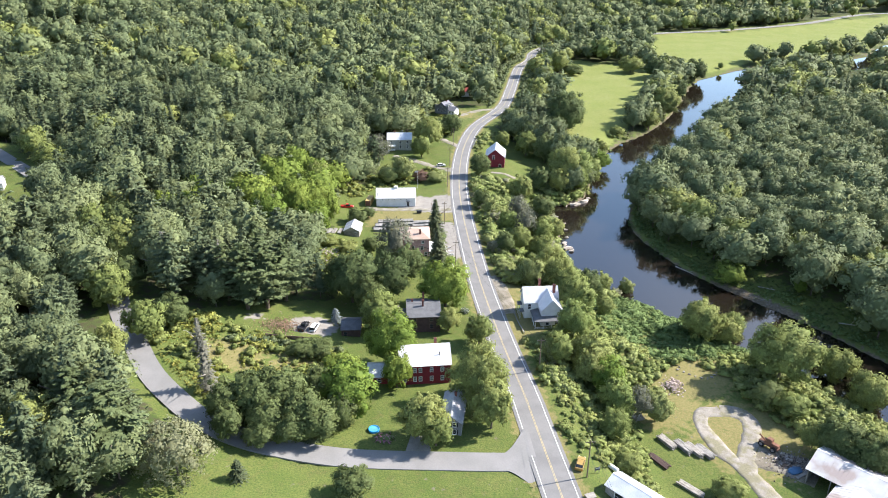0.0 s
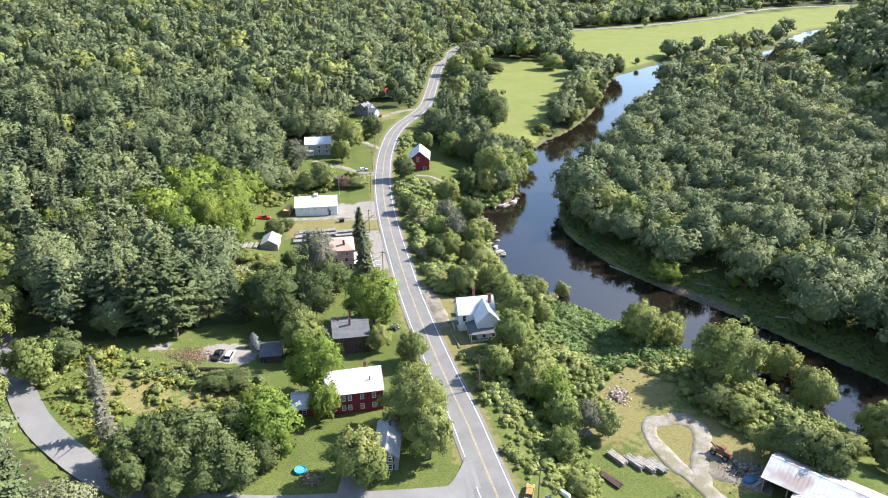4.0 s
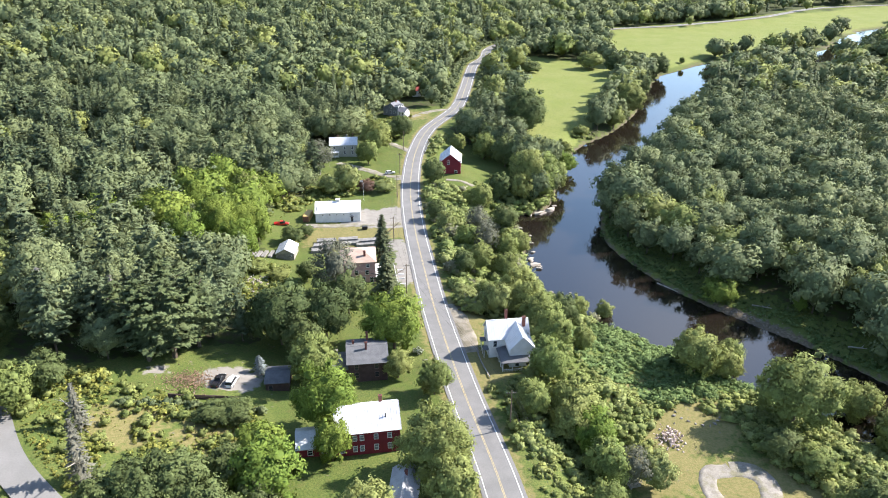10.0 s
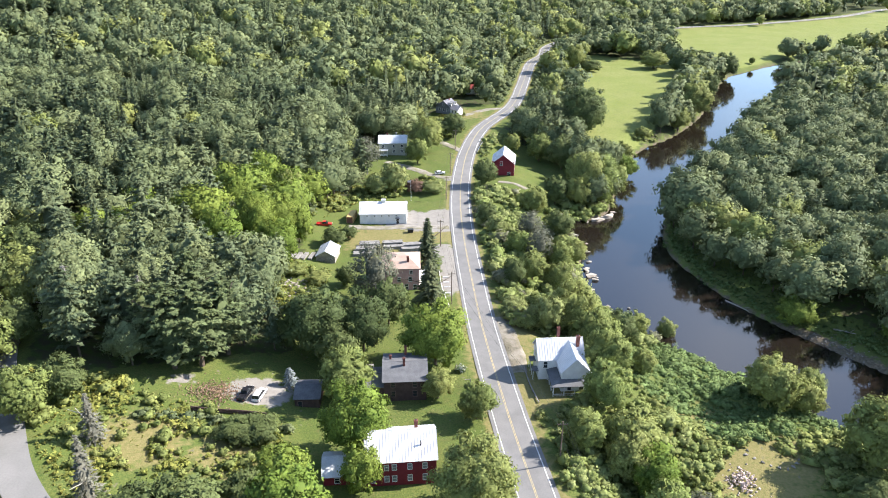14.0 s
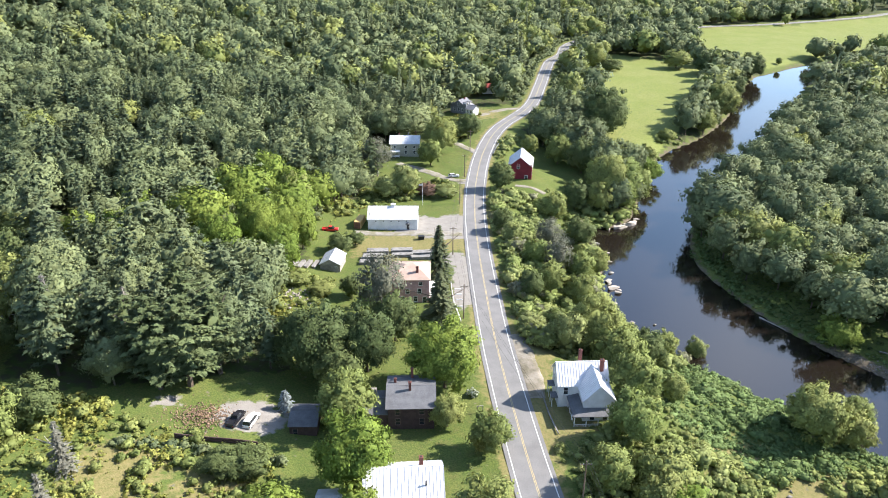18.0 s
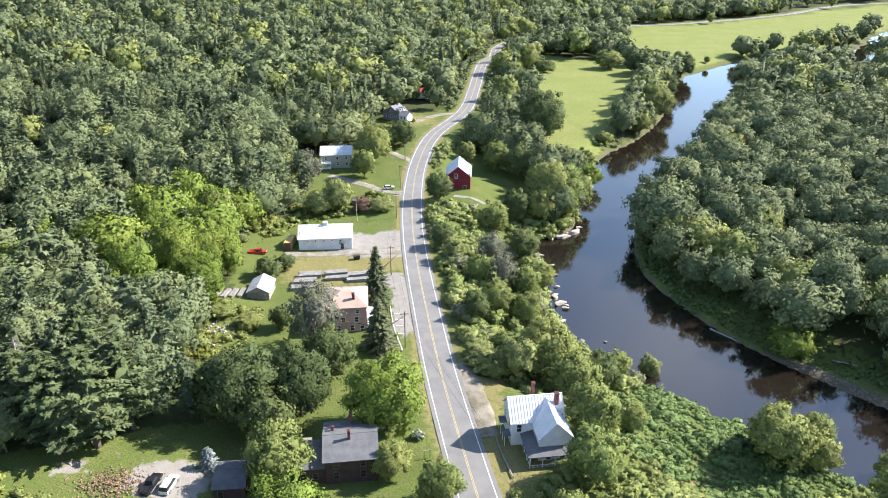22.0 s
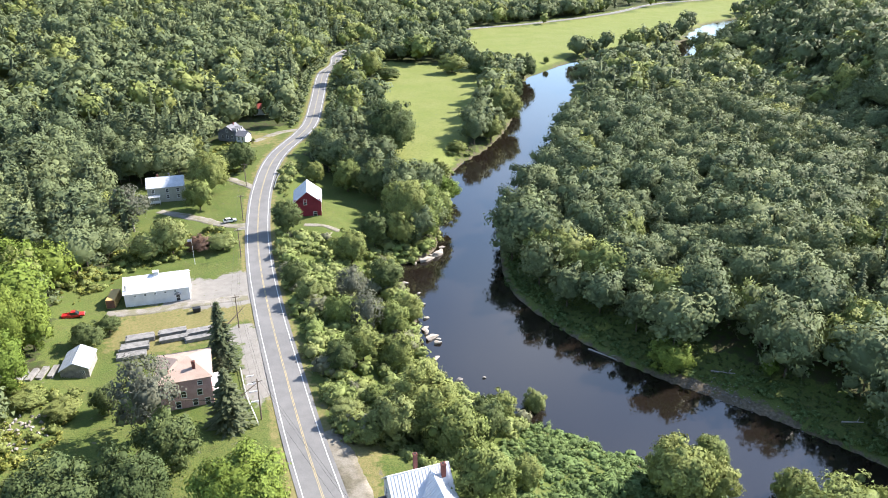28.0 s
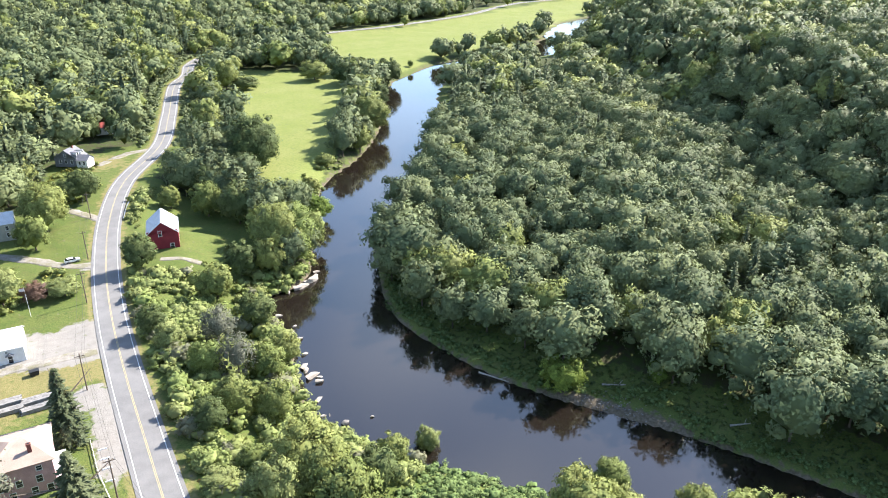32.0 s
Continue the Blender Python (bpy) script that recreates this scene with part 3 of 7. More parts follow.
def crown_whorl(rng, height, radius, whorls, boughs, per, size, base=0.1, power=0.8, lift=(-0.3, 0.0), ragged=0.3, slim=0.42, full=0.0, bare=0.0):
    """A conifer crown: whorls of boughs, each a flat plume of needle sprays. lift: rise along a bough, linear and square; full: how far down the crown keeps its width."""
    k = 6
    zs = np.array([base, base + 0.3 * (1 - base), base + 0.7 * (1 - base), 1.0])
    rr = np.array([0.20, 0.24, 0.14, 0.01]) * radius
    ang = np.linspace(0, 6.2832, k, endpoint=False)
    hv = np.array([[math.cos(a) * r, math.sin(a) * r, z * height] for z, r in zip(zs, rr) for a in ang])
    hf = np.array([[i * k + j, i * k + (j + 1) % k, (i + 1) * k + (j + 1) % k, (i + 1) * k + j] for i in range(3) for j in range(k)])
    m = whorls * boughs
    w = np.repeat(np.arange(whorls), boughs)
    z = base + (1 - base) * np.clip((w + rng.uniform(-0.25, 0.25, m)) / (whorls - 0.4), 0, 0.985)
    t = (1 - z) / (1 - base)
    prof = np.minimum(1.0, t / max(0.05, 1 - full)) ** power * (1 - 0.35 * full * t ** 2)
    a = np.tile(np.arange(boughs), whorls) * 6.2832 / boughs + w * 1.7 + rng.normal(0, 0.3, m)
    ln = radius * np.maximum(prof, 0.04) * (1 - ragged * rng.uniform(0, 1, m))
    stay = rng.uniform(0, 1, m) >= bare
    z, a, ln = (np.repeat(q[stay], per) for q in (z, a, ln))
    s = rng.uniform(0.22, 1.0, len(z)) ** 0.8
    side = rng.normal(0, 0.15, len(z)) * ln * (1.15 - s)
    out = np.stack([np.cos(a), np.sin(a), np.zeros(len(a))], -1)
    across = np.stack([-np.sin(a), np.cos(a), np.zeros(len(a))], -1)
    p = out * (ln * s)[:, None] + across * side[:, None]
    p[:, 2] = z * height + ln * (lift[0] * s + lift[1] * s * s) + rng.normal(0, 0.05, len(z)) * size
    n = out * 0.35 + rng.normal(0, 0.30, p.shape) + [0, 0, 0.9]
    u = out + across * rng.normal(0, 0.45, len(z))[:, None] + [0, 0, lift[0] * 0.6 + lift[1]]
    lv, lf = leaf_tris(p, n, u, size, rng, slim)
    v = np.vstack([hv, lv])
    soft = v * [1 / radius, 1 / radius, 0] + [0, 0, 0.55] + np.repeat(rng.normal(0, 0.22, (len(v) // 3 + 1, 3)), 3, 0)[:len(v)]
    return v, [hf, lf + len(hv)], soft / np.linalg.norm(soft, axis=1)[:, None]


def white_pine(rng, height, radius, whorls, boughs, per, size):
    return crown_whorl(rng, height, radius, whorls, boughs, per, size, 0.18, 0.75, (-0.02, 0.22), 0.5, 0.45, 0.5, 0.18)


def spruce(rng, height, radius, whorls, boughs, per, size, ragged=0.25):
    return crown_whorl(rng, height, radius, whorls, boughs, per, size, 0.05, 0.85, (-0.55, 0.22), ragged, 0.42)


def trunk_mesh(name, height, r0, rng, limbs=4, top=0.75, mat=None):
    """A tapered, slightly bent trunk with a few limbs."""
    bm = bmesh.new()

    def limb(a, b, ra, rb, seg=6, rings=4):
        a, b = Vector(a), Vector(b)
        ax = (b - a).normalized()
        u = ax.orthogonal().normalized()
        w = ax.cross(u)
        rows = []
        for i in range(rings):
            t = i / (rings - 1)
            c = a.lerp(b, t) + Vector((math.sin(t * 5 + a.x) * ra * 0.5, math.cos(t * 4) * ra * 0.4, 0)) * (0 < i < rings - 1)
            r = ra + (rb - ra) * t
            rows.append([bm.verts.new(c + (u * math.cos(6.2832 * k / seg) + w * math.sin(6.2832 * k / seg)) * r) for k in range(seg)])
        for p, q in zip(rows, rows[1:]):
            for k in range(seg):
                bm.faces.new((p[k], p[(k + 1) % seg], q[(k + 1) % seg], q[k]))

    limb((0, 0, -0.4), (rng.uniform(-0.3, 0.3), rng.uniform(-0.3, 0.3), height * top), r0, r0 * 0.25)
    for i in range(limbs):
        z = height * rng.uniform(0.2, 0.55)
        a = rng.uniform(0, 6.28)
        ln = height * rng.uniform(0.18, 0.3)
        limb((0, 0, z), (math.cos(a) * ln, math.sin(a) * ln, z + ln * 0.8), r0 * 0.45, r0 * 0.1, 5, 3)
    me = bpy.data.meshes.new(name)
    bm.to_mesh(me)
    bm.free()
    me.materials.append(mat or M_BARK)
    return me


# ---- woods: far trees joined as stuff ----
def wood(name, label, spots, templates, mat, rng):
    """One mesh of many trees: each a template turned, scaled and set on the land."""
    x, y, z, h = spots
    pick = rng.integers(0, len(templates), len(x))
    vs, fs, ts, ns, off = [], [], [], [], 0
    for k, (tv, tf, tn) in enumerate(templates):
        s = np.where(pick == k)[0]
        if not len(s):
            continue
        a, sc = rng.uniform(0, 6.28, len(s)), h[s] / tv[:, 2].max()
        wide = sc * rng.uniform(0.85, 1.2, len(s))
        c, d = np.cos(a), np.sin(a)
        v = np.empty((len(s), len(tv), 3), np.float32)
        v[:, :, 0] = (tv[:, 0] * c[:, None] - tv[:, 1] * d[:, None]) * wide[:, None] + x[s, None]
        v[:, :, 1] = (tv[:, 0] * d[:, None] + tv[:, 1] * c[:, None]) * wide[:, None] + y[s, None]
        v[:, :, 2] = tv[:, 2] * sc[:, None] + z[s, None]
        shift = (np.arange(len(s)) * len(tv))[:, None, None] + off
        for f in tf:
            fs.append((f[None] + shift).reshape(-1, f.shape[1]))
        ts.append(np.repeat(np.clip(0.65 * rng.uniform(0, 1, len(s)) ** 1.3 + 0.35 * (0.45 + 0.45 * roll(x[s] + 500, y[s], 35, 140)), 0, 1), len(tv)))
        vs.append(v.reshape(-1, 3))
        ns.append(np.stack([tn[:, 0] * c[:, None] - tn[:, 1] * d[:, None], tn[:, 0] * d[:, None] + tn[:, 1] * c[:, None], np.repeat(tn[None, :, 2], len(s), 0)], -1).reshape(-1, 3))
        off += len(s) * len(tv)
    me = mesh_from(name, np.vstack(vs), fs, mat, True, np.vstack(ns))
    zone(me, "tint", np.concatenate(ts))
    return tagged(new(name, me), label, "forest", kind="stuff")


def stems(name, x, y, z, h, rng):
    """The trunks of a wood as one mesh of slim tapered posts."""
    k = 5
    a = np.linspace(0, 6.2832, k, endpoint=False)
    rows = []
    for zz, rr in ((-0.6, 0.0135), (0.75, 0.005)):
        rad = h * rr + 0.04
        lean = rng.normal(0, 0.02, (2, len(x))) * h * max(0, zz)
        rows.append(np.stack([x[:, None] + lean[0][:, None] + np.cos(a) * rad[:, None], y[:, None] + lean[1][:, None] + np.sin(a) * rad[:, None],
                              np.repeat((z + h * zz)[:, None] if zz > 0 else (z + zz)[:, None], k, 1)], -1))
    v = np.stack(rows, 1).reshape(-1, 3)
    i = np.arange(k)
    quad = np.stack([i, (i + 1) % k, (i + 1) % k + k, i + k], -1)
    f = (quad[None] + (np.arange(len(x)) * 2 * k)[:, None, None]).reshape(-1, 4)
    return tagged(new(name, mesh_from(name, v, [f], M_BARK)), "grey-brown tree trunks standing in the wood", "forest", kind="stuff")


def scatter(x0, x1, y0, y1, step, rng):
    a, b = np.meshgrid(np.arange(x0, x1, step), np.arange(y0, y1, step * 0.9))
    a = a + (np.arange(a.shape[0]) % 2)[:, None] * step / 2
    a, b = (a + rng.uniform(-0.38, 0.38, a.shape) * step).ravel(), (b + rng.uniform(-0.38, 0.38, b.shape) * step).ravel()
    z, dr, dl, dq, ds = ground(a, b)
    strip = np.where((b < 268) & (a < 150), 12 + 3 * np.sin(b * 0.11), np.where(b > 400, 10.0, 5.0))
    keep = ~inside(CLEARING, a, b) & ~inside(MEADOW, a, b) & ~inside(FAR_FIELD, a, b) & ~inside(MAPLE_STAND, a, b) & ~inside(SANDBAR, a, b) & ~inside(UPPER_YARD, a, b) & ~inside(RED_ROOF_GAP, a, b) & (np.abs(dr) > np.where((b > 425) & (b < 740), np.where((dr > 0) & (b < 570), 20, 13.5), 10)) & (np.abs(ds) > np.where((ds > 0) & (b < 215), 10, np.where(b < 185, 12, np.where((b > 205) & (b < 266), 3.6, 5.5))))
    keep &= (dl < -4) | (dq > strip)
    return a[keep], b[keep], z[keep]


rng = np.random.default_rng(11)
CLOSE = [crown_round(rng, 16, rng.uniform(5.4, 7.0), 2600, 0.32, 0.06, 20, lobe=(0.20, 0.34)) for _ in range(6)]
NEAR = [crown_round(rng, 16, rng.uniform(5.4, 7.4), 1350, 0.44, 0.06, 15) for _ in range(10)]
MID = [crown_round(rng, 15, rng.uniform(5.4, 7.6), 290, 0.82, 0.08, 8, OCTA, clump=5) for _ in range(8)]
FAR = [crown_round(rng, 15, 7.0, 48, 1.8, 0.12, 3, OCTA, lobe=(0.28, 0.48), clump=4) for _ in range(6)]
CON_CLOSE = [white_pine(rng, 20, rng.uniform(5.0, 6.6), 16, 6, 30, 0.58) for _ in range(4)] + [spruce(rng, 18, 3.6, 24, 7, 14, 0.45)]
CON_NEAR = [white_pine(rng, 20, rng.uniform(5.0, 6.6), 14, 6, 15, 0.84) for _ in range(5)] + [spruce(rng, 18, 3.6, 20, 6, 9, 0.66) for _ in range(3)]
CON_FAR = [white_pine(rng, 20, 5.8, 9, 5, 6, 1.3) for _ in range(3)] + [spruce(rng, 20, 4.2, 12, 5, 4, 1.2) for _ in range(3)]
for name, area, step, dec, con, part_con in (
        ("wooded_hillside", (-330, 60, 90, 470), 9.0, NEAR, CON_NEAR, 0.52),
        ("floodplain_wood", (30, 334, 60, 500), 12.0, NEAR, CON_NEAR, 0.06),
        ("far_hillside", (-620, 330, 470, 1000), 12.2, MID, CON_FAR, 0.36),
        ("far_right_wood", (330, 900, 150, 1000), 11.6, MID, CON_FAR, 0.06),
        ("distant_wood", (-900, 1400, 1000, 1750), 25, FAR, CON_FAR, 0.25)):
    x, y, z = scatter(area[0], area[1], area[2], area[3], step, rng)
    cone = y * 0.58 + 52
    keep = (x > -cone * 1.0) & (x < np.maximum(1.46 * y - 88, 0.75 * y + 45))
    x, y, z = x[keep], y[keep], z[keep]
    big = 1.0 if dec is NEAR else 1.05 if step < 13 else 1.4
    h = (rng.uniform(14, 20.5, len(x)) if dec is NEAR and part_con < 0.2 else rng.uniform(12, 21, len(x)) * big) + roll(x, y, 14, 60) * 1.5
    stand = roll(x * 1.3, y * 1.3, 35, 90) * 0.22 + rng.uniform(0, 1, len(x))
    con_m = stand < part_con
    # far woods hold more pale trees: lightening by haze put into leaf colour
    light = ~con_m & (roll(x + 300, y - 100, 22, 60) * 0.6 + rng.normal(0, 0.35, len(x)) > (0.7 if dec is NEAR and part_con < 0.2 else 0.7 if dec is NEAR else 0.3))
    maple = inside(MAPLES[0], x, y) & (rng.uniform(0, 1, len(x)) < 0.7) | inside(MAPLES[1], x, y) & (rng.uniform(0, 1, len(x)) < 0.6)
    con_m, light = con_m & ~maple & ~((y > 600) & (x > 150) & (x < 330)), light & ~maple
    dark = ~con_m & ~light & ~maple
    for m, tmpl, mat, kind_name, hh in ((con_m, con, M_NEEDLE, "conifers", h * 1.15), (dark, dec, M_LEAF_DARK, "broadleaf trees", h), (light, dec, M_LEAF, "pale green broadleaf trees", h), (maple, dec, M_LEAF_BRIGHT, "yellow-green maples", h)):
        front = m & ((y < 235) & (x < 0) | (x > 330) & (x < 480) & (y < 440))
        if front.any():
            finer = {id(CON_NEAR): CON_CLOSE, id(NEAR): CLOSE, id(MID): NEAR, id(CON_FAR): CON_NEAR}[id(tmpl)]
            wood(name, "dense summer forest of " + kind_name, (x[front], y[front], z[front] - 0.3, hh[front]), finer, mat, rng)
            m = m & ~front
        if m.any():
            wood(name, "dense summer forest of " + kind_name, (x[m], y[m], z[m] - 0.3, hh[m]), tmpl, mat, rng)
    if con is CON_NEAR:
        stems(name + "_trunks", x, y, z, h, rng)


# ---- helpers for things ----
def part(name, bm, mat, parent, label=""):
    """Links a bmesh as one mesh object under a thing or a part."""
    me = bpy.data.meshes.new(name)
    bmesh.ops.recalc_face_normals(bm, faces=bm.faces)
    bm.to_mesh(me)
    bm.free()
    me.materials.append(mat)
    ob = new(name, me)
    ob.parent = parent
    return tagged(ob, label)


def shared(name, me, parent, m=None, label=""):
    ob = new(name, me)
    ob.parent = parent
    if m is not None:
        ob.matrix_basis = m
    return tagged(ob, label)


def thing(name, x, y, z, rot, label, category, group=""):
    ob = new(name)
    ob.empty_display_size = 0.5
    ob.matrix_basis = pose(x, y, z, 0, 0, rot)
    return tagged(ob, label, category, group)


def box(bm, x0, x1, y0, y1, z0, z1, bevel=0.0, m=None):
    vs = [bm.verts.new((x, y, z)) for z in (z0, z1) for x, y in ((x0, y0), (x1, y0), (x1, y1), (x0, y1))]
    fs = [bm.faces.new([vs[i] for i in f]) for f in ((3, 2, 1, 0), (4, 5, 6, 7), (0, 1, 5, 4), (1, 2, 6, 5), (2, 3, 7, 6), (3, 0, 4, 7))]
    if bevel:
        bmesh.ops.bevel(bm, geom=list({e for f in fs for e in f.edges}), offset=bevel, segments=1, affect="EDGES")
        if m is not None:
            raise ValueError("bevelled boxes are not turned")
    if m is not None:
        bmesh.ops.transform(bm, matrix=m, verts=vs)
    return bm


def box_part(name, dims, mat, parent, label="", bevel=0.0):
    return part(name, box(bmesh.new(), *dims, bevel=bevel), mat, parent, label)


def prism(bm, pts, thick, axis=1, at=0.0):
    """A flat polygon pushed through: pts are (u, z), laid along x (axis 1) or y (axis 0)."""
    def co(u, z, w):
        return (u, w, z) if axis == 1 else (w, u, z)
    a = [bm.verts.new(co(u, z, at)) for u, z in pts]
    b = [bm.verts.new(co(u, z, at + thick)) for u, z in pts]
    bm.faces.new(a)
    bm.faces.new(b[::-1])
    for i in range(len(pts)):
        j = (i + 1) % len(pts)
        bm.faces.new((a[i], b[i], b[j], a[j]))
    return bm


def tube(bm, a, b, r, seg=8, r2=None):
    a, b = Vector(a), Vector(b)
    ax = (b - a).normalized()
    u = ax.orthogonal().normalized()
    w = ax.cross(u)
    rings = []
    for c, q in ((a, r), (b, r if r2 is None else r2)):
        rings.append([bm.verts.new(c + (u * math.cos(6.2832 * k / seg) + w * math.sin(6.2832 * k / seg)) * q) for k in range(seg)])
    for k in range(seg):
        bm.faces.new((rings[0][k], rings[0][(k + 1) % seg], rings[1][(k + 1) % seg], rings[1][k]))
    bm.faces.new(rings[0][::-1])
    bm.faces.new(rings[1])
    return bm


M_WHITE_PAINT = material("white_clapboard", (0.70, 0.70, 0.69), 0.7, color2=(0.60, 0.60, 0.59), scale=0.6, fine=0.06, fine_scale=6)
M_WHITE_ROOF = material("white_metal_roof", (0.66, 0.66, 0.67), 0.5, color2=(0.58, 0.58, 0.60), scale=0.4, fine=0.06, fine_scale=3, spec=0.4)
M_TIN_ROOF = material("galvanised_roof", (0.62, 0.64, 0.67), 0.5, color2=(0.50, 0.52, 0.55), scale=0.5, fine=0.1, fine_scale=4, spec=0.5)
M_RUST_ROOF = material("rusty_tin_roof", (0.55, 0.55, 0.55), 0.6, color2=(0.46, 0.45, 0.44), scale=0.35, color3=(0.36, 0.30, 0.27), scale3=0.16)
M_RED_PAINT = material("red_clapboard", (0.22, 0.024, 0.036), 0.75, color2=(0.17, 0.02, 0.03), scale=0.8, fine=0.12, fine_scale=6)
M_DARK_WOOD = material("dark_brown_shingle", (0.085, 0.055, 0.050), 0.9, color2=(0.06, 0.04, 0.036), scale=1.0, fine=0.2, fine_scale=5)
M_SHINGLE = material("grey_asphalt_shingles", (0.145, 0.148, 0.155), 0.9, color2=(0.11, 0.112, 0.12), scale=0.7, fine=0.2, fine_scale=5, bump=0.3)
M_LIGHT_SHINGLE = material("pale_grey_shingles", (0.42, 0.42, 0.43), 0.9, color2=(0.33, 0.33, 0.34), scale=0.7, fine=0.15, fine_scale=4)
M_GREY_CLAP = material("grey_clapboard", (0.22, 0.225, 0.24), 0.8, color2=(0.18, 0.185, 0.2), scale=0.8, fine=0.1, fine_scale=6)
M_SAGE = material("grey_green_clapboard", (0.37, 0.365, 0.31), 0.8, color2=(0.31, 0.305, 0.26), scale=0.8)
M_PINK = material("faded_pink_brick", (0.58, 0.36, 0.35), 0.9, color2=(0.48, 0.29, 0.28), scale=0.7, fine=0.15, fine_scale=7)
M_TAN_ROOF = material("pinkish_tan_roof", (0.40, 0.30, 0.245), 0.8, color2=(0.34, 0.25, 0.20), scale=0.5, fine=0.1, fine_scale=4)
M_BRICK = material("chimney_brick", (0.22, 0.085, 0.068), 0.9, color2=(0.16, 0.065, 0.052), scale=3, fine=0.25, fine_scale=12)
M_GLASS = material("window_glass", (0.03, 0.035, 0.04), 0.08, spec=0.6)
M_PALE_BLIND = material("pale_window_blind", (0.20, 0.205, 0.21), 0.5, spec=0.5)
M_TRIM = material("white_trim", (0.80, 0.80, 0.78), 0.6)
M_SHUTTER = material("black_shutter", (0.02, 0.02, 0.022), 0.6)
M_POLE = material("weathered_pole", (0.17, 0.125, 0.095), 0.9, color2=(0.12, 0.09, 0.07), scale=2)
M_WIRE = material("black_cable", (0.03, 0.03, 0.03), 0.6)
M_GREY_WOOD = material("weathered_boards", (0.36, 0.335, 0.30), 0.9, color2=(0.25, 0.23, 0.20), scale=1.0, fine=0.2, fine_scale=6, island=0.2)
M_ROCK = material("granite", (0.27, 0.25, 0.225), 0.9, color2=(0.17, 0.155, 0.14), scale=0.8, fine=0.2, fine_scale=5, bump=0.5, bump_scale=4)
M_PALE_ROCK = material("sunlit_pale_granite", (0.40, 0.36, 0.31), 0.9, color2=(0.27, 0.24, 0.205), scale=0.7, fine=0.15, fine_scale=4, bump=0.5, bump_scale=3)
M_TYRE = material("tyre_rubber", (0.02, 0.02, 0.02), 0.8)
M_RIM = material("wheel_rim", (0.45, 0.45, 0.46), 0.35, metal=0.8)
M_STEEL = material("galvanised_steel", (0.5, 0.51, 0.52), 0.4, metal=0.7)
M_DIRT_RUST = material("rust", (0.21, 0.10, 0.062), 0.9, color2=(0.13, 0.07, 0.05), scale=1.5)
M_BLACK = material("black_plastic", (0.025, 0.026, 0.028), 0.5)


# ---- buildings ----
def wall_panel(length, height, openings, thick, gable=0.0, depth=0.7):
    """A wall along x, standing on z = 0 and running down into the ground, with through openings (u, z, w, h) and an optional gable."""
    bm = bmesh.new()
    us = sorted({-length / 2, length / 2, *[u - w / 2 for u, z, w, h in openings], *[u + w / 2 for u, z, w, h in openings]})
    zs = sorted({-depth, height, *[z for u, z, w, h in openings], *[z + h for u, z, w, h in openings]})
    nu, nz = len(us) - 1, len(zs) - 1
    made = {}

    def vert(i, j, k):
        if (i, j, k) not in made:
            made[i, j, k] = bm.verts.new((us[i], k * thick, zs[j]))
        return made[i, j, k]

    def solid(i, j):
        if not (0 <= i < nu and 0 <= j < nz):
            return False
        uc, zc = (us[i] + us[i + 1]) / 2, (zs[j] + zs[j + 1]) / 2
        return not any(abs(uc - u) < w / 2 and z < zc < z + h for u, z, w, h in openings)

    for i in range(nu):
        for j in range(nz):
            if solid(i, j):
                for k in (0, 1):
                    bm.faces.new((vert(i, j, k), vert(i + 1, j, k), vert(i + 1, j + 1, k), vert(i, j + 1, k)))
                for di, dj, a, b in ((-1, 0, (0, 0), (0, 1)), (1, 0, (1, 0), (1, 1)), (0, -1, (0, 0), (1, 0)), (0, 1, (0, 1), (1, 1))):
                    if not solid(i + di, j + dj):
                        bm.faces.new((vert(i + a[0], j + a[1], 0), vert(i + b[0], j + b[1], 0), vert(i + b[0], j + b[1], 1), vert(i + a[0], j + a[1], 1)))
    if gable:
        prism(bm, [(-length / 2, height), (length / 2, height), (0, height + gable)], thick)
    return bm


def add_window(parent, m, w, h, panes=(2, 2), shutters=False, trim=None, blind=False, door=False):
    """A window or door set in a wall's opening; m puts its lower middle on the wall's outer face (x along, y inward)."""
    name = "door" if door else "window"
    bm = bmesh.new()
    f = 0.11
    for d in ((-w / 2 - f, -w / 2, -0.05, 0.12, -f, h + f), (w / 2, w / 2 + f, -0.05, 0.12, -f, h + f), (-w / 2, w / 2, -0.05, 0.12, h, h + f), (-w / 2, w / 2, -0.07, 0.12, -f, 0)):
        box(bm, *d)
    for k in range(1, panes[1]):
        box(bm, -w / 2, w / 2, 0.02, 0.07, h * k / panes[1] - 0.03, h * k / panes[1] + 0.03)
    ob = part(name, bm, trim or M_TRIM, parent)
    ob.matrix_basis = m
    pane = part("leaf" if door else "pane", box(bmesh.new(), -w / 2 - 0.02, w / 2 + 0.02, 0.08, 0.12, -0.02, h + 0.02), M_PALE_BLIND if blind else M_GLASS, ob)
    if shutters:
        for s in (-1, 1):
            part("shutter", box(bmesh.new(), min(s * (w / 2 + f), s * (w / 2 + f + w * 0.5)), max(s * (w / 2 + f), s * (w / 2 + f + w * 0.5)), -0.06, -0.01, 0, h), M_SHUTTER, ob, "black louvred shutter")
    return ob


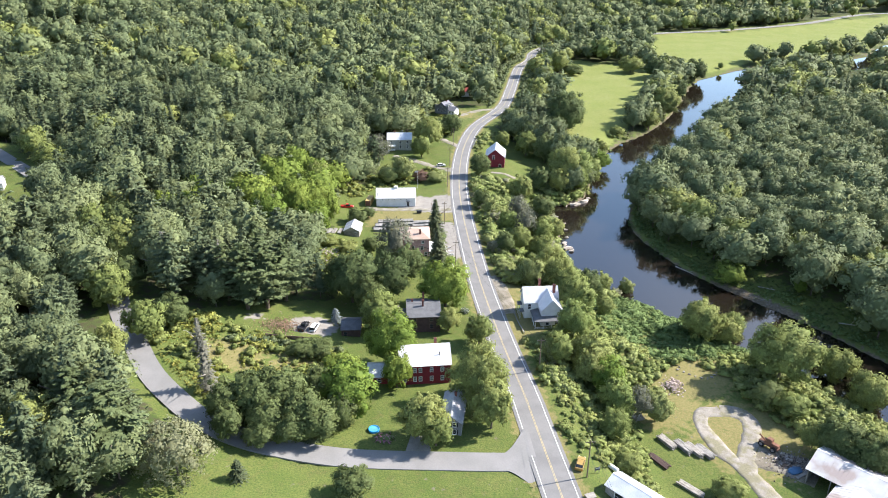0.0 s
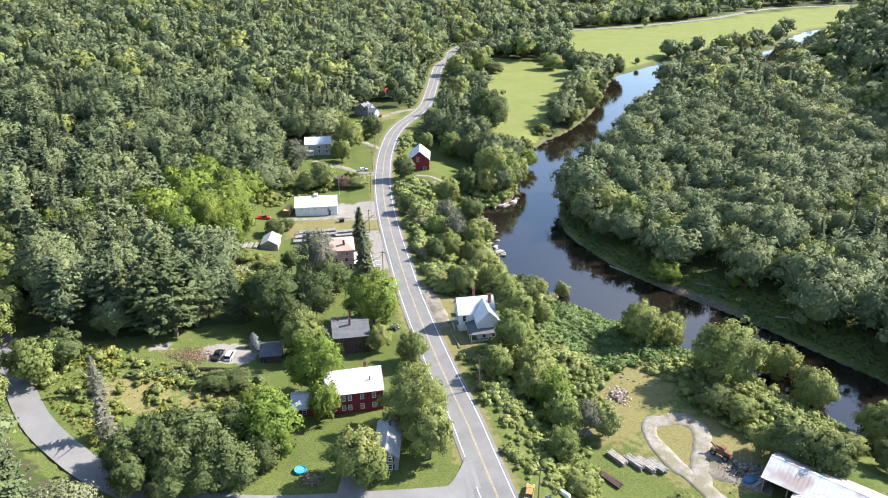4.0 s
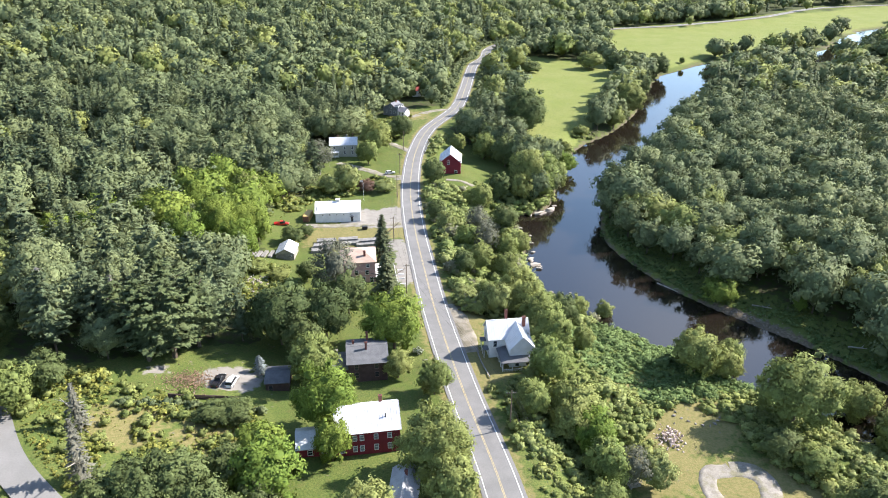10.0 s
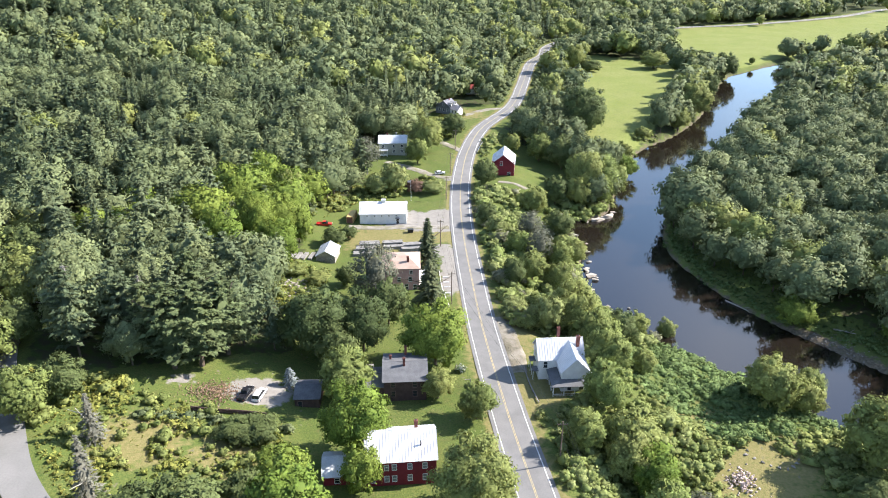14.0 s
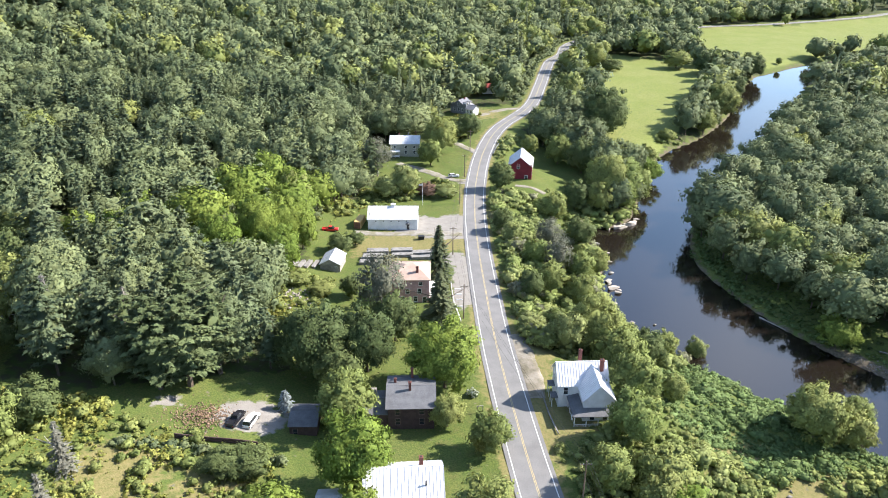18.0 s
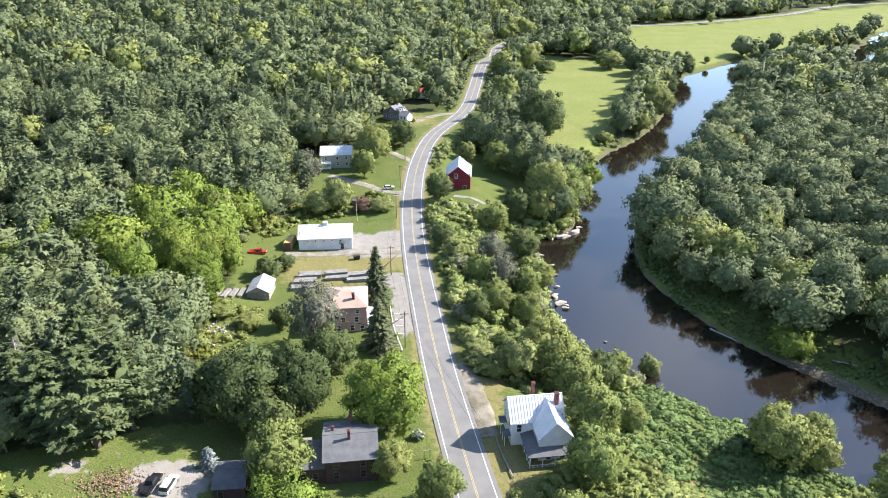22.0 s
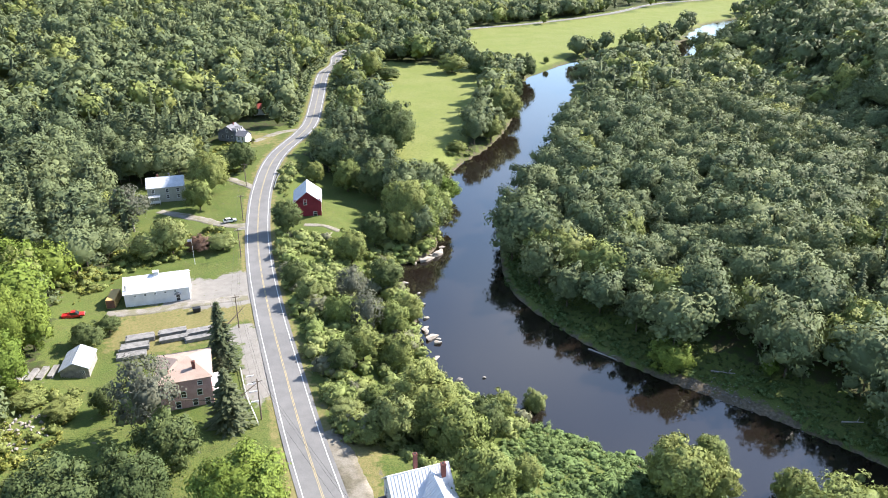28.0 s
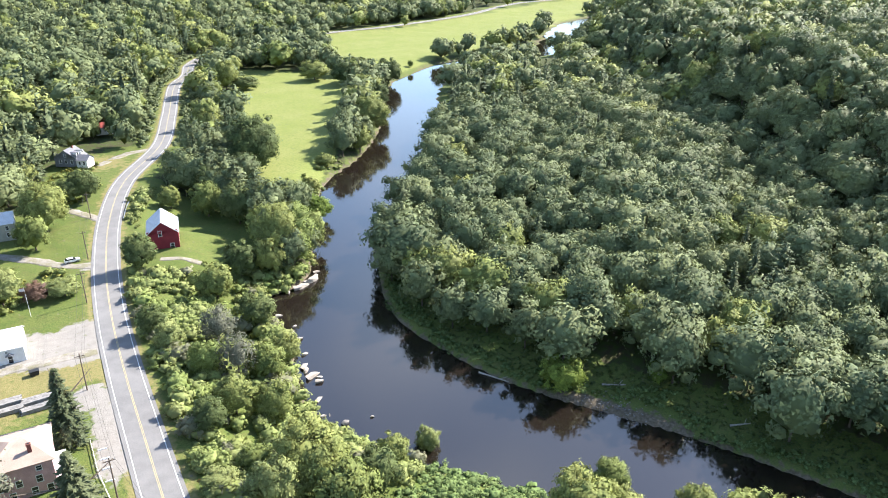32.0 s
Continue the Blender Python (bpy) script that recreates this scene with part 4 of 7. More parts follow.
def house_block(parent, cx, cy, L, W, eave, rise, wall_mat, roof_mat, axis="x", openings=None, over=0.35, seams=0.0, thick=0.22, trim=None, roof_label="", shutters=False, blind=False, skip=()):
    """A block with four walls, windows and a gable roof whose ridge runs along axis. openings: side -> rows of (u, z, w, h[, door])."""
    openings = openings or {}
    sides = {"front": (cx, cy - W / 2, 0, L), "right": (cx + L / 2, cy, 90, W), "back": (cx, cy + W / 2, 180, L), "left": (cx - L / 2, cy, 270, W)}
    for side, (px, py, rot, ln) in sides.items():
        if side in skip:
            continue
        ops = openings.get(side, [])
        end = side in ("left", "right")
        g = rise if (axis == "x") == end and rise else 0
        m = pose(px, py, 0, 0, 0, rot)
        width = ln - 2 * thick - 0.01 if end else ln
        bm = wall_panel(width, eave, [o[:4] for o in ops], thick, g)
        ob = part("wall", bm, wall_mat, parent)
        ob.matrix_basis = m
        for o in ops:
            w = add_window(parent, m @ pose(o[0], 0, o[1]), o[2], o[3], shutters=shutters, trim=trim, blind=blind, door=len(o) > 4)
    # roof
    half, run = (W / 2, L / 2) if axis == "x" else (L / 2, W / 2)
    slope = math.hypot(half, rise)
    ca, sa = half / slope, rise / slope
    for s in (-1, 1):
        bm = bmesh.new()
        lo, t = slope + over, 0.12
        box(bm, -run - over, run + over, 0, lo, 0, t)
        ang = math.degrees(math.atan2(rise, half))
        m = Matrix.Translation((cx, cy, eave + rise + 0.02)) @ pose(0, 0, 0, 0, 0, 0 if axis == "x" else 90) @ pose(0, 0, 0, 0, 0, 0 if s > 0 else 180) @ pose(0, 0, 0, -ang, 0, 0)
        ob = part("roof", bm, roof_mat, parent, roof_label)
        ob.matrix_basis = m
        if seams:
            n = int((2 * run + 2 * over) / seams)
            seam_bm = box(bmesh.new(), -0.03, 0.03, 0.05, lo, t, t + 0.06)
            seam = bpy.data.meshes.new("seam")
            seam_bm.to_mesh(seam)
            seam_bm.free()
            seam.materials.append(roof_mat)
            for i in range(n + 1):
                shared("seam", seam, ob, Matrix.Translation((-run - over + 0.04 + i * (2 * run + 2 * over - 0.08) / n, 0, 0)))
    bm = bmesh.new()
    if axis == "x":
        box(bm, cx - run - over, cx + run + over, cy - 0.12, cy + 0.12, eave + rise + 0.06, eave + rise + 0.17)
    else:
        box(bm, cx - 0.12, cx + 0.12, cy - run - over, cy + run + over, eave + rise + 0.06, eave + rise + 0.17)
    part("ridge_cap", bm, roof_mat, parent)


def chimney(parent, x, y, z0, z1, w=0.6, mat=None):
    bm = box(bmesh.new(), x - w / 2, x + w / 2, y - w / 2, y + w / 2, z0, z1)
    box(bm, x - w / 2 - 0.07, x + w / 2 + 0.07, y - w / 2 - 0.07, y + w / 2 + 0.07, z1 - 0.25, z1 - 0.1)
    ob = part("chimney", bm, mat or M_BRICK, parent, "red brick chimney")
    part("flue", box(bmesh.new(), x - w / 4, x + w / 4, y - w / 4, y + w / 4, z1, z1 + 0.06), M_BLACK, ob)
    return ob


def row(us, z, w, h):
    return [(u, z, w, h) for u in us]


# white farmhouse by the road
wz = 11.2
h = thing("farmhouse", 30.6, 203.9, wz, 4, "white clapboard farmhouse with a white metal roof above the river", "house")
house_block(h, 0, 0, 10.2, 7.4, 5.4, 3.0, M_WHITE_PAINT, M_WHITE_ROOF, "x", seams=0.6, openings={
    "front": [(-3.6, 3.4, 0.9, 1.5), (-2.2, 0.9, 0.9, 1.5)], "left": row((-1.8, 1.6), 3.5, 0.85, 1.5) + row((1.9,), 0.9, 0.85, 1.5), "back": row((-3, 0, 3), 3.4, 0.9, 1.5) + row((-3, 3), 0.9, 0.9, 1.5),
    "right": row((-1.8, 1.8), 3.4, 0.9, 1.5)})
house_block(h, 2.2, -4.75, 6.2, 8.5, 5.2, 2.9, M_WHITE_PAINT, M_WHITE_ROOF, "y", seams=0.6, skip=("back",), openings={"front": row((-1.2, 1.5), 0.9, 0.9, 1.5), "right": row((-2.5,), 3.2, 0.9, 1.5), "left": row((2.5,), 0.8, 0.9, 1.6)})
chimney(h, 4.0, -1.4, 6.2, 9.6, 0.75)
chimney(h, 0.2, 2.4, 4.4, 9.8, 0.65)
# wrap-around porch
bm = bmesh.new()
box(bm, -1.1, 6.2, -11.0, -9.0, 0.25, 0.45)
box(bm, -3.1, -0.95, -11.0, -3.75, 0.25, 0.45)
part("porch_floor", bm, M_GREY_WOOD, h)
for pts, dim in ((((-3.4, -11.3, 3.0), (6.6, -11.3, 3.0), (6.6, -9.05, 3.55), (-0.95, -9.05, 3.55)), 0), (((-3.4, -11.3, 3.0), (-0.95, -9.05, 3.55), (-0.95, -3.75, 3.55), (-3.4, -3.75, 3.0)), 0)):
    bm = bmesh.new()
    a = [bm.verts.new(p) for p in pts]
    b = [bm.verts.new((p[0], p[1], p[2] + 0.12)) for p in pts]
    bm.faces.new(a[::-1])
    bm.faces.new(b)
    for i in range(4):
        bm.faces.new((a[i], a[(i + 1) % 4], b[(i + 1) % 4], b[i]))
    part("porch_roof", bm, M_SHINGLE, h, "dark shingled porch roof")
for px, py in ((-3.0, -10.9), (-0.6, -10.9), (1.8, -10.9), (4.1, -10.9), (6.2, -10.9), (-3.0, -8.4), (-3.0, -6.1), (-3.0, -4.0)):
    box_part("porch_post", (px - 0.08, px + 0.08, py - 0.08, py + 0.08, -0.5, 3.05), M_TRIM, h)
bm = bmesh.new()
for z in (0.55, 1.25):
    box(bm, -3.0, 6.2, -10.95, -10.87, z, z + 0.07)
    box(bm, -3.05, -2.97, -10.9, -4.0, z, z + 0.07)
for i in range(38):
    box(bm, -3.0 + i * 0.24, -2.95 + i * 0.24, -10.93, -10.89, 0.6, 1.25)
part("porch_rail", bm, M_TRIM, h)
box_part("porch_skirt", (-3.0, 6.2, -10.86, -10.80, -0.9, 0.25), M_WHITE_PAINT, h)
# small hoods on the road side
for y0, z0 in ((1.4, 2.9), (-2.5, 2.6)):
    bm = box(bmesh.new(), -6.5, -5.12, y0 - 1.1, y0 + 1.1, z0, z0 + 0.14)
    part("hood", bm, M_SHINGLE, h, "dark shingled hood")
    for q in (-1.0, 1.0):
        box_part("hood_post", (-6.4, -6.28, y0 + q - 0.06, y0 + q + 0.06, -0.5, z0), M_TRIM, h)

h.matrix_basis = h.matrix_basis @ Matrix.Diagonal((1.05, 1.0, 1.18, 1))

# red house
h = thing("red_house", -5.4, 167.4, 13.0, 6, "long dark red clapboard house with a bright white metal roof", "house")
house_block(h, 0, 0, 13.5, 10.2, 6.0, 3.3, M_RED_PAINT, M_WHITE_ROOF, "x", seams=0.6, blind=True, openings={
    "front": row((-5.6, -2.9, -1.4, 1.6, 4.5), 1.1, 0.75, 1.35) + row((-5.6, -2.9, -1.4, 1.6, 4.5), 3.9, 0.75, 1.25), "right": row((-2, 2), 0.9, 0.85, 1.5) + row((-2, 2), 3.5, 0.85, 1.4),
    "left": row((0,), 3.5, 0.85, 1.4), "back": row((-4, 0, 4), 3.5, 0.85, 1.4)})
chimney(h, 3.2, 1.4, 7.6, 10.4, 0.7)
pipe = tube(bmesh.new(), (3.9, -2.8, 6.9), (3.9, -2.8, 8.6), 0.14)
part("stove_pipe", pipe, M_BLACK, h)
house_block(h, -11.0, -0.9, 8.3, 7.0, 2.7, 1.8, M_RED_PAINT, M_TIN_ROOF, "x", seams=0.6, skip=("right",), openings={"front": row((-1.5, 1.5), 0.9, 0.9, 1.2)})

# small grey house
h = thing("grey_cottage", 2.4, 146.2, 13.1, -7, "small grey clapboard cottage with black shutters and pale roof", "house")
house_block(h, 0, 0, 5.2, 12.0, 4.3, 1.9, M_GREY_CLAP, M_LIGHT_SHINGLE, "y", shutters=True, openings={
    "front": row((0.9,), 0.9, 0.8, 1.3) + row((0.9,), 3.1, 0.8, 1.2) + row((-1.2,), 0.9, 0.8, 1.3), "right": row((-3, 0, 3), 1.0, 0.8, 1.3), "left": row((-3, 0, 3), 1.0, 0.8, 1.3)})
chimney(h, 0.3, 2.5, 5.6, 7.2, 0.55)

# dark brown house with low roof, and its shed
M_BROWN_TRIM = material("brown_trim", (0.16, 0.11, 0.10), 0.8)
h = thing("brown_house", -6.4, 196.3, 12.5, 4, "dark brown shingled house with a low grey roof and brick chimneys", "house")
house_block(h, 0, 0, 9.6, 11.2, 5.2, 1.5, M_DARK_WOOD, M_SHINGLE, "x", over=0.5, trim=M_BROWN_TRIM, openings={
    "front": row((-2.8, 2.2), 0.9, 0.9, 1.5) + row((-2.8, 2.2), 3.4, 0.9, 1.3), "right": row((-3, 0, 3), 3.4, 0.9, 1.3) + row((-3, 3), 0.9, 0.9, 1.5), "left": row((3,), 3.4, 0.9, 1.3)})
house_block(h, -8.0, -1.2, 6.2, 8.0, 3.4, 1.0, M_DARK_WOOD, M_SHINGLE, "x", over=0.3, trim=M_BROWN_TRIM, skip=("right",), openings={"front": row((-1, 1.2), 0.9, 0.9, 1.3)})
chimney(h, -0.2, -1.2, 6.0, 8.6, 0.55)
chimney(h, 0.2, 4.6, 5.6, 8.2, 0.55)
chimney(h, -3.4, 1.9, 6.0, 7.4, 0.5)
bm = bmesh.new()
box(bm, -9.2, -7.4, 0.8, 1.6, 5.25, 5.32)
for q in (-9.1, -7.5):
    box(bm, q - 0.05, q + 0.05, 0.85, 1.55, 4.2, 5.25)
part("roof_table", bm, M_GREY_WOOD, h)
h = thing("brown_shed", -28.2, 190.8, 12.4, 2, "dark board shed with a weathered grey shingle roof", "shed")
house_block(h, 0, 0, 5.6, 7.2, 2.7, 1.2, M_DARK_WOOD, M_SHINGLE, "x", over=0.3, trim=M_BROWN_TRIM, openings={"front": [(-1.6, 0.0, 0.9, 1.9, "door")]})

# long white hall
h = thing("white_hall", -21.8, 308.4, 10.2, 2, "long white metal-roofed hall with a row of small windows", "hall")
house_block(h, 0, 0, 17.4, 10.6, 4.0, 2.8, M_WHITE_PAINT, M_WHITE_ROOF, "x", seams=0.9, over=0.3, openings={
    "front": row((-5.9, -3.2, -0.5, 2.2, 4.9), 2.9, 0.5, 0.5) + [(5.4, 0.0, 1.0, 2.1, "door")], "right": row((-2, 2), 1.2, 0.9, 1.2), "left": [(0, 0, 1.2, 2.1, "door")]})
bm = box(bmesh.new(), -0.7, 0.7, -0.6, 0.6, 6.3, 7.6)
box(bm, -0.85, 0.85, -0.75, 0.75, 7.6, 7.75)
part("cupola", bm, M_WHITE_PAINT, h)
bm = bmesh.new()
prism(bm, [(4.5, 2.3), (6.3, 2.3), (5.4, 2.9)], -0.9, at=-5.3)
part("door_hood", bm, M_GREY_CLAP, h)
pipe = tube(bmesh.new(), (-8.2, -4.2, 4.4), (-8.2, -4.2, 6.3), 0.16)
part("vent_pipe", pipe, M_STEEL, h)

# three-storey pinkish house
h = thing("pink_house", -11.4, 254.6, 10.4, 3, "faded pink three-storey house with a tan hipped roof", "house")
house_block(h, 0, 0, 11.0, 11.6, 7.4, 0.0, M_PINK, M_TAN_ROOF, "x", over=-0.6, openings={
    "front": row((-2.0, 1.6), 0.6, 1.0, 1.6) + row((-3.4, -0.6, 2.8), 3.1, 1.0, 1.5) + row((-2.6, 3.1), 5.7, 0.9, 1.0) + [(4.2, 0, 1.0, 2.0, "door")],
    "right": row((-3, 0, 3), 0.8, 0.9, 1.5) + row((-3, 0, 3), 3.2, 0.9, 1.5), "left": row((-2, 2), 3.2, 0.9, 1.5), "back": row((-3, 3), 3.2, 0.9, 1.5)})
bm = bmesh.new()
base_pts = [(-6.0, -6.3, 7.45), (6.0, -6.3, 7.45), (6.0, 6.3, 7.45), (-6.0, 6.3, 7.45)]
top_pts = [(-1.0, -0.4, 9.9), (1.0, 0.4, 9.9)]
vb = [bm.verts.new(p) for p in base_pts]
vu = [bm.verts.new((p[0], p[1], 7.6)) for p in base_pts]
vt = [bm.verts.new(p) for p in top_pts]
for i in range(4):
    bm.faces.new((vb[i], vb[(i + 1) % 4], vu[(i + 1) % 4], vu[i]))
bm.faces.new(vb[::-1])
bm.faces.new((vu[0], vu[1], vt[1], vt[0]))
bm.faces.new((vu[1], vu[2], vt[1]))
bm.faces.new((vu[2], vu[3], vt[0], vt[1]))
bm.faces.new((vu[3], vu[0], vt[0]))
part("hipped_roof", bm, M_TAN_ROOF, h, "pinkish tan hipped roof")
chimney(h, 2.2, -3.2, 8.2, 10.4, 0.7)
chimney(h, -3.4, -3.4, 8.0, 9.4, 0.6)
bm = box(bmesh.new(), 5.6, 7.4, -3.5, 2.5, 0.2, 0.4)
box(bm, 5.55, 7.5, -3.6, 2.6, 2.7, 2.85)
for q in (-3.4, -0.5, 2.4):
    box(bm, 7.2, 7.35, q - 0.07, q + 0.07, -0.4, 2.7)
part("side_porch", bm, M_TRIM, h, "white side porch")

# grey-white gabled shed with a stack of poles
h = thing("plank_shed", -37.2, 272.2, 10.4, -3, "small gabled shed with pale metal roof and weathered poles", "shed")
house_block(h, 0, 0, 6.2, 8.2, 2.6, 1.7, M_GREY_WOOD, M_TIN_ROOF, "y", seams=0.7, over=0.35, openings={"front": [(1.8, 1.2, 0.6, 0.7)]})
prng = random.Random(3)
for i in range(17):
    bm = bmesh.new()
    u = -2.9 + i * 0.33
    lean = prng.uniform(-0.12, 0.12)
    box(bm, -0.09, 0.09, -0.05, 0.05, 0, 1.5 + prng.uniform(0, 0.9))
    ob = part("slab_board", bm, M_GREY_WOOD, h)
    ob.matrix_basis = pose(u, -4.45 - prng.uniform(0, 0.15), 0, prng.uniform(-8, -3), math.degrees(lean), 0)

# sage-grey house up the drive
h = thing("sage_house", -25.0, 393.6, 11.2, 2, "two-storey grey-green house with a pale metal roof", "house")
house_block(h, 0, 0, 13.4, 9.6, 5.6, 2.6, M_SAGE, M_TIN_ROOF, "x", seams=0.7, openings={
    "front": row((-4.6, 0.5, 4.4), 3.4, 0.9, 1.4) + row((0.5, 4.4), 0.9, 0.9, 1.5), "right": row((-2, 2), 3.4, 0.9, 1.4) + row((-2, 2), 0.9, 0.9, 1.5), "left": row((0,), 3.2, 0.9, 1.4), "back": row((-3, 3), 3.2, 0.9, 1.4)})
chimney(h, 1.6, 0.2, 7.4, 9.6, 0.5, M_GREY_CLAP)
chimney(h, -2.8, 2.2, 7.2, 8.8, 0.5)
bm = box(bmesh.new(), -6.2, -2.4, -7.6, -4.85, 0.2, 0.4)
box(bm, -6.4, -2.2, -7.9, -4.82, 2.6, 2.75)
for q in (-6.1, -4.3, -2.5):
    box(bm, q - 0.07, q + 0.07, -7.5, -7.36, -0.3, 2.6)
part("porch", bm, M_TRIM, h, "white entrance porch")
bm = box(bmesh.new(), 6.8, 9.6, -2.5, 1.8, 0.9, 1.05)
for q in (-2.4, 1.7):
    box(bm, 9.4, 9.52, q - 0.06, q + 0.06, -0.4, 1.9)
part("deck", bm, M_DARK_WOOD, h, "brown wooden deck")

# red barn
h = thing("red_barn", 27.2, 367.2, 9.4, -6, "tall dark red barn with a white metal roof and white trim", "barn")
house_block(h, 0, 0, 9.8, 13.6, 6.2, 4.0, M_RED_PAINT, M_WHITE_ROOF, "y", seams=0.7, over=0.4, openings={
    "front": [(-0.8, 5.2, 1.0, 1.9), (2.6, 0.7, 1.2, 1.6)], "right": row((-3, 3), 1.2, 0.9, 1.2), "left": row((0,), 1.0, 1.0, 1.3)})

# grey cape house with dormers at the bend
M_MID_SHINGLE = material("mid_grey_shingles", (0.20, 0.20, 0.215), 0.9, color2=(0.15, 0.15, 0.165), scale=0.7, fine=0.15, fine_scale=4)
h = thing("cape_house", 0.4, 471.0, 12.6, -32, "grey-shingled house with dormers and a white lower wing", "house")
house_block(h, 0, 0, 10.5, 8.0, 3.2, 3.6, M_GREY_CLAP, M_MID_SHINGLE, "y", openings={"front": row((-2.6, 0, 2.6), 0.9, 1.0, 1.5) + row((0,), 3.8, 1.0, 1.4)})
house_block(h, 7.6, -1.8, 5.0, 5.6, 2.7, 1.8, M_WHITE_PAINT, M_MID_SHINGLE, "x", skip=("left",), openings={"front": row((-1, 1), 0.8, 0.9, 1.4)})
for q in (-1.7, 1.9):
    bm = box(bmesh.new(), 2.2, 4.6, q - 0.9, q + 0.9, 4.0, 5.6)
    dormer = part("dormer", bm, M_WHITE_PAINT, h, "white dormer")
    part("dormer_roof", box(bmesh.new(), 1.6, 4.9, q - 1.1, q + 1.1, 5.6, 5.75), M_MID_SHINGLE, dormer)
    part("dormer_window", box(bmesh.new(), 4.6, 4.63, q - 0.5, q + 0.5, 4.4, 5.4), M_GLASS, dormer)
chimney(h, 0.5, 1.5, 6.2, 7.6, 0.55)
h = thing("red_roofed_house", 16.0, 519, 13.4, 10, "small house with a red metal roof among trees", "house")
house_block(h, 0, 0, 8.0, 6.0, 3.0, 2.0, M_WHITE_PAINT, material("red_metal_roof", (0.30, 0.06, 0.045), 0.6), "x", seams=0.7, openings={"front": row((-2, 2), 0.9, 0.9, 1.4)})
h = thing("hill_cottage", -187.0, 283, ground_z(-187, 283), 20, "small white cottage by the upper road", "house")
house_block(h, 0, 0, 8.0, 6.0, 3.0, 2.2, M_WHITE_PAINT, M_LIGHT_SHINGLE, "x", openings={"front": row((-2, 2), 0.9, 0.9, 1.4)})

# open-sided yard shed with rusty roof, and the pale shed by the road
h = thing("mill_shed", 99.5, 128.6, 4.6, -47, "open-sided sawmill shed with a rusted tin roof", "shed")
house_block(h, 0, 0, 26.0, 11.0, 4.2, 2.2, M_GREY_WOOD, M_RUST_ROOF, "x", seams=0.9, over=0.5, skip=("front",), openings={"right": [(0, 0, 3.0, 3.0, "door")]})
for q in range(6):
    box_part("post", (-12.9 + q * 5.1, -12.7 + q * 5.1, -5.5, -5.3, -0.5, 4.25), M_GREY_WOOD, h)
house_block(h, -1.5, -9.0, 9.0, 8.0, 3.6, 1.6, M_GREY_WOOD, M_RUST_ROOF, "y", seams=0.9, over=0.4, skip=("back", "left"))
h = thing("roadside_shed", 42.4, 117.6, 13.2, -47, "low shed with a pale blue-grey metal roof", "shed")
house_block(h, 0, 0, 15.0, 5.6, 2.5, 1.3, M_GREY_WOOD, M_TIN_ROOF, "x", seams=0.8, over=0.3, openings={"front": [(-4, 0, 2.2, 2.1, "door"), (1, 0, 2.2, 2.1, "door")]})


# ---- single trees ----
trng = np.random.default_rng(23)
TREE_KINDS = {}


def tree_meshes(kind, large=False):
    """Crown and trunk meshes of a kind, a few of each, made once: (crown, trunk, height, width)."""
    if (kind, large) in TREE_KINDS:
        return TREE_KINDS[kind, large]
    out = []
    mat = {"leaf": M_LEAF, "dark": M_DEEP, "bright": M_LEAF_BRIGHT, "willow": M_WILLOW, "grey": M_GREY_LEAF, "red": M_RED_LEAF, "blue": M_BLUE, "pale": M_WEED, "spruce_grey": M_SILVER, "pine": M_PINE}.get(kind, M_SPRUCE)
    for _ in range(4 if kind in ("leaf", "dark", "bright", "pale") else 2):
        if kind in ("leaf", "dark", "bright", "red", "pale"):
            v, f, n = crown_round(trng, 12, 5.0, 9000 if large else 4400, 0.19 if large else 0.27, 0.0, 34 if large else 30, ICO1, inner=0.76, lobe=(0.17, 0.32), clump=14)
        elif kind == "willow":
            v, f, n = crown_round(trng, 12, 6.0, 4600, 0.24, 0.04, 30, ICO1, droop=0.55, inner=0.5, lobe=(0.14, 0.30))
        elif kind == "grey":
            v, f, n = crown_round(trng, 12, 4.4, 2400, 0.21, 0.10, 26, ICO1, inner=0.48)
        elif kind == "dead":
            v, f, n = crown_whorl(trng, 20, 2.2, 16, 5, 5, 0.75, 0.2, 0.7, (-0.25, 0.0), 0.6, 0.10)
            f = [f[1]]
        elif kind == "spruce_grey":
            v, f, n = crown_whorl(trng, 20, 3.6, 26, 7, 11, 0.46, 0.04, 0.85, (-0.4, 0.2), 0.5, 0.34, 0.0, 0.12)
        elif kind == "pine":
            v, f, n = white_pine(trng, 20, 5.6, 18, 7, 44, 0.48)
        elif kind in ("cone", "blue"):
            v, f, n = crown_whorl(trng, 6, 2.3, 14, 9, 10, 0.30, 0.02, 0.6, (-0.2, 0.0), 0.15)
        else:
            v, f, n = spruce(trng, 20, 4.0, 30, 8, 14, 0.48, 0.3)
        me = mesh_from("crown", v, f, M_GREY_TWIG if kind == "dead" else mat, True, n)
        zone(me, "tint", np.full(len(v), trng.uniform(0.0, 0.8)))
        hh = v[:, 2].max()
        ww = 2 * np.percentile(np.hypot(v[:, 0], v[:, 1]), 97)
        conic = kind in ("spruce", "spruce_grey", "pine", "cone", "blue", "dead")
        tr = trunk_mesh("trunk", hh, 0.018 * hh + 0.06, trng, 2 if conic else 16 if kind == "grey" else 5, 0.97 if conic else 0.7, M_DEAD_BARK if kind in ("dead", "spruce_grey", "grey") else M_BARK)
        out.append((me, tr, hh, ww))
    TREE_KINDS[kind, large] = out
    return out


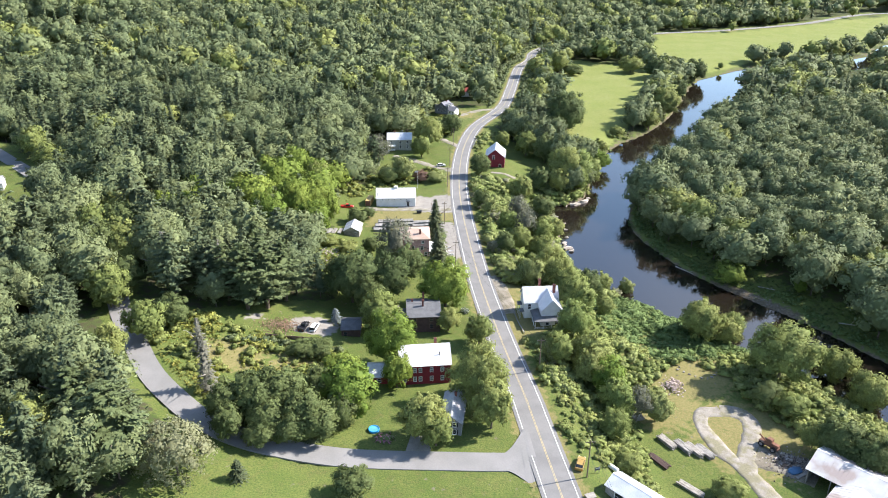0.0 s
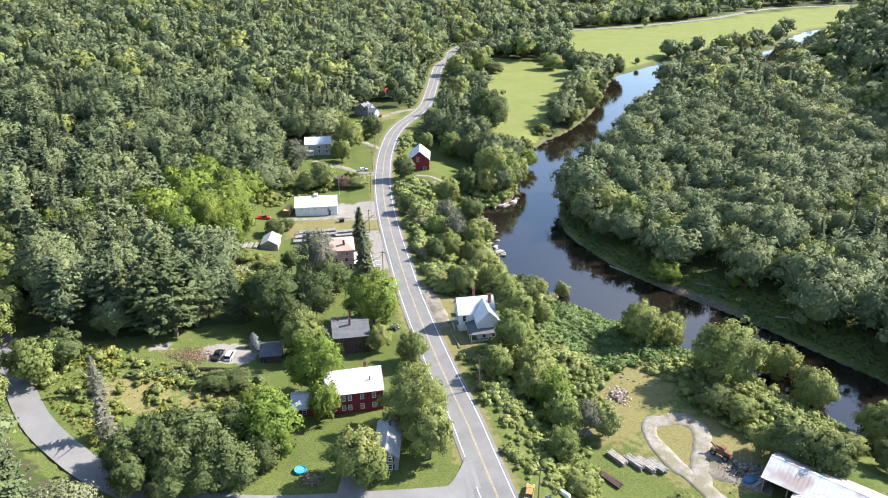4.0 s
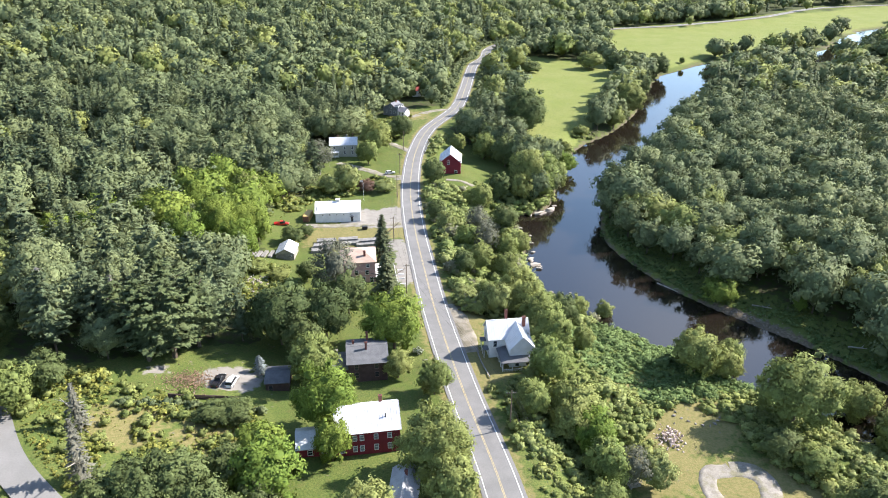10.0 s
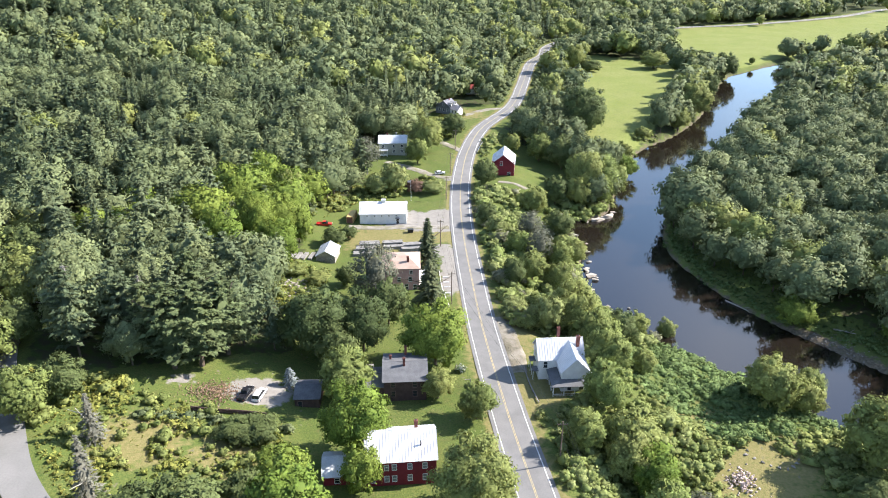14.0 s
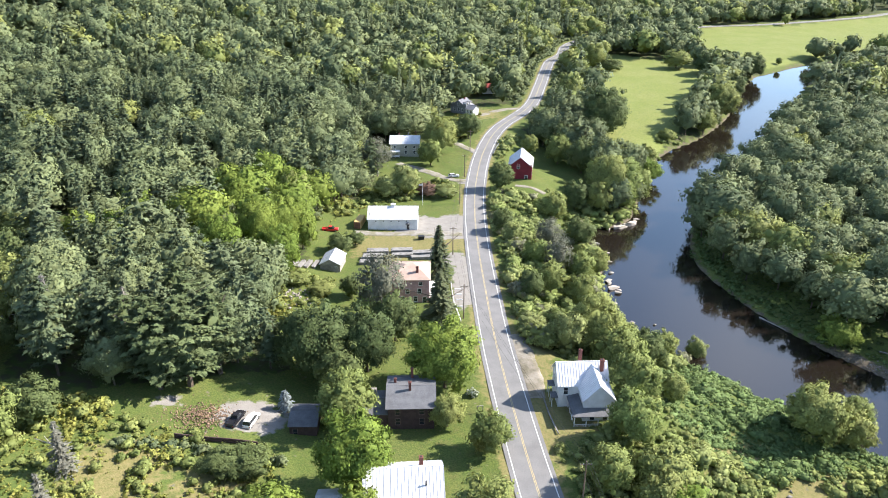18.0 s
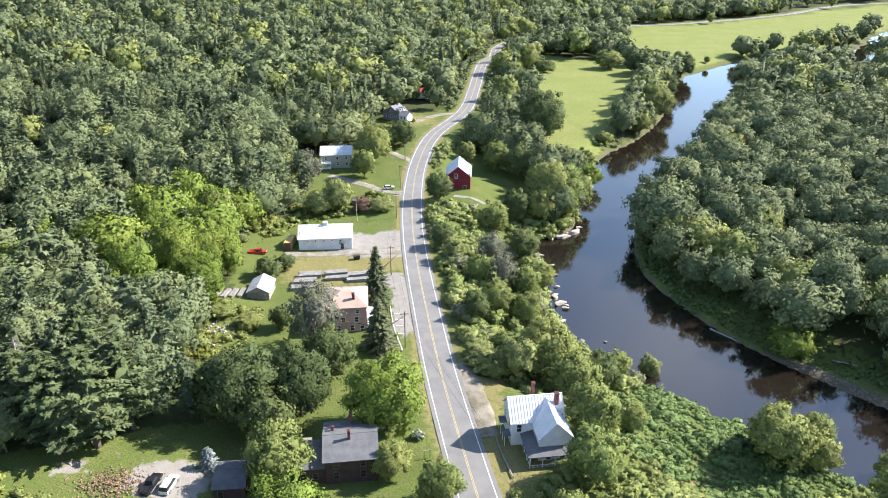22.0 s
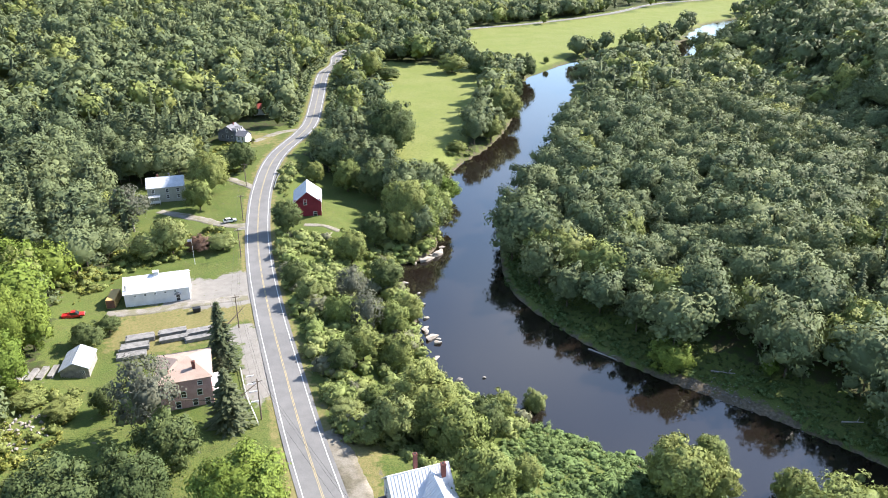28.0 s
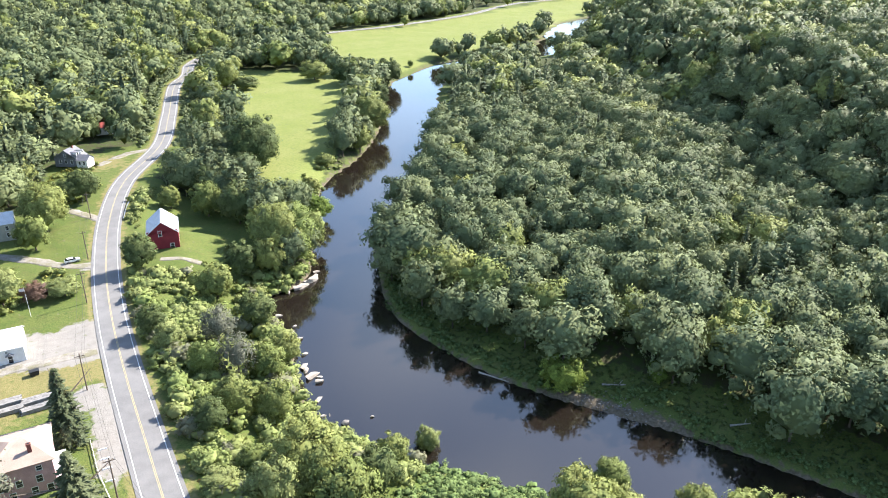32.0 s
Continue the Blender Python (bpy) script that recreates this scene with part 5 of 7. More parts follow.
M_PINE = material("pine_needles", (0.092, 0.122, 0.054), color2=(0.074, 0.102, 0.046), scale=0.3, tint=(0.120, 0.148, 0.064), **LEAFY)
M_SILVER = material("silvery_dying_needles", (0.170, 0.168, 0.130), 0.8, color2=(0.13, 0.132, 0.10), scale=0.6, island=0.25, tint=(0.19, 0.185, 0.15), translucent=0.15)
M_WILLOW = material("willow_leaves", (0.195, 0.205, 0.105), 0.6, color2=(0.16, 0.175, 0.088), scale=0.4, island=0.25, tint=(0.22, 0.225, 0.12), translucent=0.3)
M_GREY_LEAF = material("sparse_greyish_leaves", (0.110, 0.122, 0.078), 0.8, color2=(0.09, 0.10, 0.062), scale=0.5, island=0.2, tint=(0.130, 0.132, 0.096), translucent=0.2)
M_RED_LEAF = material("russet_leaves", (0.13, 0.072, 0.055), 0.7, color2=(0.09, 0.06, 0.045), scale=0.5, island=0.3, tint=(0.15, 0.09, 0.06), translucent=0.2)
M_BLUE = material("blue_spruce_needles", (0.20, 0.235, 0.235), 0.7, color2=(0.15, 0.18, 0.18), scale=0.5, island=0.3, tint=(0.22, 0.25, 0.25), translucent=0.1)
M_DEAD_BARK = material("bleached_dead_wood", (0.36, 0.33, 0.29), 0.9, color2=(0.25, 0.23, 0.2), scale=1.5)
TREE_WORDS = {"pale": ("young_tree", "light green airy young tree on the river slope", "tree"), "leaf": ("broadleaf_tree", "full green broadleaf tree in summer leaf", "tree"), "dark": ("broadleaf_tree", "dark green broadleaf tree with a dense crown", "tree"),
              "bright": ("maple_tree", "bright yellow-green maple with a rounded crown", "tree"), "willow": ("willow_tree", "pale grey-green weeping willow by the side road", "tree"),
              "grey": ("bare_tree", "thin greyish tree with sparse leaves and bare twigs", "tree"), "red": ("russet_shrub", "dark russet-leaved shrub on the verge", "shrub"),
              "spruce": ("spruce_tree", "tall dark narrow spruce tree", "tree"), "spruce_grey": ("spruce_tree", "thin grey half-dead spruce tree", "tree"),
              "pine": ("pine_tree", "tall white pine with layered boughs", "tree"), "dead": ("dead_tree", "bleached dead standing tree trunk with bare stubs", "tree"),
              "cone": ("clipped_conifer", "dense cone-shaped conifer on the lawn", "shrub"), "blue": ("blue_spruce", "small silvery blue spruce", "tree")}
tree_count = [0]


def plant(kind, x, y, height, width):
    """A tree of its own: an empty at its foot with a trunk and a crown."""
    variants = tree_meshes(kind, height > 16.5 and kind in ("leaf", "dark", "bright", "pale"))
    tree_count[0] += 1
    crown, trunk, hh, ww = variants[tree_count[0] % len(variants)]
    name, label, cat = TREE_WORDS[kind]
    if height < 7.5 and kind in ("leaf", "dark"):
        name, label, cat = "shrub", label.replace("tree", "shrub"), "shrub"
    t = thing(name, x, y, ground_z(x, y) - 0.1, (tree_count[0] * 137) % 360, label, cat, "single trees")
    m = Matrix.Diagonal((width / ww * 1.08, width / ww * 1.08, height / hh, 1))
    shared("crown", crown, t, m)
    shared("trunk", trunk, t, m)


plant("willow", -56.2, 119.2, 14.7, 14.7)
plant("cone", -43.9, 120.0, 5.6, 4.3)
plant("dark", -19.4, 118.7, 7.8, 8.6)
plant("dark", -52.0, 140.5, 11.2, 9.4)
plant("dark", -45.7, 142.3, 13.8, 11.5)
plant("dark", -40.2, 145.0, 14.8, 12.3)
plant("dark", -33.9, 139.8, 12.8, 10.7)
plant("dark", -31.6, 149.6, 11.9, 9.9)
plant("dark", -49.8, 134.2, 9.3, 7.8)
plant("dark", -41.2, 136.5, 11.0, 9.2)
plant("spruce_grey", -59.1, 150.6, 15.1, 5.0)
plant("bright", -24.0, 147.9, 15.9, 13.3)
plant("bright", -27.2, 158.5, 12.4, 10.4)
plant("bright", -14.6, 170.8, 18.8, 13.4)
plant("bright", -10.8, 166.0, 7.8, 6.5)
plant("leaf", -19.8, 190.5, 14.4, 12.0)
plant("leaf", 9.3, 154.3, 18.2, 15.1)
plant("leaf", 11.6, 142.9, 15.5, 10.4)
plant("leaf", -4.5, 138.5, 13.6, 11.3)
plant("leaf", -1.8, 136.0, 9.5, 7.9)
plant("bright", 0.4, 206.4, 18.4, 16.0)
plant("dark", -30.2, 210.4, 20.3, 17.0)
plant("dark", -18.2, 212.3, 18.7, 13.4)
plant("dark", -23.3, 203.9, 13.0, 10.9)
plant("dark", -13.0, 226.9, 14.2, 11.8)
plant("spruce", -3.4, 263.8, 18.2, 8.2)
plant("grey", -17.8, 240.7, 19.8, 13.2)
plant("pine", -61.0, 196.6, 23.3, 12.9)
plant("pine", -55.5, 199.0, 22.8, 13.4)
plant("pine", -50.9, 205.2, 22.1, 11.6)
plant("pine", -67.7, 200.5, 20.0, 10.5)
plant("pine", -61.8, 214.4, 23.3, 13.0)
plant("dead", -88.4, 207.0, 18.7, 4.7)
plant("dead", -72.1, 209.4, 17.5, 4.4)
plant("leaf", 1.4, 191.9, 8.7, 7.3)
plant("leaf", 10.2, 183.9, 10.0, 8.4)
plant("blue", -33.6, 195.3, 5.0, 3.9)
plant("dark", -40.5, 173.6, 4.8, 8.0)
plant("dark", -35.9, 174.4, 5.3, 8.8)
plant("leaf", 32.3, 174.4, 10.6, 8.8)
plant("pale", 39.2, 188.0, 12.2, 10.2)
plant("leaf", 42.6, 175.4, 14.4, 12.0)
plant("leaf", 40.8, 171.3, 12.4, 10.4)
plant("bright", 45.8, 167.8, 13.2, 11.0)
plant("pale", 46.0, 157.6, 11.7, 9.8)
plant("grey", 51.7, 157.0, 11.5, 8.2)
plant("pale", 56.6, 157.0, 9.9, 8.3)
plant("leaf", 42.5, 202.4, 12.9, 10.8)
plant("leaf", 38.7, 232.2, 17.5, 14.6)
plant("leaf", 42.5, 223.0, 14.2, 11.8)
plant("pale", 31.2, 228.5, 12.0, 10.0)
plant("leaf", 42.5, 145.5, 9.3, 7.8)
plant("leaf", 43.8, 134.8, 5.4, 6.7)
plant("leaf", 82.3, 200.1, 15.2, 12.6)
plant("leaf", 91.5, 200.9, 11.0, 9.1)
plant("leaf", 98.6, 177.5, 19.4, 19.0)
plant("leaf", 119.5, 184.7, 13.6, 11.3)
plant("leaf", 93.9, 146.5, 8.6, 7.2)
plant("dark", 125.3, 176.6, 9.0, 10.0)
plant("dark", 88.8, 165.4, 7.5, 9.4)
plant("leaf", 121.3, 169.3, 13.5, 11.2)
plant("dark", 98.3, 142.3, 13.4, 11.1)
plant("dark", 102.8, 136.3, 13.0, 10.8)
plant("leaf", 94.0, 159.4, 7.3, 9.2)
plant("leaf", 66.5, 129.1, 5.5, 7.9)
plant("pale", 68.9, 241.5, 7.2, 5.5)
plant("leaf", 39.3, 236.8, 15.9, 13.3)
plant("leaf", 43.0, 222.3, 14.8, 12.3)
plant("dark", 51.0, 227.7, 11.8, 9.9)
plant("leaf", 58.3, 236.7, 8.7, 7.3)
plant("pale", 22.1, 234.7, 5.1, 7.3)
plant("leaf", 30.2, 241.1, 6.2, 7.7)
plant("dark", 23.7, 255.7, 9.5, 7.9)
plant("leaf", 30.4, 263.2, 11.3, 9.4)
plant("grey", 34.4, 279.6, 13.5, 9.6)
plant("leaf", 40.8, 278.7, 11.3, 9.4)
plant("pale", 27.2, 281.7, 9.3, 7.8)
plant("pale", 20.0, 292.6, 8.9, 7.4)
plant("dark", 17.0, 303.7, 9.3, 7.7)
plant("grey", 32.2, 295.3, 13.9, 9.9)
plant("leaf", 38.7, 261.2, 11.4, 9.5)
plant("dark", 44.9, 307.4, 12.8, 10.7)
plant("leaf", 47.7, 286.7, 9.9, 8.2)
plant("leaf", 43.0, 202.4, 11.0, 9.2)
plant("leaf", 52.7, 207.2, 7.8, 6.5)
plant("leaf", 25.5, 227.5, 4.9, 7.1)
plant("dark", 17.9, 346.9, 12.3, 10.3)
plant("dark", 78.6, 455.2, 26.5, 22.1)
plant("dark", 51.3, 416.6, 16.7, 13.9)
plant("dark", 60.7, 438.6, 16.2, 13.5)
plant("leaf", 61.8, 347.0, 21.6, 15.5)
plant("leaf", 60.2, 361.7, 15.6, 13.0)
plant("dark", 47.4, 340.3, 13.2, 11.0)
plant("leaf", 37.2, 326.1, 13.6, 11.3)
plant("leaf", 57.0, 340.0, 14.0, 10.6)
plant("leaf", 76.0, 360.4, 15.8, 13.2)
plant("leaf", 151.3, 500.7, 21.8, 18.2)
plant("leaf", 136.0, 470.2, 14.8, 12.3)
plant("dark", 176.6, 552.0, 20.0, 16.7)
plant("dark", 58.4, 397.1, 14.5, 12.1)
plant("leaf", 47.3, 439.9, 12.9, 10.8)
plant("leaf", 34.0, 408.1, 10.5, 8.8)
plant("leaf", -9.0, 392.4, 19.2, 16.0)
plant("leaf", -12.2, 376.3, 12.7, 10.6)
plant("dark", 4.4, 420.1, 14.1, 11.8)
plant("dark", -1.5, 419.1, 11.7, 9.7)
plant("leaf", -18.9, 443.3, 15.4, 12.8)
plant("grey", -34.1, 360.7, 17.8, 13.7)
plant("red", -11.5, 337.6, 6.3, 7.8)
plant("pale", -4.0, 337.6, 5.6, 9.4)
plant("pale", -19.7, 337.4, 13.2, 11.0)
plant("pale", -26.8, 335.7, 9.8, 10.9)
plant("leaf", -35.0, 222.0, 11.4, 9.5)
plant("dark", -28.0, 251.4, 7.7, 6.4)
plant("leaf", 84.8, 206.5, 12.2, 10.2)
plant("leaf", 98.0, 211.7, 9.8, 8.2)
plant("leaf", 108.1, 196.9, 11.0, 9.2)
plant("leaf", 118.5, 194.1, 8.3, 6.9)
plant("bright", 108.5, 245.3, 9.6, 10.6)
plant("bright", 130.8, 235.2, 7.4, 4.9)
plant("spruce", -2.1, 239.5, 14.6, 8.6)
plant("leaf", -45.5, 256.9, 4.3, 8.7)
plant("leaf", -37.0, 252.1, 3.7, 7.3)
plant("dark", -36.6, 281.8, 7.2, 8.5)
plant("dark", -32.7, 289.1, 5.0, 6.0)
plant("bright", -68.2, 261.3, 18.5, 12.3)
plant("bright", -59.4, 270.8, 19.2, 12.8)
plant("bright", -53.5, 278.0, 19.6, 13.0)
plant("bright", -70.4, 290.3, 18.0, 12.0)
plant("bright", -51.0, 260.9, 17.2, 12.3)
plant("bright", -48.6, 281.0, 14.5, 9.4)
plant("bright", -78.6, 276.1, 13.2, 8.8)
plant("bright", -94.1, 294.3, 15.5, 10.3)
plant("bright", -97.7, 254.3, 14.5, 11.1)
plant("bright", -107.0, 256.8, 12.6, 9.7)
plant("bright", -63.0, 254.5, 15.7, 11.2)
plant("bright", -51.0, 287.5, 15.3, 10.9)
plant("bright", -57.2, 296.2, 15.9, 11.4)
plant("bright", -65.3, 298.2, 16.1, 11.5)
plant("bright", -57.4, 256.5, 12.6, 9.7)
plant("bright", -72.1, 257.6, 13.6, 9.7)
plant("dark", 75.3, 446.2, 27.8, 23.2)
plant("dark", 66.3, 439.5, 18.6, 15.5)
plant("leaf", 46.7, 399.2, 15.2, 12.7)
plant("leaf", 67.1, 384.4, 17.7, 14.7)
plant("bright", 86.4, 387.6, 12.6, 12.6)
plant("pale", 67.4, 352.3, 20.0, 18.2)
plant("dark", 56.2, 385.7, 15.9, 13.2)
plant("pale", 66.5, 345.5, 14.3, 11.0)
plant("leaf", 65.7, 509.2, 18.1, 15.1)
plant("leaf", 99.8, 642.0, 21.1, 17.5)
plant("leaf", 79.0, 578.2, 18.5, 15.4)
plant("leaf", 79.6, 548.8, 18.6, 9.3)
plant("dark", 111.9, 637.1, 10.6, 17.7)
plant("leaf", 155.0, 502.8, 21.6, 19.6)
plant("leaf", 134.1, 472.2, 12.1, 12.1)
plant("leaf", 174.3, 558.5, 21.4, 21.4)
plant("dark", 216.8, 629.3, 20.8, 18.9)
plant("dark", 182.0, 625.8, 18.7, 20.7)
plant("leaf", 256.4, 679.3, 6.2, 4.8)
plant("leaf", 165.8, 650.5, 14.9, 21.3)
plant("leaf", 110.2, 448.8, 6.7, 9.5)
plant("leaf", 94.7, 420.7, 6.2, 7.7)
plant("dark", -29.6, 136.8, 10.1, 10.1)
plant("dark", -35.7, 135.4, 9.5, 9.5)
plant("dark", -42.3, 133.2, 7.0, 7.8)
plant("spruce", -31.4, 136.0, 6.9, 3.4)
plant("dark", -25.1, 142.8, 9.9, 8.2)
plant("pine", -68.3, 118.7, 22.4, 15.0)
plant("pine", -80.3, 129.0, 17.7, 11.1)
plant("dark", -77.9, 179.5, 11.6, 9.7)
plant("leaf", -82.0, 171.8, 13.0, 10.8)
plant("spruce_grey", -66.3, 167.6, 11.5, 4.6)
plant("leaf", -86.0, 145.8, 13.0, 10.9)
plant("leaf", -87.8, 161.4, 10.6, 8.9)
plant("leaf", -99.2, 188.6, 14.8, 12.3)
plant("dark", -98.2, 198.8, 12.5, 10.4)
plant("leaf", -109.9, 203.9, 12.8, 10.6)
plant("leaf", 110.2, 146.6, 6.5, 6.5)
plant("leaf", 129.8, 152.8, 14.3, 11.9)
plant("dark", 122.4, 139.5, 10.0, 8.3)
plant("leaf", 116.8, 146.2, 5.7, 7.1)
plant("bright", -12.5, 160.4, 11.7, 7.8)
plant("dark", 10.6, 511.0, 13.5, 9.0)
plant("dark", 21.0, 512.0, 14.5, 9.0)
plant("leaf", -109.2, 224.2, 14.5, 13.0)
plant("dark", -116.8, 219.6, 15.0, 13.0)
plant("leaf", -121.8, 231.0, 15.5, 13.5)
plant("dark", -114.0, 234.6, 15.0, 13.0)
plant("leaf", -103.6, 214.4, 13.5, 11.5)



# ---- low growth joined as stuff ----
def shrubs(name, label, x, y, h, mat, templates, rng):
    z = ground(x, y)[0]
    return tagged(wood(name, label, (x, y, z - 0.15, h), templates, mat, rng), category="shrubs")


M_DULL = material("dull_olive_leaves", (0.17, 0.178, 0.10), 0.7, color2=(0.135, 0.142, 0.08), scale=0.4, island=0.2, tint=(0.20, 0.20, 0.12), translucent=0.3)
srng = np.random.default_rng(31)
BUSH = [crown_round(srng, 3.0, 2.3, 170, 0.27, 0.0, 7) for _ in range(6)]
HERB = [crown_round(srng, 1.0, 1.0, 52, 0.21, 0.0, 3, OCTA, inner=0.3) for _ in range(5)]


def patch(x0, x1, y0, y1, step):
    a, b = np.meshgrid(np.arange(x0, x1, step), np.arange(y0, y1, step))
    a, b = (a + srng.uniform(-0.45, 0.45, a.shape) * step).ravel(), (b + srng.uniform(-0.45, 0.45, b.shape) * step).ravel()
    z, dr, dl, dq, ds = ground(a, b)
    return a, b, dr, dl, dq, ds


# between road and river
a, b, dr, dl, dq, ds = patch(14, 130, 60, 430, 2.3)
yard = inside([(50, 120), (50, 160), (60, 168), (65, 184), (76, 186), (85, 179), (85, 165), (92, 153), (98, 145), (112, 122), (110, 60), (45, 60)], a, b)
house_yard = inside([(12, 186), (12, 216), (27, 233), (34, 214), (41, 212), (41, 194), (33, 190), (27, 186)], a, b) | inside([(16, 342), (60, 340), (66, 360), (72, 395), (50, 425), (30, 425), (22, 395)], a, b)
path_gap = np.abs(a - (30 + (b - 240) * 0.12)) < 2.2
VINE_SLOPE = [(50, 226), (58, 226), (66, 238), (84, 222), (98, 202), (97, 193), (80, 187), (66, 187), (55, 193), (48, 204), (46, 218)]
keep = (dr > 7.2 + 1.2 * np.sin(b * 0.3)) & (dl < -1.0) & ~inside(VINE_SLOPE, a, b) & ((b < 225) | (roll(a, b, 9, 22) > -0.55)) & ~yard & ~house_yard & ~(path_gap & (b > 245) & (b < 340)) & ~((np.abs(a - 37) < 8) & (b < 132)) & ~((b > 425) | ((a > 84) & (b < 150)))
a, b, dl = a[keep], b[keep], dl[keep]
wild = (b > 222) & (b < 345)
hgt = np.clip(2.3 + roll(a, b, 14, 35) * 1.2 + srng.normal(0, 0.6, len(a)) + wild * srng.uniform(-0.6, 3.0, len(a)), 1.3, 6.5)
mix = roll(a + 40, b, 9, 35) + srng.normal(0, 0.6, len(a))
pale, dull = mix > -0.6 - 0.4 * wild, wild & (mix < -1.1)
rest = ~pale & ~dull
shrubs("riverside_scrub", "tangled green shrubs and vines on the river slope", a[rest], b[rest], hgt[rest] * 0.85, M_LEAF, BUSH, srng)
shrubs("riverside_scrub", "pale green shrubs and tall weeds on the river slope", a[pale], b[pale], hgt[pale] * 0.72, M_WEED, BUSH, srng)
shrubs("riverside_scrub", "greyish thin bushes on the river slope", a[dull], b[dull], hgt[dull], M_DULL, BUSH, srng)
slope = (b < 232) & (a > 30)
VINE = [crown_round(srng, 1.5, 2.3, 130, 0.27, 0.0, 6, OCTA) for _ in range(6)]
va, vb = a[slope] + srng.normal(0, 1.2, slope.sum()), b[slope] + srng.normal(0, 1.2, slope.sum())
pick = srng.uniform(0, 1, len(va)) < 0.5
va, vb = va[pick], vb[pick]
shrubs("vine_cover", "vines smothering the slope above the river", va, vb, srng.uniform(1.0, 2.0, len(va)), M_LEAF, VINE, srng)
a, b, dr, dl, dq, ds = patch(44, 100, 184, 240, 1.7)
keep = inside(VINE_SLOPE, a, b) & (dl < -0.5)
hummock = np.clip(1.1 + 0.9 * roll(a * 1.6, b * 1.6, 9, 22) + srng.normal(0, 0.18, len(a)), 0.6, 2.6)
shrubs("vine_cover", "glossy green carpet of vines down to the water", a[keep], b[keep], hummock[keep], M_VINE, VINE, srng)
# far bank verge, along the water's edge
a, b, dr, dl, dq, ds = patch(80, 170, 120, 330, 1.5)
edge = 2.6 + 1.2 * np.sin(b * 0.2) + 4.0 * sstep((250 - b) / 12) * sstep((b - 214) / 12)
keep = (dq > edge) & (dq < 19) & (srng.uniform(0, 1, len(a)) < 0.9)
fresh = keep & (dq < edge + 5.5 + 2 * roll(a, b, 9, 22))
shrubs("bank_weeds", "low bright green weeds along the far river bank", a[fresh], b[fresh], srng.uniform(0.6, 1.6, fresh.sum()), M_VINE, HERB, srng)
# growth back from the water: the trees' shade is put into its dark colour
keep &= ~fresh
shrubs("bank_weeds", "grassy growth of the far bank, coloured dark for shade under the trees", a[keep], b[keep], srng.uniform(0.4, 1.1, keep.sum()), M_DEEP, HERB, srng)
# brush along forest edges, gardens and fields
a, b, dr, dl, dq, ds = patch(-110, 10, 120, 480, 1.3)
rough = inside([(-96, 182), (-84, 160), (-72, 152), (-60, 160), (-38, 158), (-30, 172), (-34, 182), (-60, 184), (-72, 190)], a, b)
rough |= inside([(-52, 232), (-36, 236), (-34, 262), (-50, 264), (-56, 256)], a, b)
rough |= inside([(-48, 300), (-34, 322), (-6, 338), (-4, 356), (-20, 352), (-40, 340), (-52, 318)], a, b)
rough |= inside([(-10, 414), (4, 420), (22, 462), (10, 470), (-8, 462)], a, b)
keep = rough & (np.abs(ds) > 4.5) & (dr < -6.5) & (roll(a, b, 9, 22) + srng.normal(0, 0.5, len(a)) > 0.15)
keep |= inside([(-94, 186), (-85, 165), (-73, 150), (-61, 142), (-54, 147), (-62, 164), (-74, 186), (-84, 192)], a, b) & (np.abs(ds) > 4.6)
hgt = np.clip(0.9 + roll(a, b, 14, 35) * 0.6 + srng.normal(0, 0.25, keep.size), 0.4, 2.2)
shrubs("rough_growth", "rough yellow-green weeds and low bushes", a[keep], b[keep], hgt[keep], M_GOLDEN, HERB, srng)
keep2 = rough & (np.abs(ds) > 5) & (dr < -8) & (srng.uniform(0, 1, len(a)) < 0.10)
shrubs("rough_bushes", "scattered dark bushes in rough ground", a[keep2], b[keep2], srng.uniform(1.2, 2.6, keep2.sum()), M_LEAF, BUSH, srng)
# hedge between lawn and rough garden
hx = np.linspace(-62, -30, 30)
shrubs("garden_hedge", "low irregular hedge along a garden", hx + srng.normal(0, 0.5, 30), 178 + (hx + 46) * 0.05 + srng.normal(0, 0.7, 30), srng.uniform(1.0, 2.2, 30), M_LEAF_DARK, BUSH, srng)
# brush along the far verge of the main road
a, b, dr, dl, dq, ds = patch(30, 160, 490, 760, 2.6)
keep = ((dr < -7) & (dr > -15) | (dr > 7) & (dr < 14)) & (srng.uniform(0, 1, len(a)) < 0.8)
shrubs("verge_brush", "low green brush along the road verge", a[keep], b[keep], srng.uniform(1.2, 3.4, keep.sum()), M_LEAF_DARK, BUSH, srng)
# meadow margin
a, b, dr, dl, dq, ds = patch(60, 230, 400, 720, 3.0)
keep = (dl < -2) & (dl > -11) & (roll(a, b, 14, 35) > 0.0)
shrubs("bank_bushes", "bushes between the meadow and the river", a[keep], b[keep], srng.uniform(0.8, 2.4, keep.sum()), M_LEAF, BUSH, srng)


# ---- vehicles ----
def wheel(parent, x, y, r, w):
    m = pose(x, y, r)
    ty = part("wheel", tube(bmesh.new(), (0, -w / 2, 0), (0, w / 2, 0), r, 14), M_TYRE, parent)
    ty.matrix_basis = m
    part("rim", tube(bmesh.new(), (0, -w / 2 - 0.02, 0), (0, w / 2 + 0.02, 0), r * 0.6, 10), M_RIM, ty)


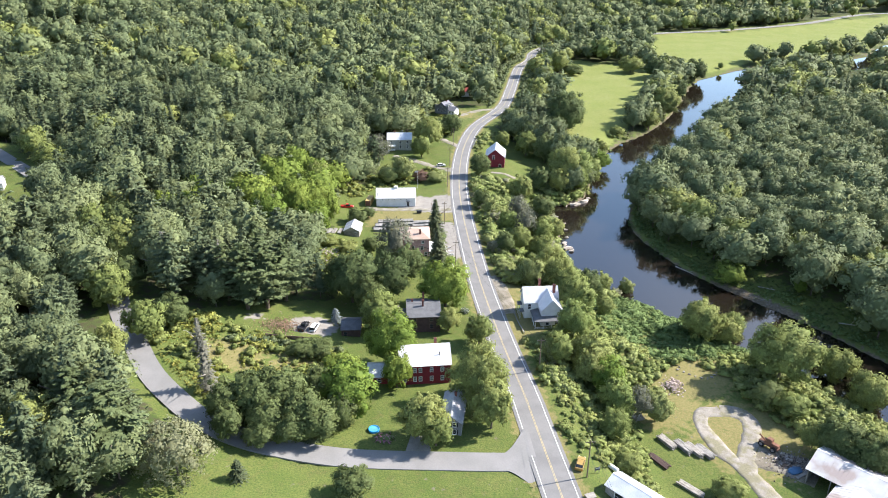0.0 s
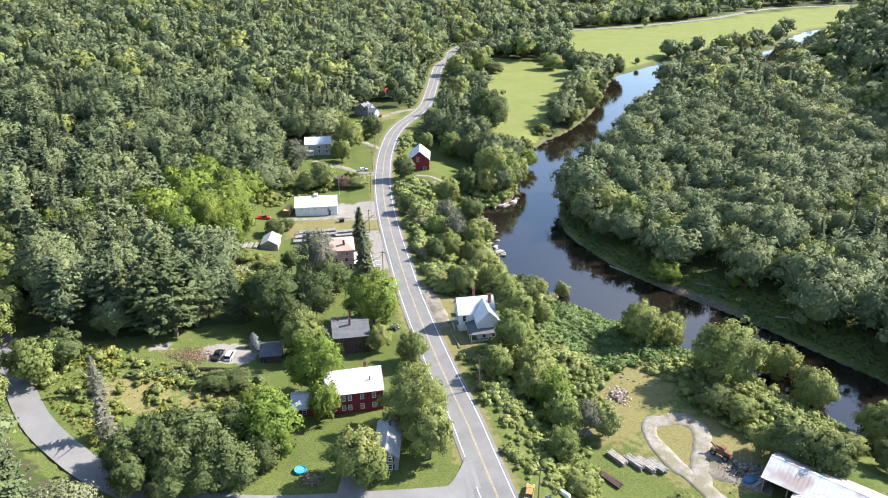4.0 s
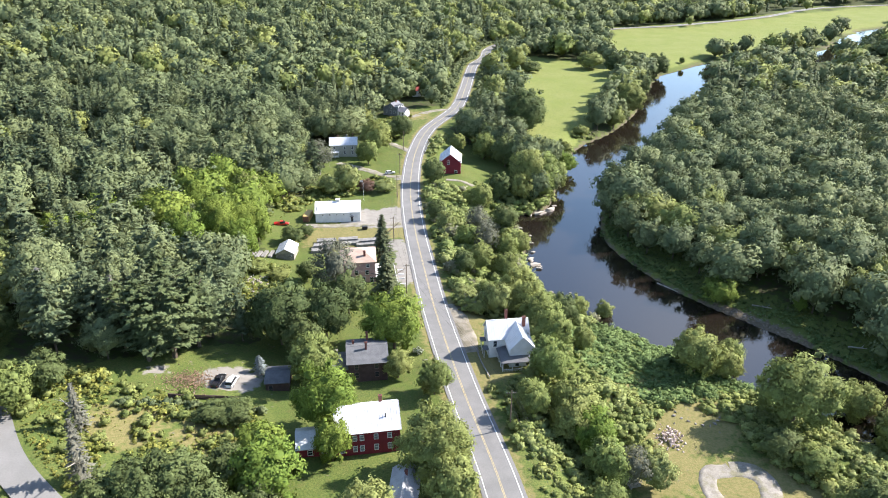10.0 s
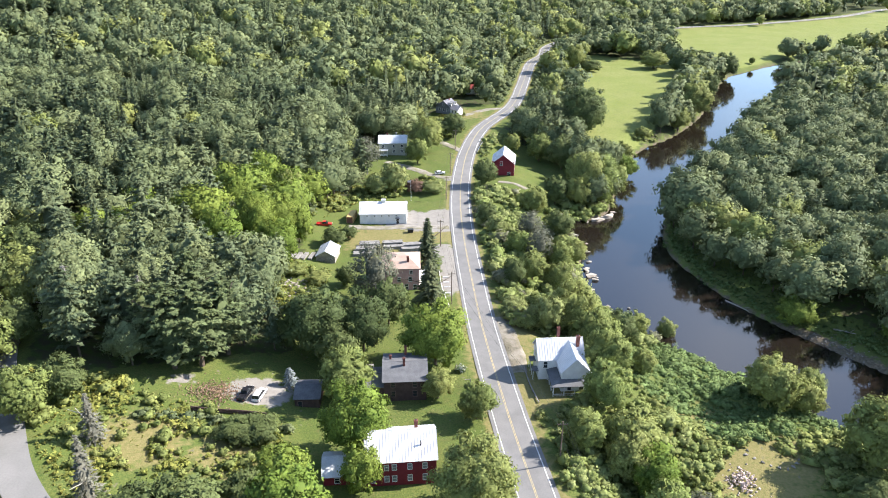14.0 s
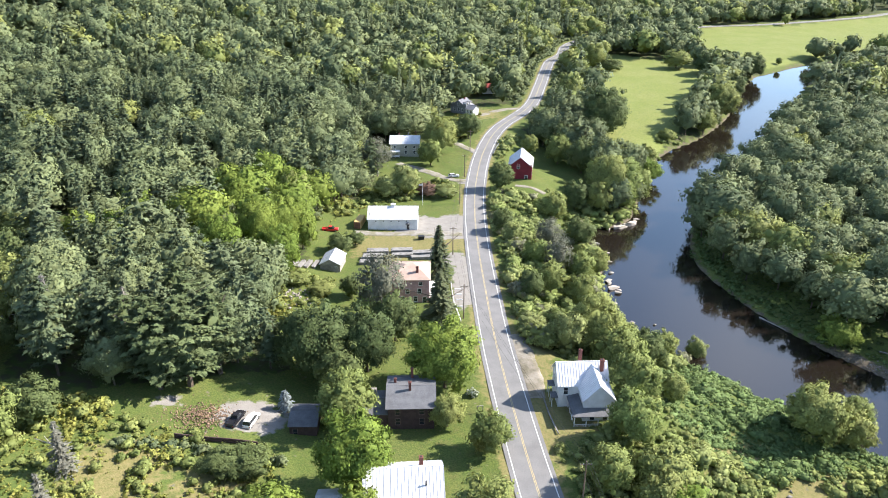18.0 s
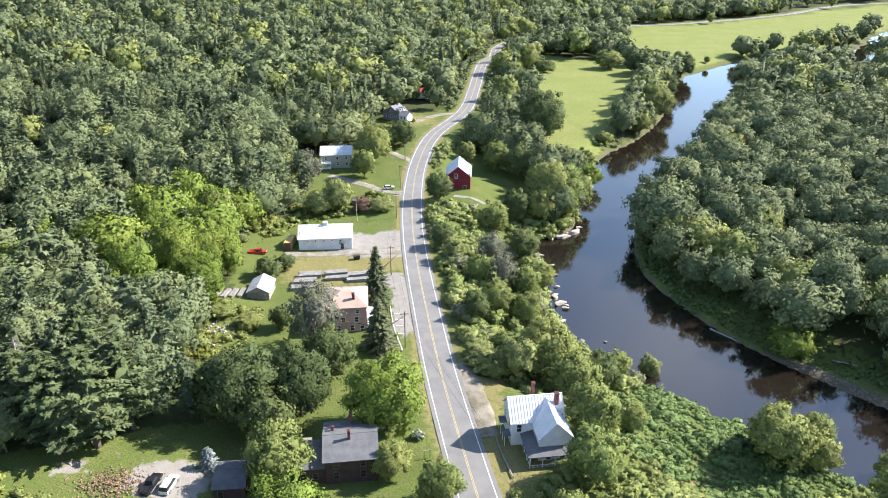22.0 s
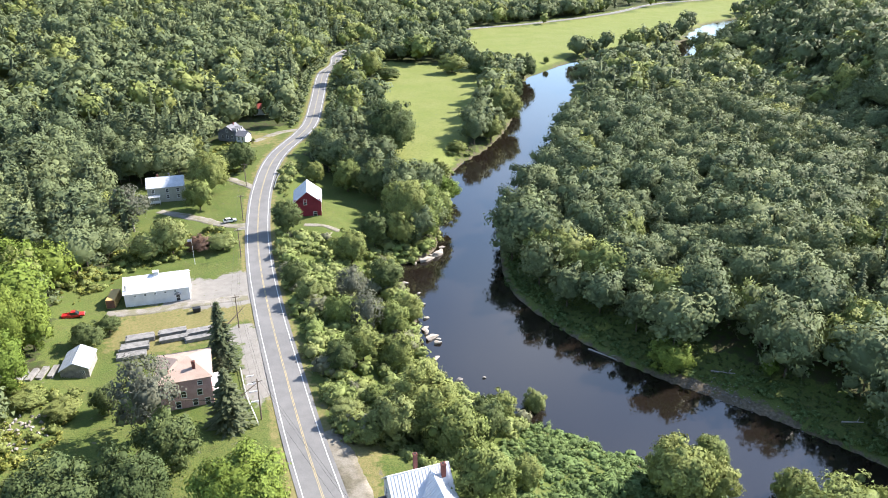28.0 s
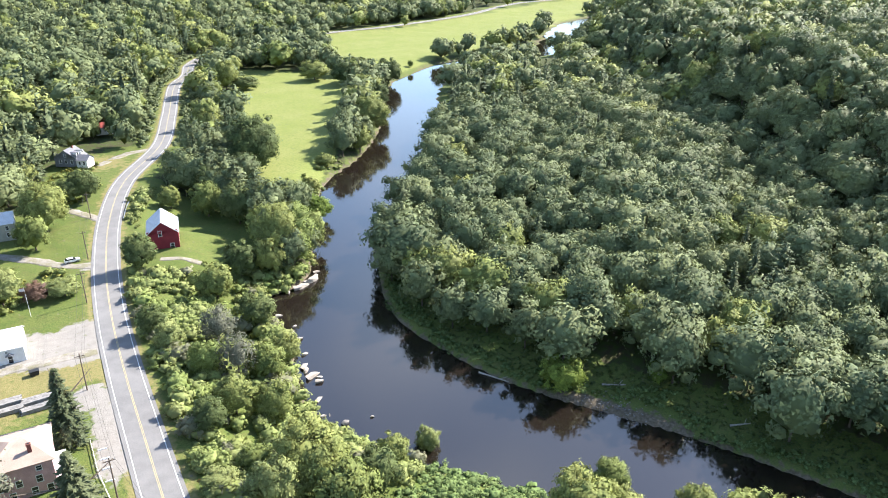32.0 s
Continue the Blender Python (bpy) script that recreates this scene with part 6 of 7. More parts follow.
def loft(profile, widths, z_taper):
    """A car body: a side profile of (x, z) swept to a rounded width."""
    bm = bmesh.new()
    rows = []
    for s, inset in ((-1, 0.0), (-0.93, 0.06), (0.93, 0.06), (1, 0.0)):
        rows.append([bm.verts.new((x + (0 if abs(s) < 1 else 0), s * widths * (1 - z_taper * max(0, z - 0.8)), z)) for x, z in profile])
    k = len(profile)
    for p, q in zip(rows, rows[1:]):
        for i in range(k):
            bm.faces.new((p[i], p[(i + 1) % k], q[(i + 1) % k], q[i]))
    bm.faces.new(rows[0][::-1])
    bm.faces.new(rows[-1])
    return bm


def vehicle(name, label, x, y, rot, paint, kind="car", group=""):
    c = thing(name, x, y, ground_z(x, y) + 0.02, rot, label, "car" if kind != "pickup" else "pickup truck", group)
    L = {"car": 4.6, "van": 4.9, "pickup": 5.6}[kind]
    h = L / 2
    body = [(-h, 0.35), (-h, 0.85), (-h + 0.1, 0.98), (h - 1.3, 0.98), (h - 0.15, 0.82), (h, 0.62), (h, 0.35)]
    part("body", loft(body, 0.9, 0.0), paint, c)
    cab = {"car": [(-h + 0.25, 0.97), (-h + 0.75, 1.42), (0.35, 1.45), (1.1, 0.97)], "van": [(-h + 0.08, 0.97), (-h + 0.3, 1.68), (0.5, 1.72), (1.45, 0.97)],
           "pickup": [(-0.7, 0.97), (-0.55, 1.72), (0.7, 1.74), (1.45, 0.97)]}[kind]
    part("glasshouse", loft(cab, 0.84, 0.18), M_GLASS, c, "dark car windows")
    part("roof_panel", box(bmesh.new(), cab[1][0] + 0.06, cab[2][0] - 0.06, -0.68, 0.68, cab[1][1] - 0.02, cab[2][1] + 0.05), paint, c)
    if kind == "pickup":
        bm = bmesh.new()
        for d in ((-h + 0.05, -0.75, -0.9, -0.8, 0.97, 1.2), (-h + 0.05, -0.75, 0.8, 0.9, 0.97, 1.2), (-h, -h + 0.1, -0.9, 0.9, 0.97, 1.2)):
            box(bm, *d)
        part("bed_side", bm, paint, c)
    for wx in (-h + 0.95, h - 0.95):
        for s in (-1, 1):
            wheel(c, wx, s * 0.82, 0.34, 0.22)
    for s in (-1, 1):
        part("headlight", box(bmesh.new(), h - 0.05, h + 0.02, s * 0.62 - 0.18, s * 0.62 + 0.18, 0.62, 0.78), M_TRIM, c)
        part("tail_light", box(bmesh.new(), -h - 0.02, -h + 0.04, s * 0.72 - 0.12, s * 0.72 + 0.12, 0.65, 0.85), M_TAIL, c)
    part("bumper", box(bmesh.new(), h - 0.08, h + 0.06, -0.86, 0.86, 0.36, 0.52), M_BLACK, c)
    return c


M_TAIL = material("red_lamp_glass", (0.4, 0.02, 0.02), 0.3)
M_CAR_WHITE = material("white_car_paint", (0.78, 0.78, 0.77), 0.3, spec=0.5)
M_CAR_BLACK = material("black_car_paint", (0.018, 0.018, 0.022), 0.25, spec=0.5)
M_CAR_RED = material("red_truck_paint", (0.50, 0.02, 0.02), 0.4, spec=0.5)
M_CAR_YELLOW = material("yellow_truck_paint", (0.36, 0.23, 0.06), 0.4, spec=0.5)
M_CAR_SILVER = material("silver_car_paint", (0.5, 0.5, 0.5), 0.35, metal=0.3, spec=0.5)
vehicle("pickup_truck", "black pickup truck parked on the gravel drive", -42.4, 189.0, 80, M_CAR_BLACK, "pickup")
vehicle("minivan", "white minivan parked on the gravel drive", -39.3, 189.3, 80, M_CAR_WHITE, "van")
vehicle("parked_car", "white car parked beside the driveway mouth", -1.6, 361.8, 12, M_CAR_WHITE, "car")
vehicle("red_truck", "old red pickup truck at the edge of the woods", -43.0, 299.0, 5, M_CAR_RED, "pickup")
vehicle("yellow_truck", "small yellow truck parked on the verge", 31.2, 129.4, 70, M_CAR_YELLOW, "car")

# ---- poles, wires and signs ----
POLES = [(33.3, 104, 10.5), (32.0, 125.5, 10.5), (26.6, 169, 10.5), (4.3, 240, 10.5), (0.2, 283, 10), (1.6, 330, 10), (3.0, 362, 10), (5.2, 400, 10)]
for x, y, hgt in POLES:
    p = thing("utility_pole", x, y, ground_z(x, y), 4, "weathered wooden utility pole with a cross arm", "pole", "utility poles")
    part("pole", tube(bmesh.new(), (0, 0, -0.5), (0.05, 0, hgt), 0.17, 8, 0.11), M_POLE, p)
    part("cross_arm", box(bmesh.new(), -1.1, 1.1, -0.06, 0.06, hgt - 0.8, hgt - 0.66), M_POLE, p)
    for q in (-1.0, -0.45, 0.45, 1.0):
        part("insulator", tube(bmesh.new(), (q, 0, hgt - 0.66), (q, 0, hgt - 0.5), 0.05, 6), M_STEEL, p)


def wire(a, b, sag):
    cu = bpy.data.curves.new("overhead_wire", "CURVE")
    cu.dimensions, cu.bevel_depth, cu.bevel_resolution = "3D", 0.022, 0
    sp = cu.splines.new("POLY")
    sp.points.add(12)
    for i in range(13):
        t = i / 12
        q = Vector(a).lerp(Vector(b), t)
        sp.points[i].co = (q.x, q.y, q.z - sag * 4 * t * (1 - t), 1)
    cu.materials.append(M_WIRE)
    tagged(new("overhead_wire", cu), "thin black overhead power cable between poles", "cable", "overhead wires")


for (x0, y0, h0), (x1, y1, h1) in zip(POLES, POLES[1:]):
    for q in (-1.0, 0.45, 1.0):
        wire((x0 + q, y0, ground_z(x0, y0) + h0 - 0.5), (x1 + q, y1, ground_z(x1, y1) + h1 - 0.5), 0.9)
p = thing("flagpole", -12.6, 327.5, ground_z(-12.6, 327.5), 0, "white flagpole on the grass beside the hall", "flagpole")
part("pole", tube(bmesh.new(), (0, 0, -0.3), (0, 0, 9.0), 0.07, 8, 0.04), M_TRIM, p)
part("flag", box(bmesh.new(), -1.3, -0.05, -0.02, 0.02, 7.9, 8.7), material("faded_flag", (0.55, 0.5, 0.52), 0.8), p)
p = thing("warning_sign", 18.6, 236.5, ground_z(18.6, 236.5), 8, "yellow diamond road sign on a steel post", "sign")
part("post", tube(bmesh.new(), (0, 0, -0.3), (0, 0, 2.6), 0.04, 6), M_STEEL, p)
sign = part("sign_plate", box(bmesh.new(), -0.38, 0.38, -0.02, 0.02, -0.38, 0.38), M_CAR_YELLOW, p)
sign.matrix_basis = pose(0, -0.05, 2.4, 0, 45, 0)
p = thing("roadside_sign", 34.6, 127.2, ground_z(34.6, 127.2), 15, "small dark board sign on two posts", "sign")
for q in (-0.5, 0.5):
    part("post", box(bmesh.new(), q - 0.05, q + 0.05, -0.05, 0.05, -0.3, 1.9), M_GREY_WOOD, p)
part("board", box(bmesh.new(), -0.7, 0.7, -0.09, -0.05, 0.9, 1.8), M_SHINGLE, p)
part("lettering_bar", box(bmesh.new(), -0.5, 0.5, -0.10, -0.09, 1.4, 1.6), M_TRIM, p)

# ---- yard things ----
p = thing("propane_tank", 39.2, 130.6, ground_z(39.2, 130.6), -50, "white propane tank on short legs", "tank")
bm = bmesh.new()
for a0, b0, r0, r1 in ((-1.4, -1.15, 0.28, 0.52), (-1.15, 1.15, 0.52, 0.52), (1.15, 1.4, 0.52, 0.28)):
    tube(bm, (a0, 0, 0.75), (b0, 0, 0.75), r0, 14, r1)
part("tank", bm, M_TRIM, p)
for q in (-0.8, 0.8):
    part("leg", box(bmesh.new(), q - 0.1, q + 0.1, -0.35, 0.35, -0.2, 0.4), M_STEEL, p)
p = thing("garden_trailer", 31.6, 119.0, ground_z(31.6, 119), 20, "small flat dark trailer on the verge", "trailer")
part("deck", box(bmesh.new(), -1.1, 1.1, -0.8, 0.8, 0.5, 0.65), M_GREY_WOOD, p)
for q in (-0.85, 0.85):
    wheel(p, 0, q, 0.3, 0.18)
p = thing("dumpster", -11.0, 295.4, ground_z(-11, 295.4), 8, "small black dumpster on the grass", "bin")
bm = bmesh.new()
prism(bm, [(-0.95, 0.1), (0.95, 0.1), (1.05, 1.2), (-1.05, 1.2)], 1.3, at=-0.65)
part("bin", bm, M_BLACK, p)
part("lid", box(bmesh.new(), -1.1, 1.1, -0.72, 0.72, 1.2, 1.28), M_BLACK, p)
p = thing("shipping_container", -33.8, 306.6, ground_z(-33.8, 306.6), 84, "rusty ochre cargo container beside the hall", "container")
bm = box(bmesh.new(), -3.6, 3.6, -1.2, 1.2, 0.1, 2.6)
for i in range(24):
    u = -3.5 + i * 0.3
    box(bm, u, u + 0.14, -1.25, -1.2, 0.2, 2.5)
    box(bm, u, u + 0.14, 1.2, 1.25, 0.2, 2.5)
part("body", bm, material("ochre_container", (0.52, 0.36, 0.14), 0.7, color2=(0.42, 0.27, 0.11), scale=0.8), p)
part("door", box(bmesh.new(), -3.68, -3.6, -1.1, 1.1, 0.2, 2.5), M_DIRT_RUST, p)
p = thing("paddling_pool", -17.0, 141.6, ground_z(-17, 141.6), 0, "round bright blue garden pool with an inflated rim", "pool")
bm = bmesh.new()
for i in range(28):
    a0, a1 = 6.2832 * i / 28, 6.2832 * (i + 1) / 28
    tube(bm, (1.25 * math.cos(a0), 1.25 * math.sin(a0), 0.5), (1.25 * math.cos(a1), 1.25 * math.sin(a1), 0.5), 0.14, 6)
tube(bm, (0, 0, -0.2), (0, 0, 0.42), 1.3, 28, 1.24)
part("liner", bm, material("blue_vinyl", (0.03, 0.30, 0.60), 0.4), p)
part("water", tube(bmesh.new(), (0, 0, 0.42), (0, 0, 0.46), 1.15, 28), material("pool_water", (0.10, 0.34, 0.50), 0.1), p)
tagged(new("flower_bed", mesh_from("flower_bed", *crown_round(srng, 0.9, 2.6, 420, 0.12, 0.0, 16)[:2], material("pink_flowers", (0.36, 0.12, 0.22), 0.8, color2=(0.08, 0.12, 0.03), scale=2.2, island=0.3, lo=0.40, hi=0.48))),
       "bed of pink garden flowers beside the drive", "flowers").matrix_basis = pose(-14.2, 138.4, ground_z(-14.2, 138.4) - 0.2)
tagged(new("driveway", mesh_from("driveway", np.array([(-9, 133.4, 0.12), (-3.0, 133.4, 0.12), (-3.6, 141.5, 0.14), (-7.6, 141.5, 0.14)]) + [0, 0, ground_z(-6, 137)], [np.array([[0, 1, 2, 3]])], M_GRAVEL)),
       "short grey gravel driveway off the side road", "driveway", kind="structure")


def stack(name, label, x, y, rot, n, layers, length, wide, thick, mat, sway=0.05, gap=1.15, cat="lumber"):
    """A pile of boards or logs, each piece a part."""
    s = thing(name, x, y, ground_z(x, y), rot, label, cat)
    me = {}
    r = random.Random(int(x * 7 + y))
    for k in range(3):
        bm = box(bmesh.new(), -length / 2 * (0.9 + 0.05 * k), length / 2, -wide / 2, wide / 2, 0, thick)
        q = bpy.data.meshes.new("board")
        bm.to_mesh(q)
        bm.free()
        q.materials.append(mat)
        me[k] = q
    for j in range(layers):
        for i in range(n):
            shared("board", me[r.randrange(3)], s, pose(r.uniform(-1, 1) * sway * length, (i - (n - 1) / 2) * wide * gap + r.uniform(-0.03, 0.03), 0.1 + j * (thick + 0.04), 0, 0, r.uniform(-1, 1) * sway * 40))
    return s


M_PALE_BOARD = material("silvered_lumber", (0.30, 0.285, 0.265), 0.85, color2=(0.20, 0.19, 0.175), scale=0.8, fine=0.15, fine_scale=4, island=0.1)
for i, (x, y, rot, n, la) in enumerate(((57.5, 148.2, 118, 5, 3), (61.2, 146.4, 118, 5, 3), (63.6, 145.2, 118, 5, 3), (66.0, 144.6, 118, 5, 3))):
    stack("lumber_stack", "stack of long grey-white sawn logs on grass", x, y, rot, n + 2, la + 1, 5.4, 0.24, 0.2, M_PALE_BOARD if i % 2 else M_GREY_WOOD, 0.07)
stack("lumber_stack", "dark heap of old boards in the yard", 53.6, 141.6, 122, 4, 2, 6.0, 0.4, 0.25, M_DARK_WOOD, 0.08)
stack("lumber_stack", "small pile of grey boards in the yard", 52.2, 158.5, 10, 6, 3, 3.2, 0.35, 0.2, M_GREY_WOOD, 0.06)
stack("lumber_stack", "grey boards lying by the track", 58.4, 131.5, 130, 4, 2, 6.5, 0.4, 0.25, M_GREY_WOOD, 0.05)
for x, y, rot, n, la in ((-24.5, 282.5, 4, 6, 4), (-25.5, 278.2, 3, 6, 4), (-25.8, 274.6, 3, 5, 3), (-16.6, 283.6, 6, 5, 4), (-9.6, 282.6, 8, 5, 4), (-16.2, 280.4, 6, 4, 3), (-10.0, 279.4, 8, 4, 3)):
    stack("lumber_stack", "covered stack of pale lumber behind the pink house", x, y, rot, n, la, 7.0, 0.42, 0.28, M_PALE_BOARD, 0.02)
for x, y, rot in ((-42.4, 270.0, 82), (-44.6, 269.6, 80), (-46.6, 268.8, 78), (-48.6, 267.8, 76)):
    stack("lumber_stack", "low stack of grey boards beside the shed", x, y, rot, 3, 3, 5.0, 0.38, 0.22, M_PALE_BOARD, 0.02)


def rock_mesh(seed, mat, flat=0.6):
    r = np.random.default_rng(seed)
    v = ICO2[0] * (1 + 0.15 * np.sin(ICO2[0] @ r.normal(0, 2.4, (3, 3)) + r.uniform(0, 6, 3)).sum(1, keepdims=True) / 1.7)
    for _ in range(12):
        n = r.normal(0, 1, 3)
        n /= np.linalg.norm(n)
        v = v - n * np.maximum(0, v @ n - r.uniform(0.38, 0.62))[:, None]
    v = v * [1, r.uniform(0.6, 0.9), flat]
    return mesh_from("rock", v, [ICO2[1]], mat)


ROCKS = [rock_mesh(i, M_PALE_ROCK if i % 2 else M_ROCK, 0.45 + 0.1 * (i % 3)) for i in range(6)]


def rock(x, y, size, rot=0, k=0, label="pale weathered granite boulder at the water's edge", z=None, flat=1.0, group="shore rocks"):
    ob = new("boulder", ROCKS[k % 6])
    ob.matrix_basis = pose(x, y, (max(ground_z(x, y), -0.15) if z is None else z) + size * 0.12, 0, 0, rot) @ Matrix.Diagonal((size, size * 0.8, size * flat, 1))
    return tagged(ob, label, "rock", group)


for x, y, s, r0, k in ((67.6, 336.0, 2.9, 40, 1), (64.0, 333.6, 2.3, 30, 3), (61.6, 332.2, 1.9, 20, 5), (69.8, 339.0, 1.6, 50, 1), (71.6, 342.4, 1.2, 10, 3), (58.6, 331.2, 1.3, 80, 1), (65.6, 335.6, 1.4, 60, 5),
                       (51.8, 281.5, 2.0, 30, 3), (50.6, 284.2, 1.7, 70, 1), (52.2, 277.8, 1.3, 10, 5), (51.0, 286.8, 1.5, 50, 3), (53.0, 280.0, 1.0, 0, 1), (52.6, 292.5, 1.2, 25, 1), (52.8, 305.6, 1.4, 65, 3),
                       (53.6, 301.2, 1.1, 15, 5), (54.4, 309.0, 0.9, 35, 1), (50.2, 270.6, 1.2, 45, 3), (51.5, 317.0, 1.2, 5, 5)):
    rock(x + 1.2, y - 1.0, s * 1.45, r0, k)
rock(54.0, 257.4, 1.7, 20, 0, "dark rounded boulder standing in the river", 0.1, 1.3)
rock(60.9, 256.9, 0.8, 0, 1, "small pale stone showing above the river", 0.1)
rock(64.7, 241.8, 0.8, 30, 0, "small dark stone showing above the river", 0.1)
rock(51.8, 262.0, 0.7, 60, 2, "half-sunk grey stone in the shallows", 0.05)
rock(50.4, 262.4, 1.0, 0, 3, "flat pale rock in the shallows", 0.05)
qrng = np.random.default_rng(41)
for x, y, s in ((70.2, 181.8, 0.9), (71.6, 180.4, 0.7), (72.8, 179.2, 0.8), (74.4, 178.2, 0.6), (76.0, 177.6, 0.8), (77.6, 177.3, 0.7), (79.2, 178.0, 0.9), (80.4, 179.2, 0.8), (81.2, 180.4, 0.6), (71.0, 183.2, 0.7)):
    rock(x, y, s, qrng.uniform(0, 180), 2 * int(qrng.integers(0, 3)), "grey boulder in a rough row along the clearing", group="clearing rocks")


def rubble(name, label, x, y, rx, ry, hgt, n, size, mat, cat="rubble", seed=1):
    r = np.random.default_rng(seed)
    vs, fs, off = [], [], 0
    for _ in range(n):
        q = r.normal(0, 0.42, 2)
        px, py = x + q[0] * rx, y + q[1] * ry
        pz = ground_z(px, py) + hgt * max(0, 1 - np.hypot(*q)) * r.uniform(0.3, 1)
        v = ICO1[0] * r.uniform(0.4, 1.2, (len(ICO1[0]), 1)) * size * r.uniform(0.5, 1.2, 3)
        vs.append(v + [px, py, pz])
        fs.append(ICO1[1] + off)
        off += len(v)
    return tagged(new(name, mesh_from(name, np.vstack(vs), [np.vstack(fs)], mat)), label, cat, kind="stuff")


M_PINK_STONE = material("pinkish_broken_stone", (0.52, 0.42, 0.37), 0.9, color2=(0.38, 0.31, 0.28), scale=1.0, island=0.25)
M_BROWN_BRUSH = material("dead_brown_brush", (0.26, 0.17, 0.11), 0.9, color2=(0.17, 0.12, 0.08), scale=1.0, island=0.35)
rubble("stone_heap", "heap of pinkish broken stone in the clearing", 66.4, 173.4, 3.6, 4.4, 1.6, 170, 0.35, M_PINK_STONE, seed=2)
rubble("brush_heap", "spread of dead brown brush beside the lawn", -49.5, 188.5, 7.5, 6.0, 0.7, 700, 0.22, M_BROWN_BRUSH, "brush", 3)
rubble("scrap_heap", "heap of dark scrap and debris in the yard", 86.0, 140.5, 7, 6, 0.5, 560, 0.28, material("brown_scrap", (0.17, 0.125, 0.10), 0.85, color2=(0.07, 0.06, 0.055), scale=0.9, island=0.6, color3=(0.30, 0.27, 0.25), scale3=0.8), "scrap", 4)
rubble("far_bank_stones", "stony shallows along the far river bank", 112, 231, 10, 11, 0.1, 420, 0.24, M_ROCK, "stones", 5)
rubble("garden_stones", "pale stones and boards scattered in a garden plot", -44, 247, 7, 9, 0.4, 60, 0.55, M_PALE_ROCK, "stones", 6)
p = thing("rusty_skidder", 83.0, 146.6, ground_z(83, 146.6), -55, "rusty orange derelict log skidder", "machine")
part("chassis", box(bmesh.new(), -2.6, 2.6, -0.7, 0.7, 0.7, 1.3, 0.08), M_DIRT_RUST, p)
part("engine_hood", box(bmesh.new(), 0.7, 2.5, -0.6, 0.6, 1.3, 2.1, 0.1), M_DIRT_RUST, p)
part("cab_frame", box(bmesh.new(), -0.7, 0.7, -0.65, 0.65, 1.3, 2.9, 0.08), M_DIRT_RUST, p)
part("boom", tube(bmesh.new(), (-0.9, 0, 1.4), (-3.0, 0, 2.5), 0.2, 8), M_DIRT_RUST, p)
for wx in (-1.6, 1.6):
    for s in (-1, 1):
        wheel(p, wx, s * 1.0, 0.75, 0.5)
tarp = thing("blue_tarp", 86.0, 138.2, ground_z(86, 138.2), 30, "crumpled blue tarpaulin over scrap", "tarpaulin")
tv = ICO2[0] * [2.2, 1.5, 0.7] * (1 + 0.15 * np.sin(ICO2[0] @ np.array([[5, 2, 1], [1, 6, 2], [2, 1, 4.0]])).sum(1, keepdims=True) / 2)
shared("sheet", mesh_from("sheet", tv, [ICO2[1]], material("blue_tarpaulin", (0.05, 0.13, 0.24), 0.5)), tarp)
box_part("sheet_edge", (-2.0, 2.0, -2.4, -1.6, 0.02, 0.3), M_PALE_BOARD, tarp)

# drifted logs on the far bank
for x, y, ln, rot in ((96.0, 258.5, 9.0, -58), (121.0, 240.0, 6.0, -30), (138.0, 214.0, 5.0, -20)):
    p = thing("drift_log", x, y, max(0.05, ground_z(x, y)), rot, "bleached driftwood log lying at the far bank", "log", "drift logs")
    part("log", tube(bmesh.new(), (-ln / 2, 0, 0.15), (ln / 2, 0, 0.35), 0.26, 8, 0.12), M_DEAD_BARK, p)
    part("branch", tube(bmesh.new(), (ln * 0.2, 0, 0.3), (ln * 0.4, 1.2, 1.0), 0.09, 6, 0.03), M_DEAD_BARK, p)


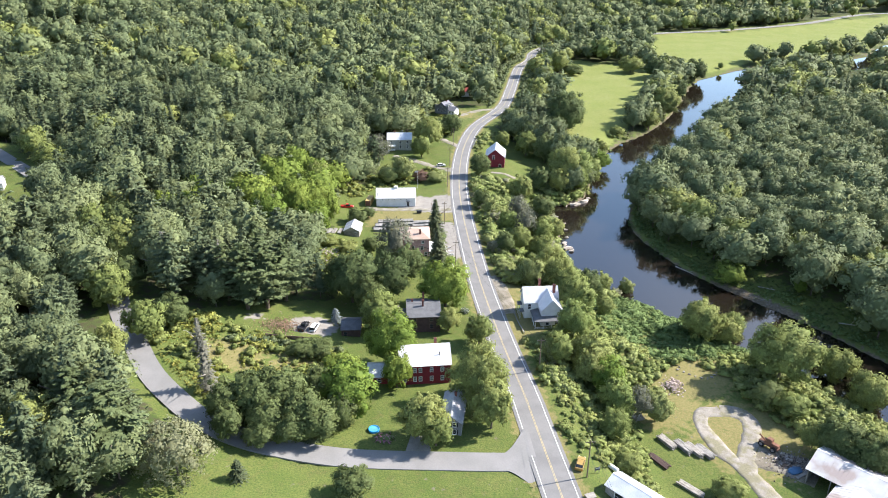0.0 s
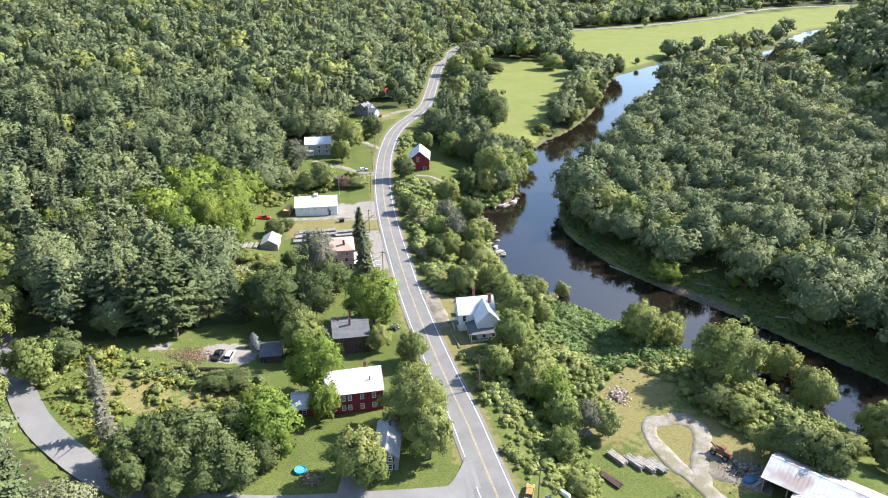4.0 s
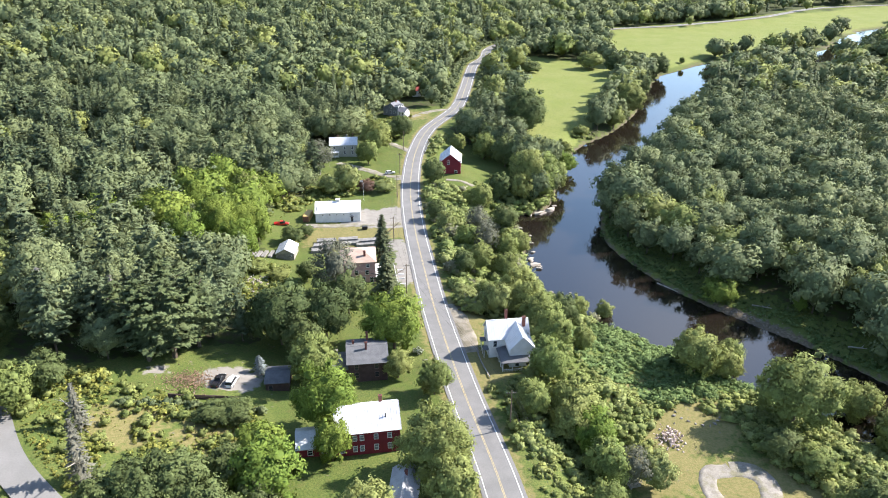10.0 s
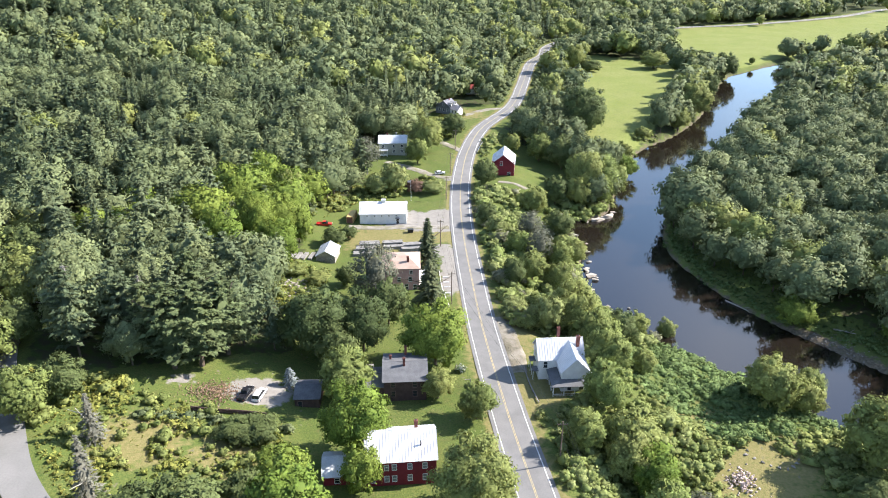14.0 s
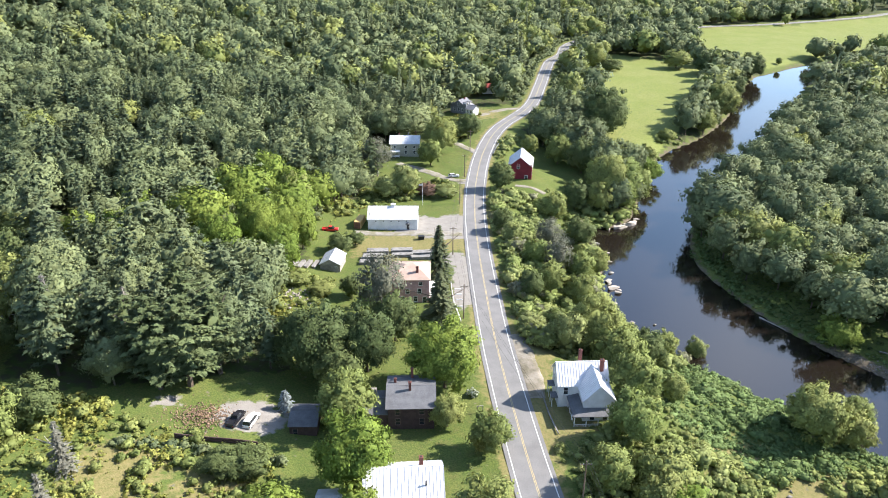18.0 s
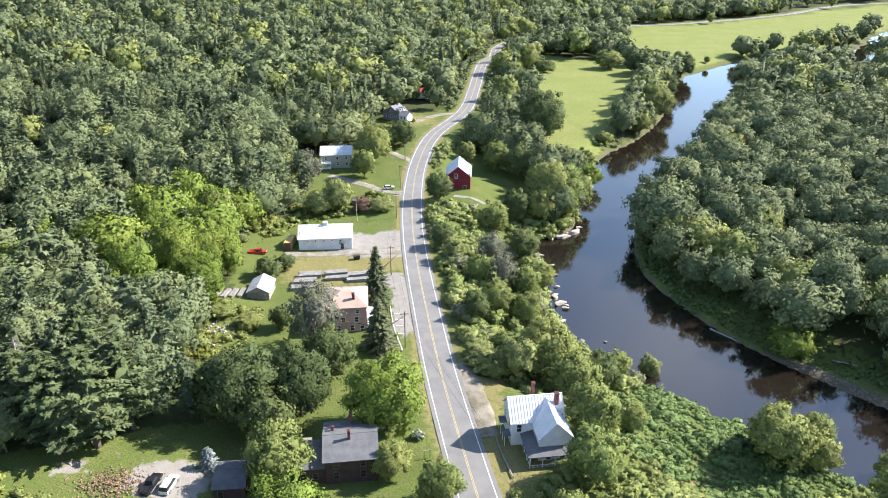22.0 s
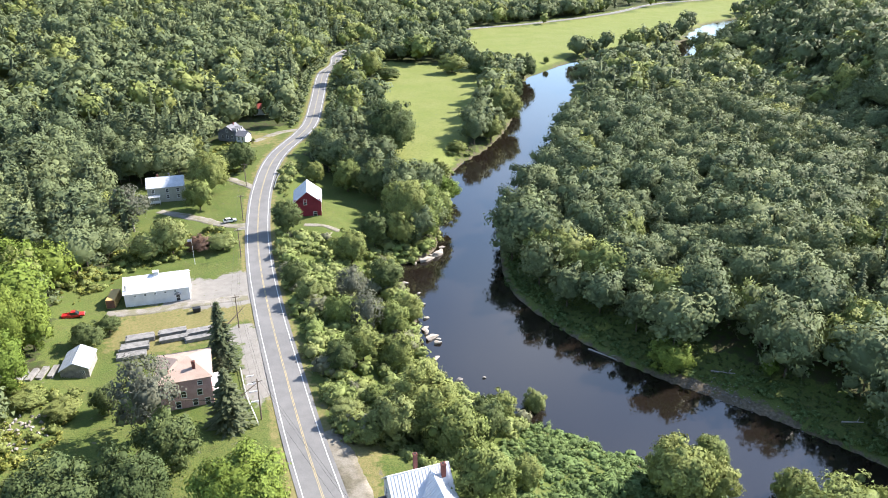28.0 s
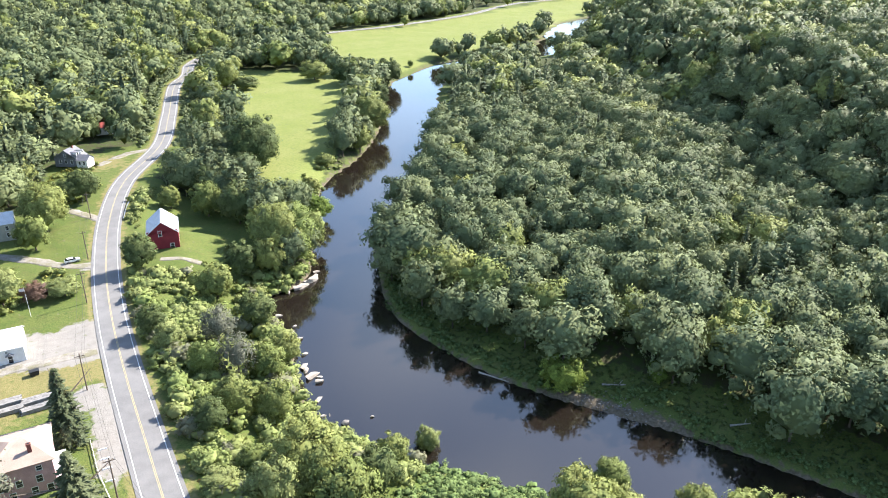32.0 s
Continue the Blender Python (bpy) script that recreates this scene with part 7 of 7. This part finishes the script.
def fence(label, pts, height, boards, mat, solid=False):
    f = thing("fence", 0, 0, 0, 0, label, "fence")
    line = smooth_line(pts, 2.2)
    for q in line:
        z = ground_z(q[0], q[1])
        part("post", box(bmesh.new(), q[0] - 0.06, q[0] + 0.06, q[1] - 0.06, q[1] + 0.06, z - 0.4, z + height), mat, f)
    for a0, b0 in zip(line, line[1:]):
        za, zb = ground_z(a0[0], a0[1]), ground_z(b0[0], b0[1])
        for k in range(boards):
            hz = height * (k + 0.6) / boards
            part("rail", tube(bmesh.new(), (a0[0], a0[1], za + hz), (b0[0], b0[1], zb + hz), 0.07 if not solid else 0.16, 4), mat, f)
    return f


fence("low dark board fence across the garden", [(-52, 181), (-44, 181.6), (-36, 182)], 1.2, 3, M_DARK_WOOD, True)
fence("low pale guard rail along the house frontage", [(22.6, 205), (23.2, 198), (24.6, 190)], 0.6, 1, M_PALE_BOARD, True)
fence("thin rail fence along the lawn of the pink house", [(0.2, 262), (1.4, 250), (3.6, 238)], 0.9, 2, M_TRIM)
fence("steel guard rail on the outside of the bend", [(16.0, 394), (18.4, 408), (22.6, 422)], 0.75, 1, M_STEEL, True)


# ---- small things by the pink house and the verges ----
for x, y in ((2.3, 258.2), (2.6, 254.7), (2.9, 251.4), (3.2, 247.2)):
    p = thing("parking_block", x, y, ground_z(x, y), 94, "white concrete parking block on gravel", "kerb block", "parking blocks")
    bm = bmesh.new()
    prism(bm, [(-0.16, 0.0), (0.16, 0.0), (0.1, 0.24), (-0.1, 0.24)], 1.8, at=-0.9)
    part("block", bm, M_TRIM, p)
tagged(new("flowering_bush", mesh_from("flowering_bush", *crown_round(srng, 2.2, 1.5, 420, 0.15, 0.0, 14)[:2], material("white_blossom_bush", (0.45, 0.46, 0.38), 0.8, color2=(0.11, 0.15, 0.05), scale=2.0, island=0.3, lo=0.45, hi=0.55), True)),
       "rounded green bush covered with white flowers", "shrub").matrix_basis = pose(6.8, 203.4, ground_z(6.8, 203.4) - 0.1)
p = thing("wooden_frame", 8.4, 196.9, ground_z(8.4, 196.9), 10, "small weathered wooden frame standing on grass", "frame")
for q in (-0.6, 0.6):
    part("post", box(bmesh.new(), q - 0.06, q + 0.06, -0.06, 0.06, -0.3, 1.8), M_GREY_WOOD, p)
part("crossbar", box(bmesh.new(), -0.75, 0.75, -0.07, 0.07, 1.8, 1.94), M_GREY_WOOD, p)
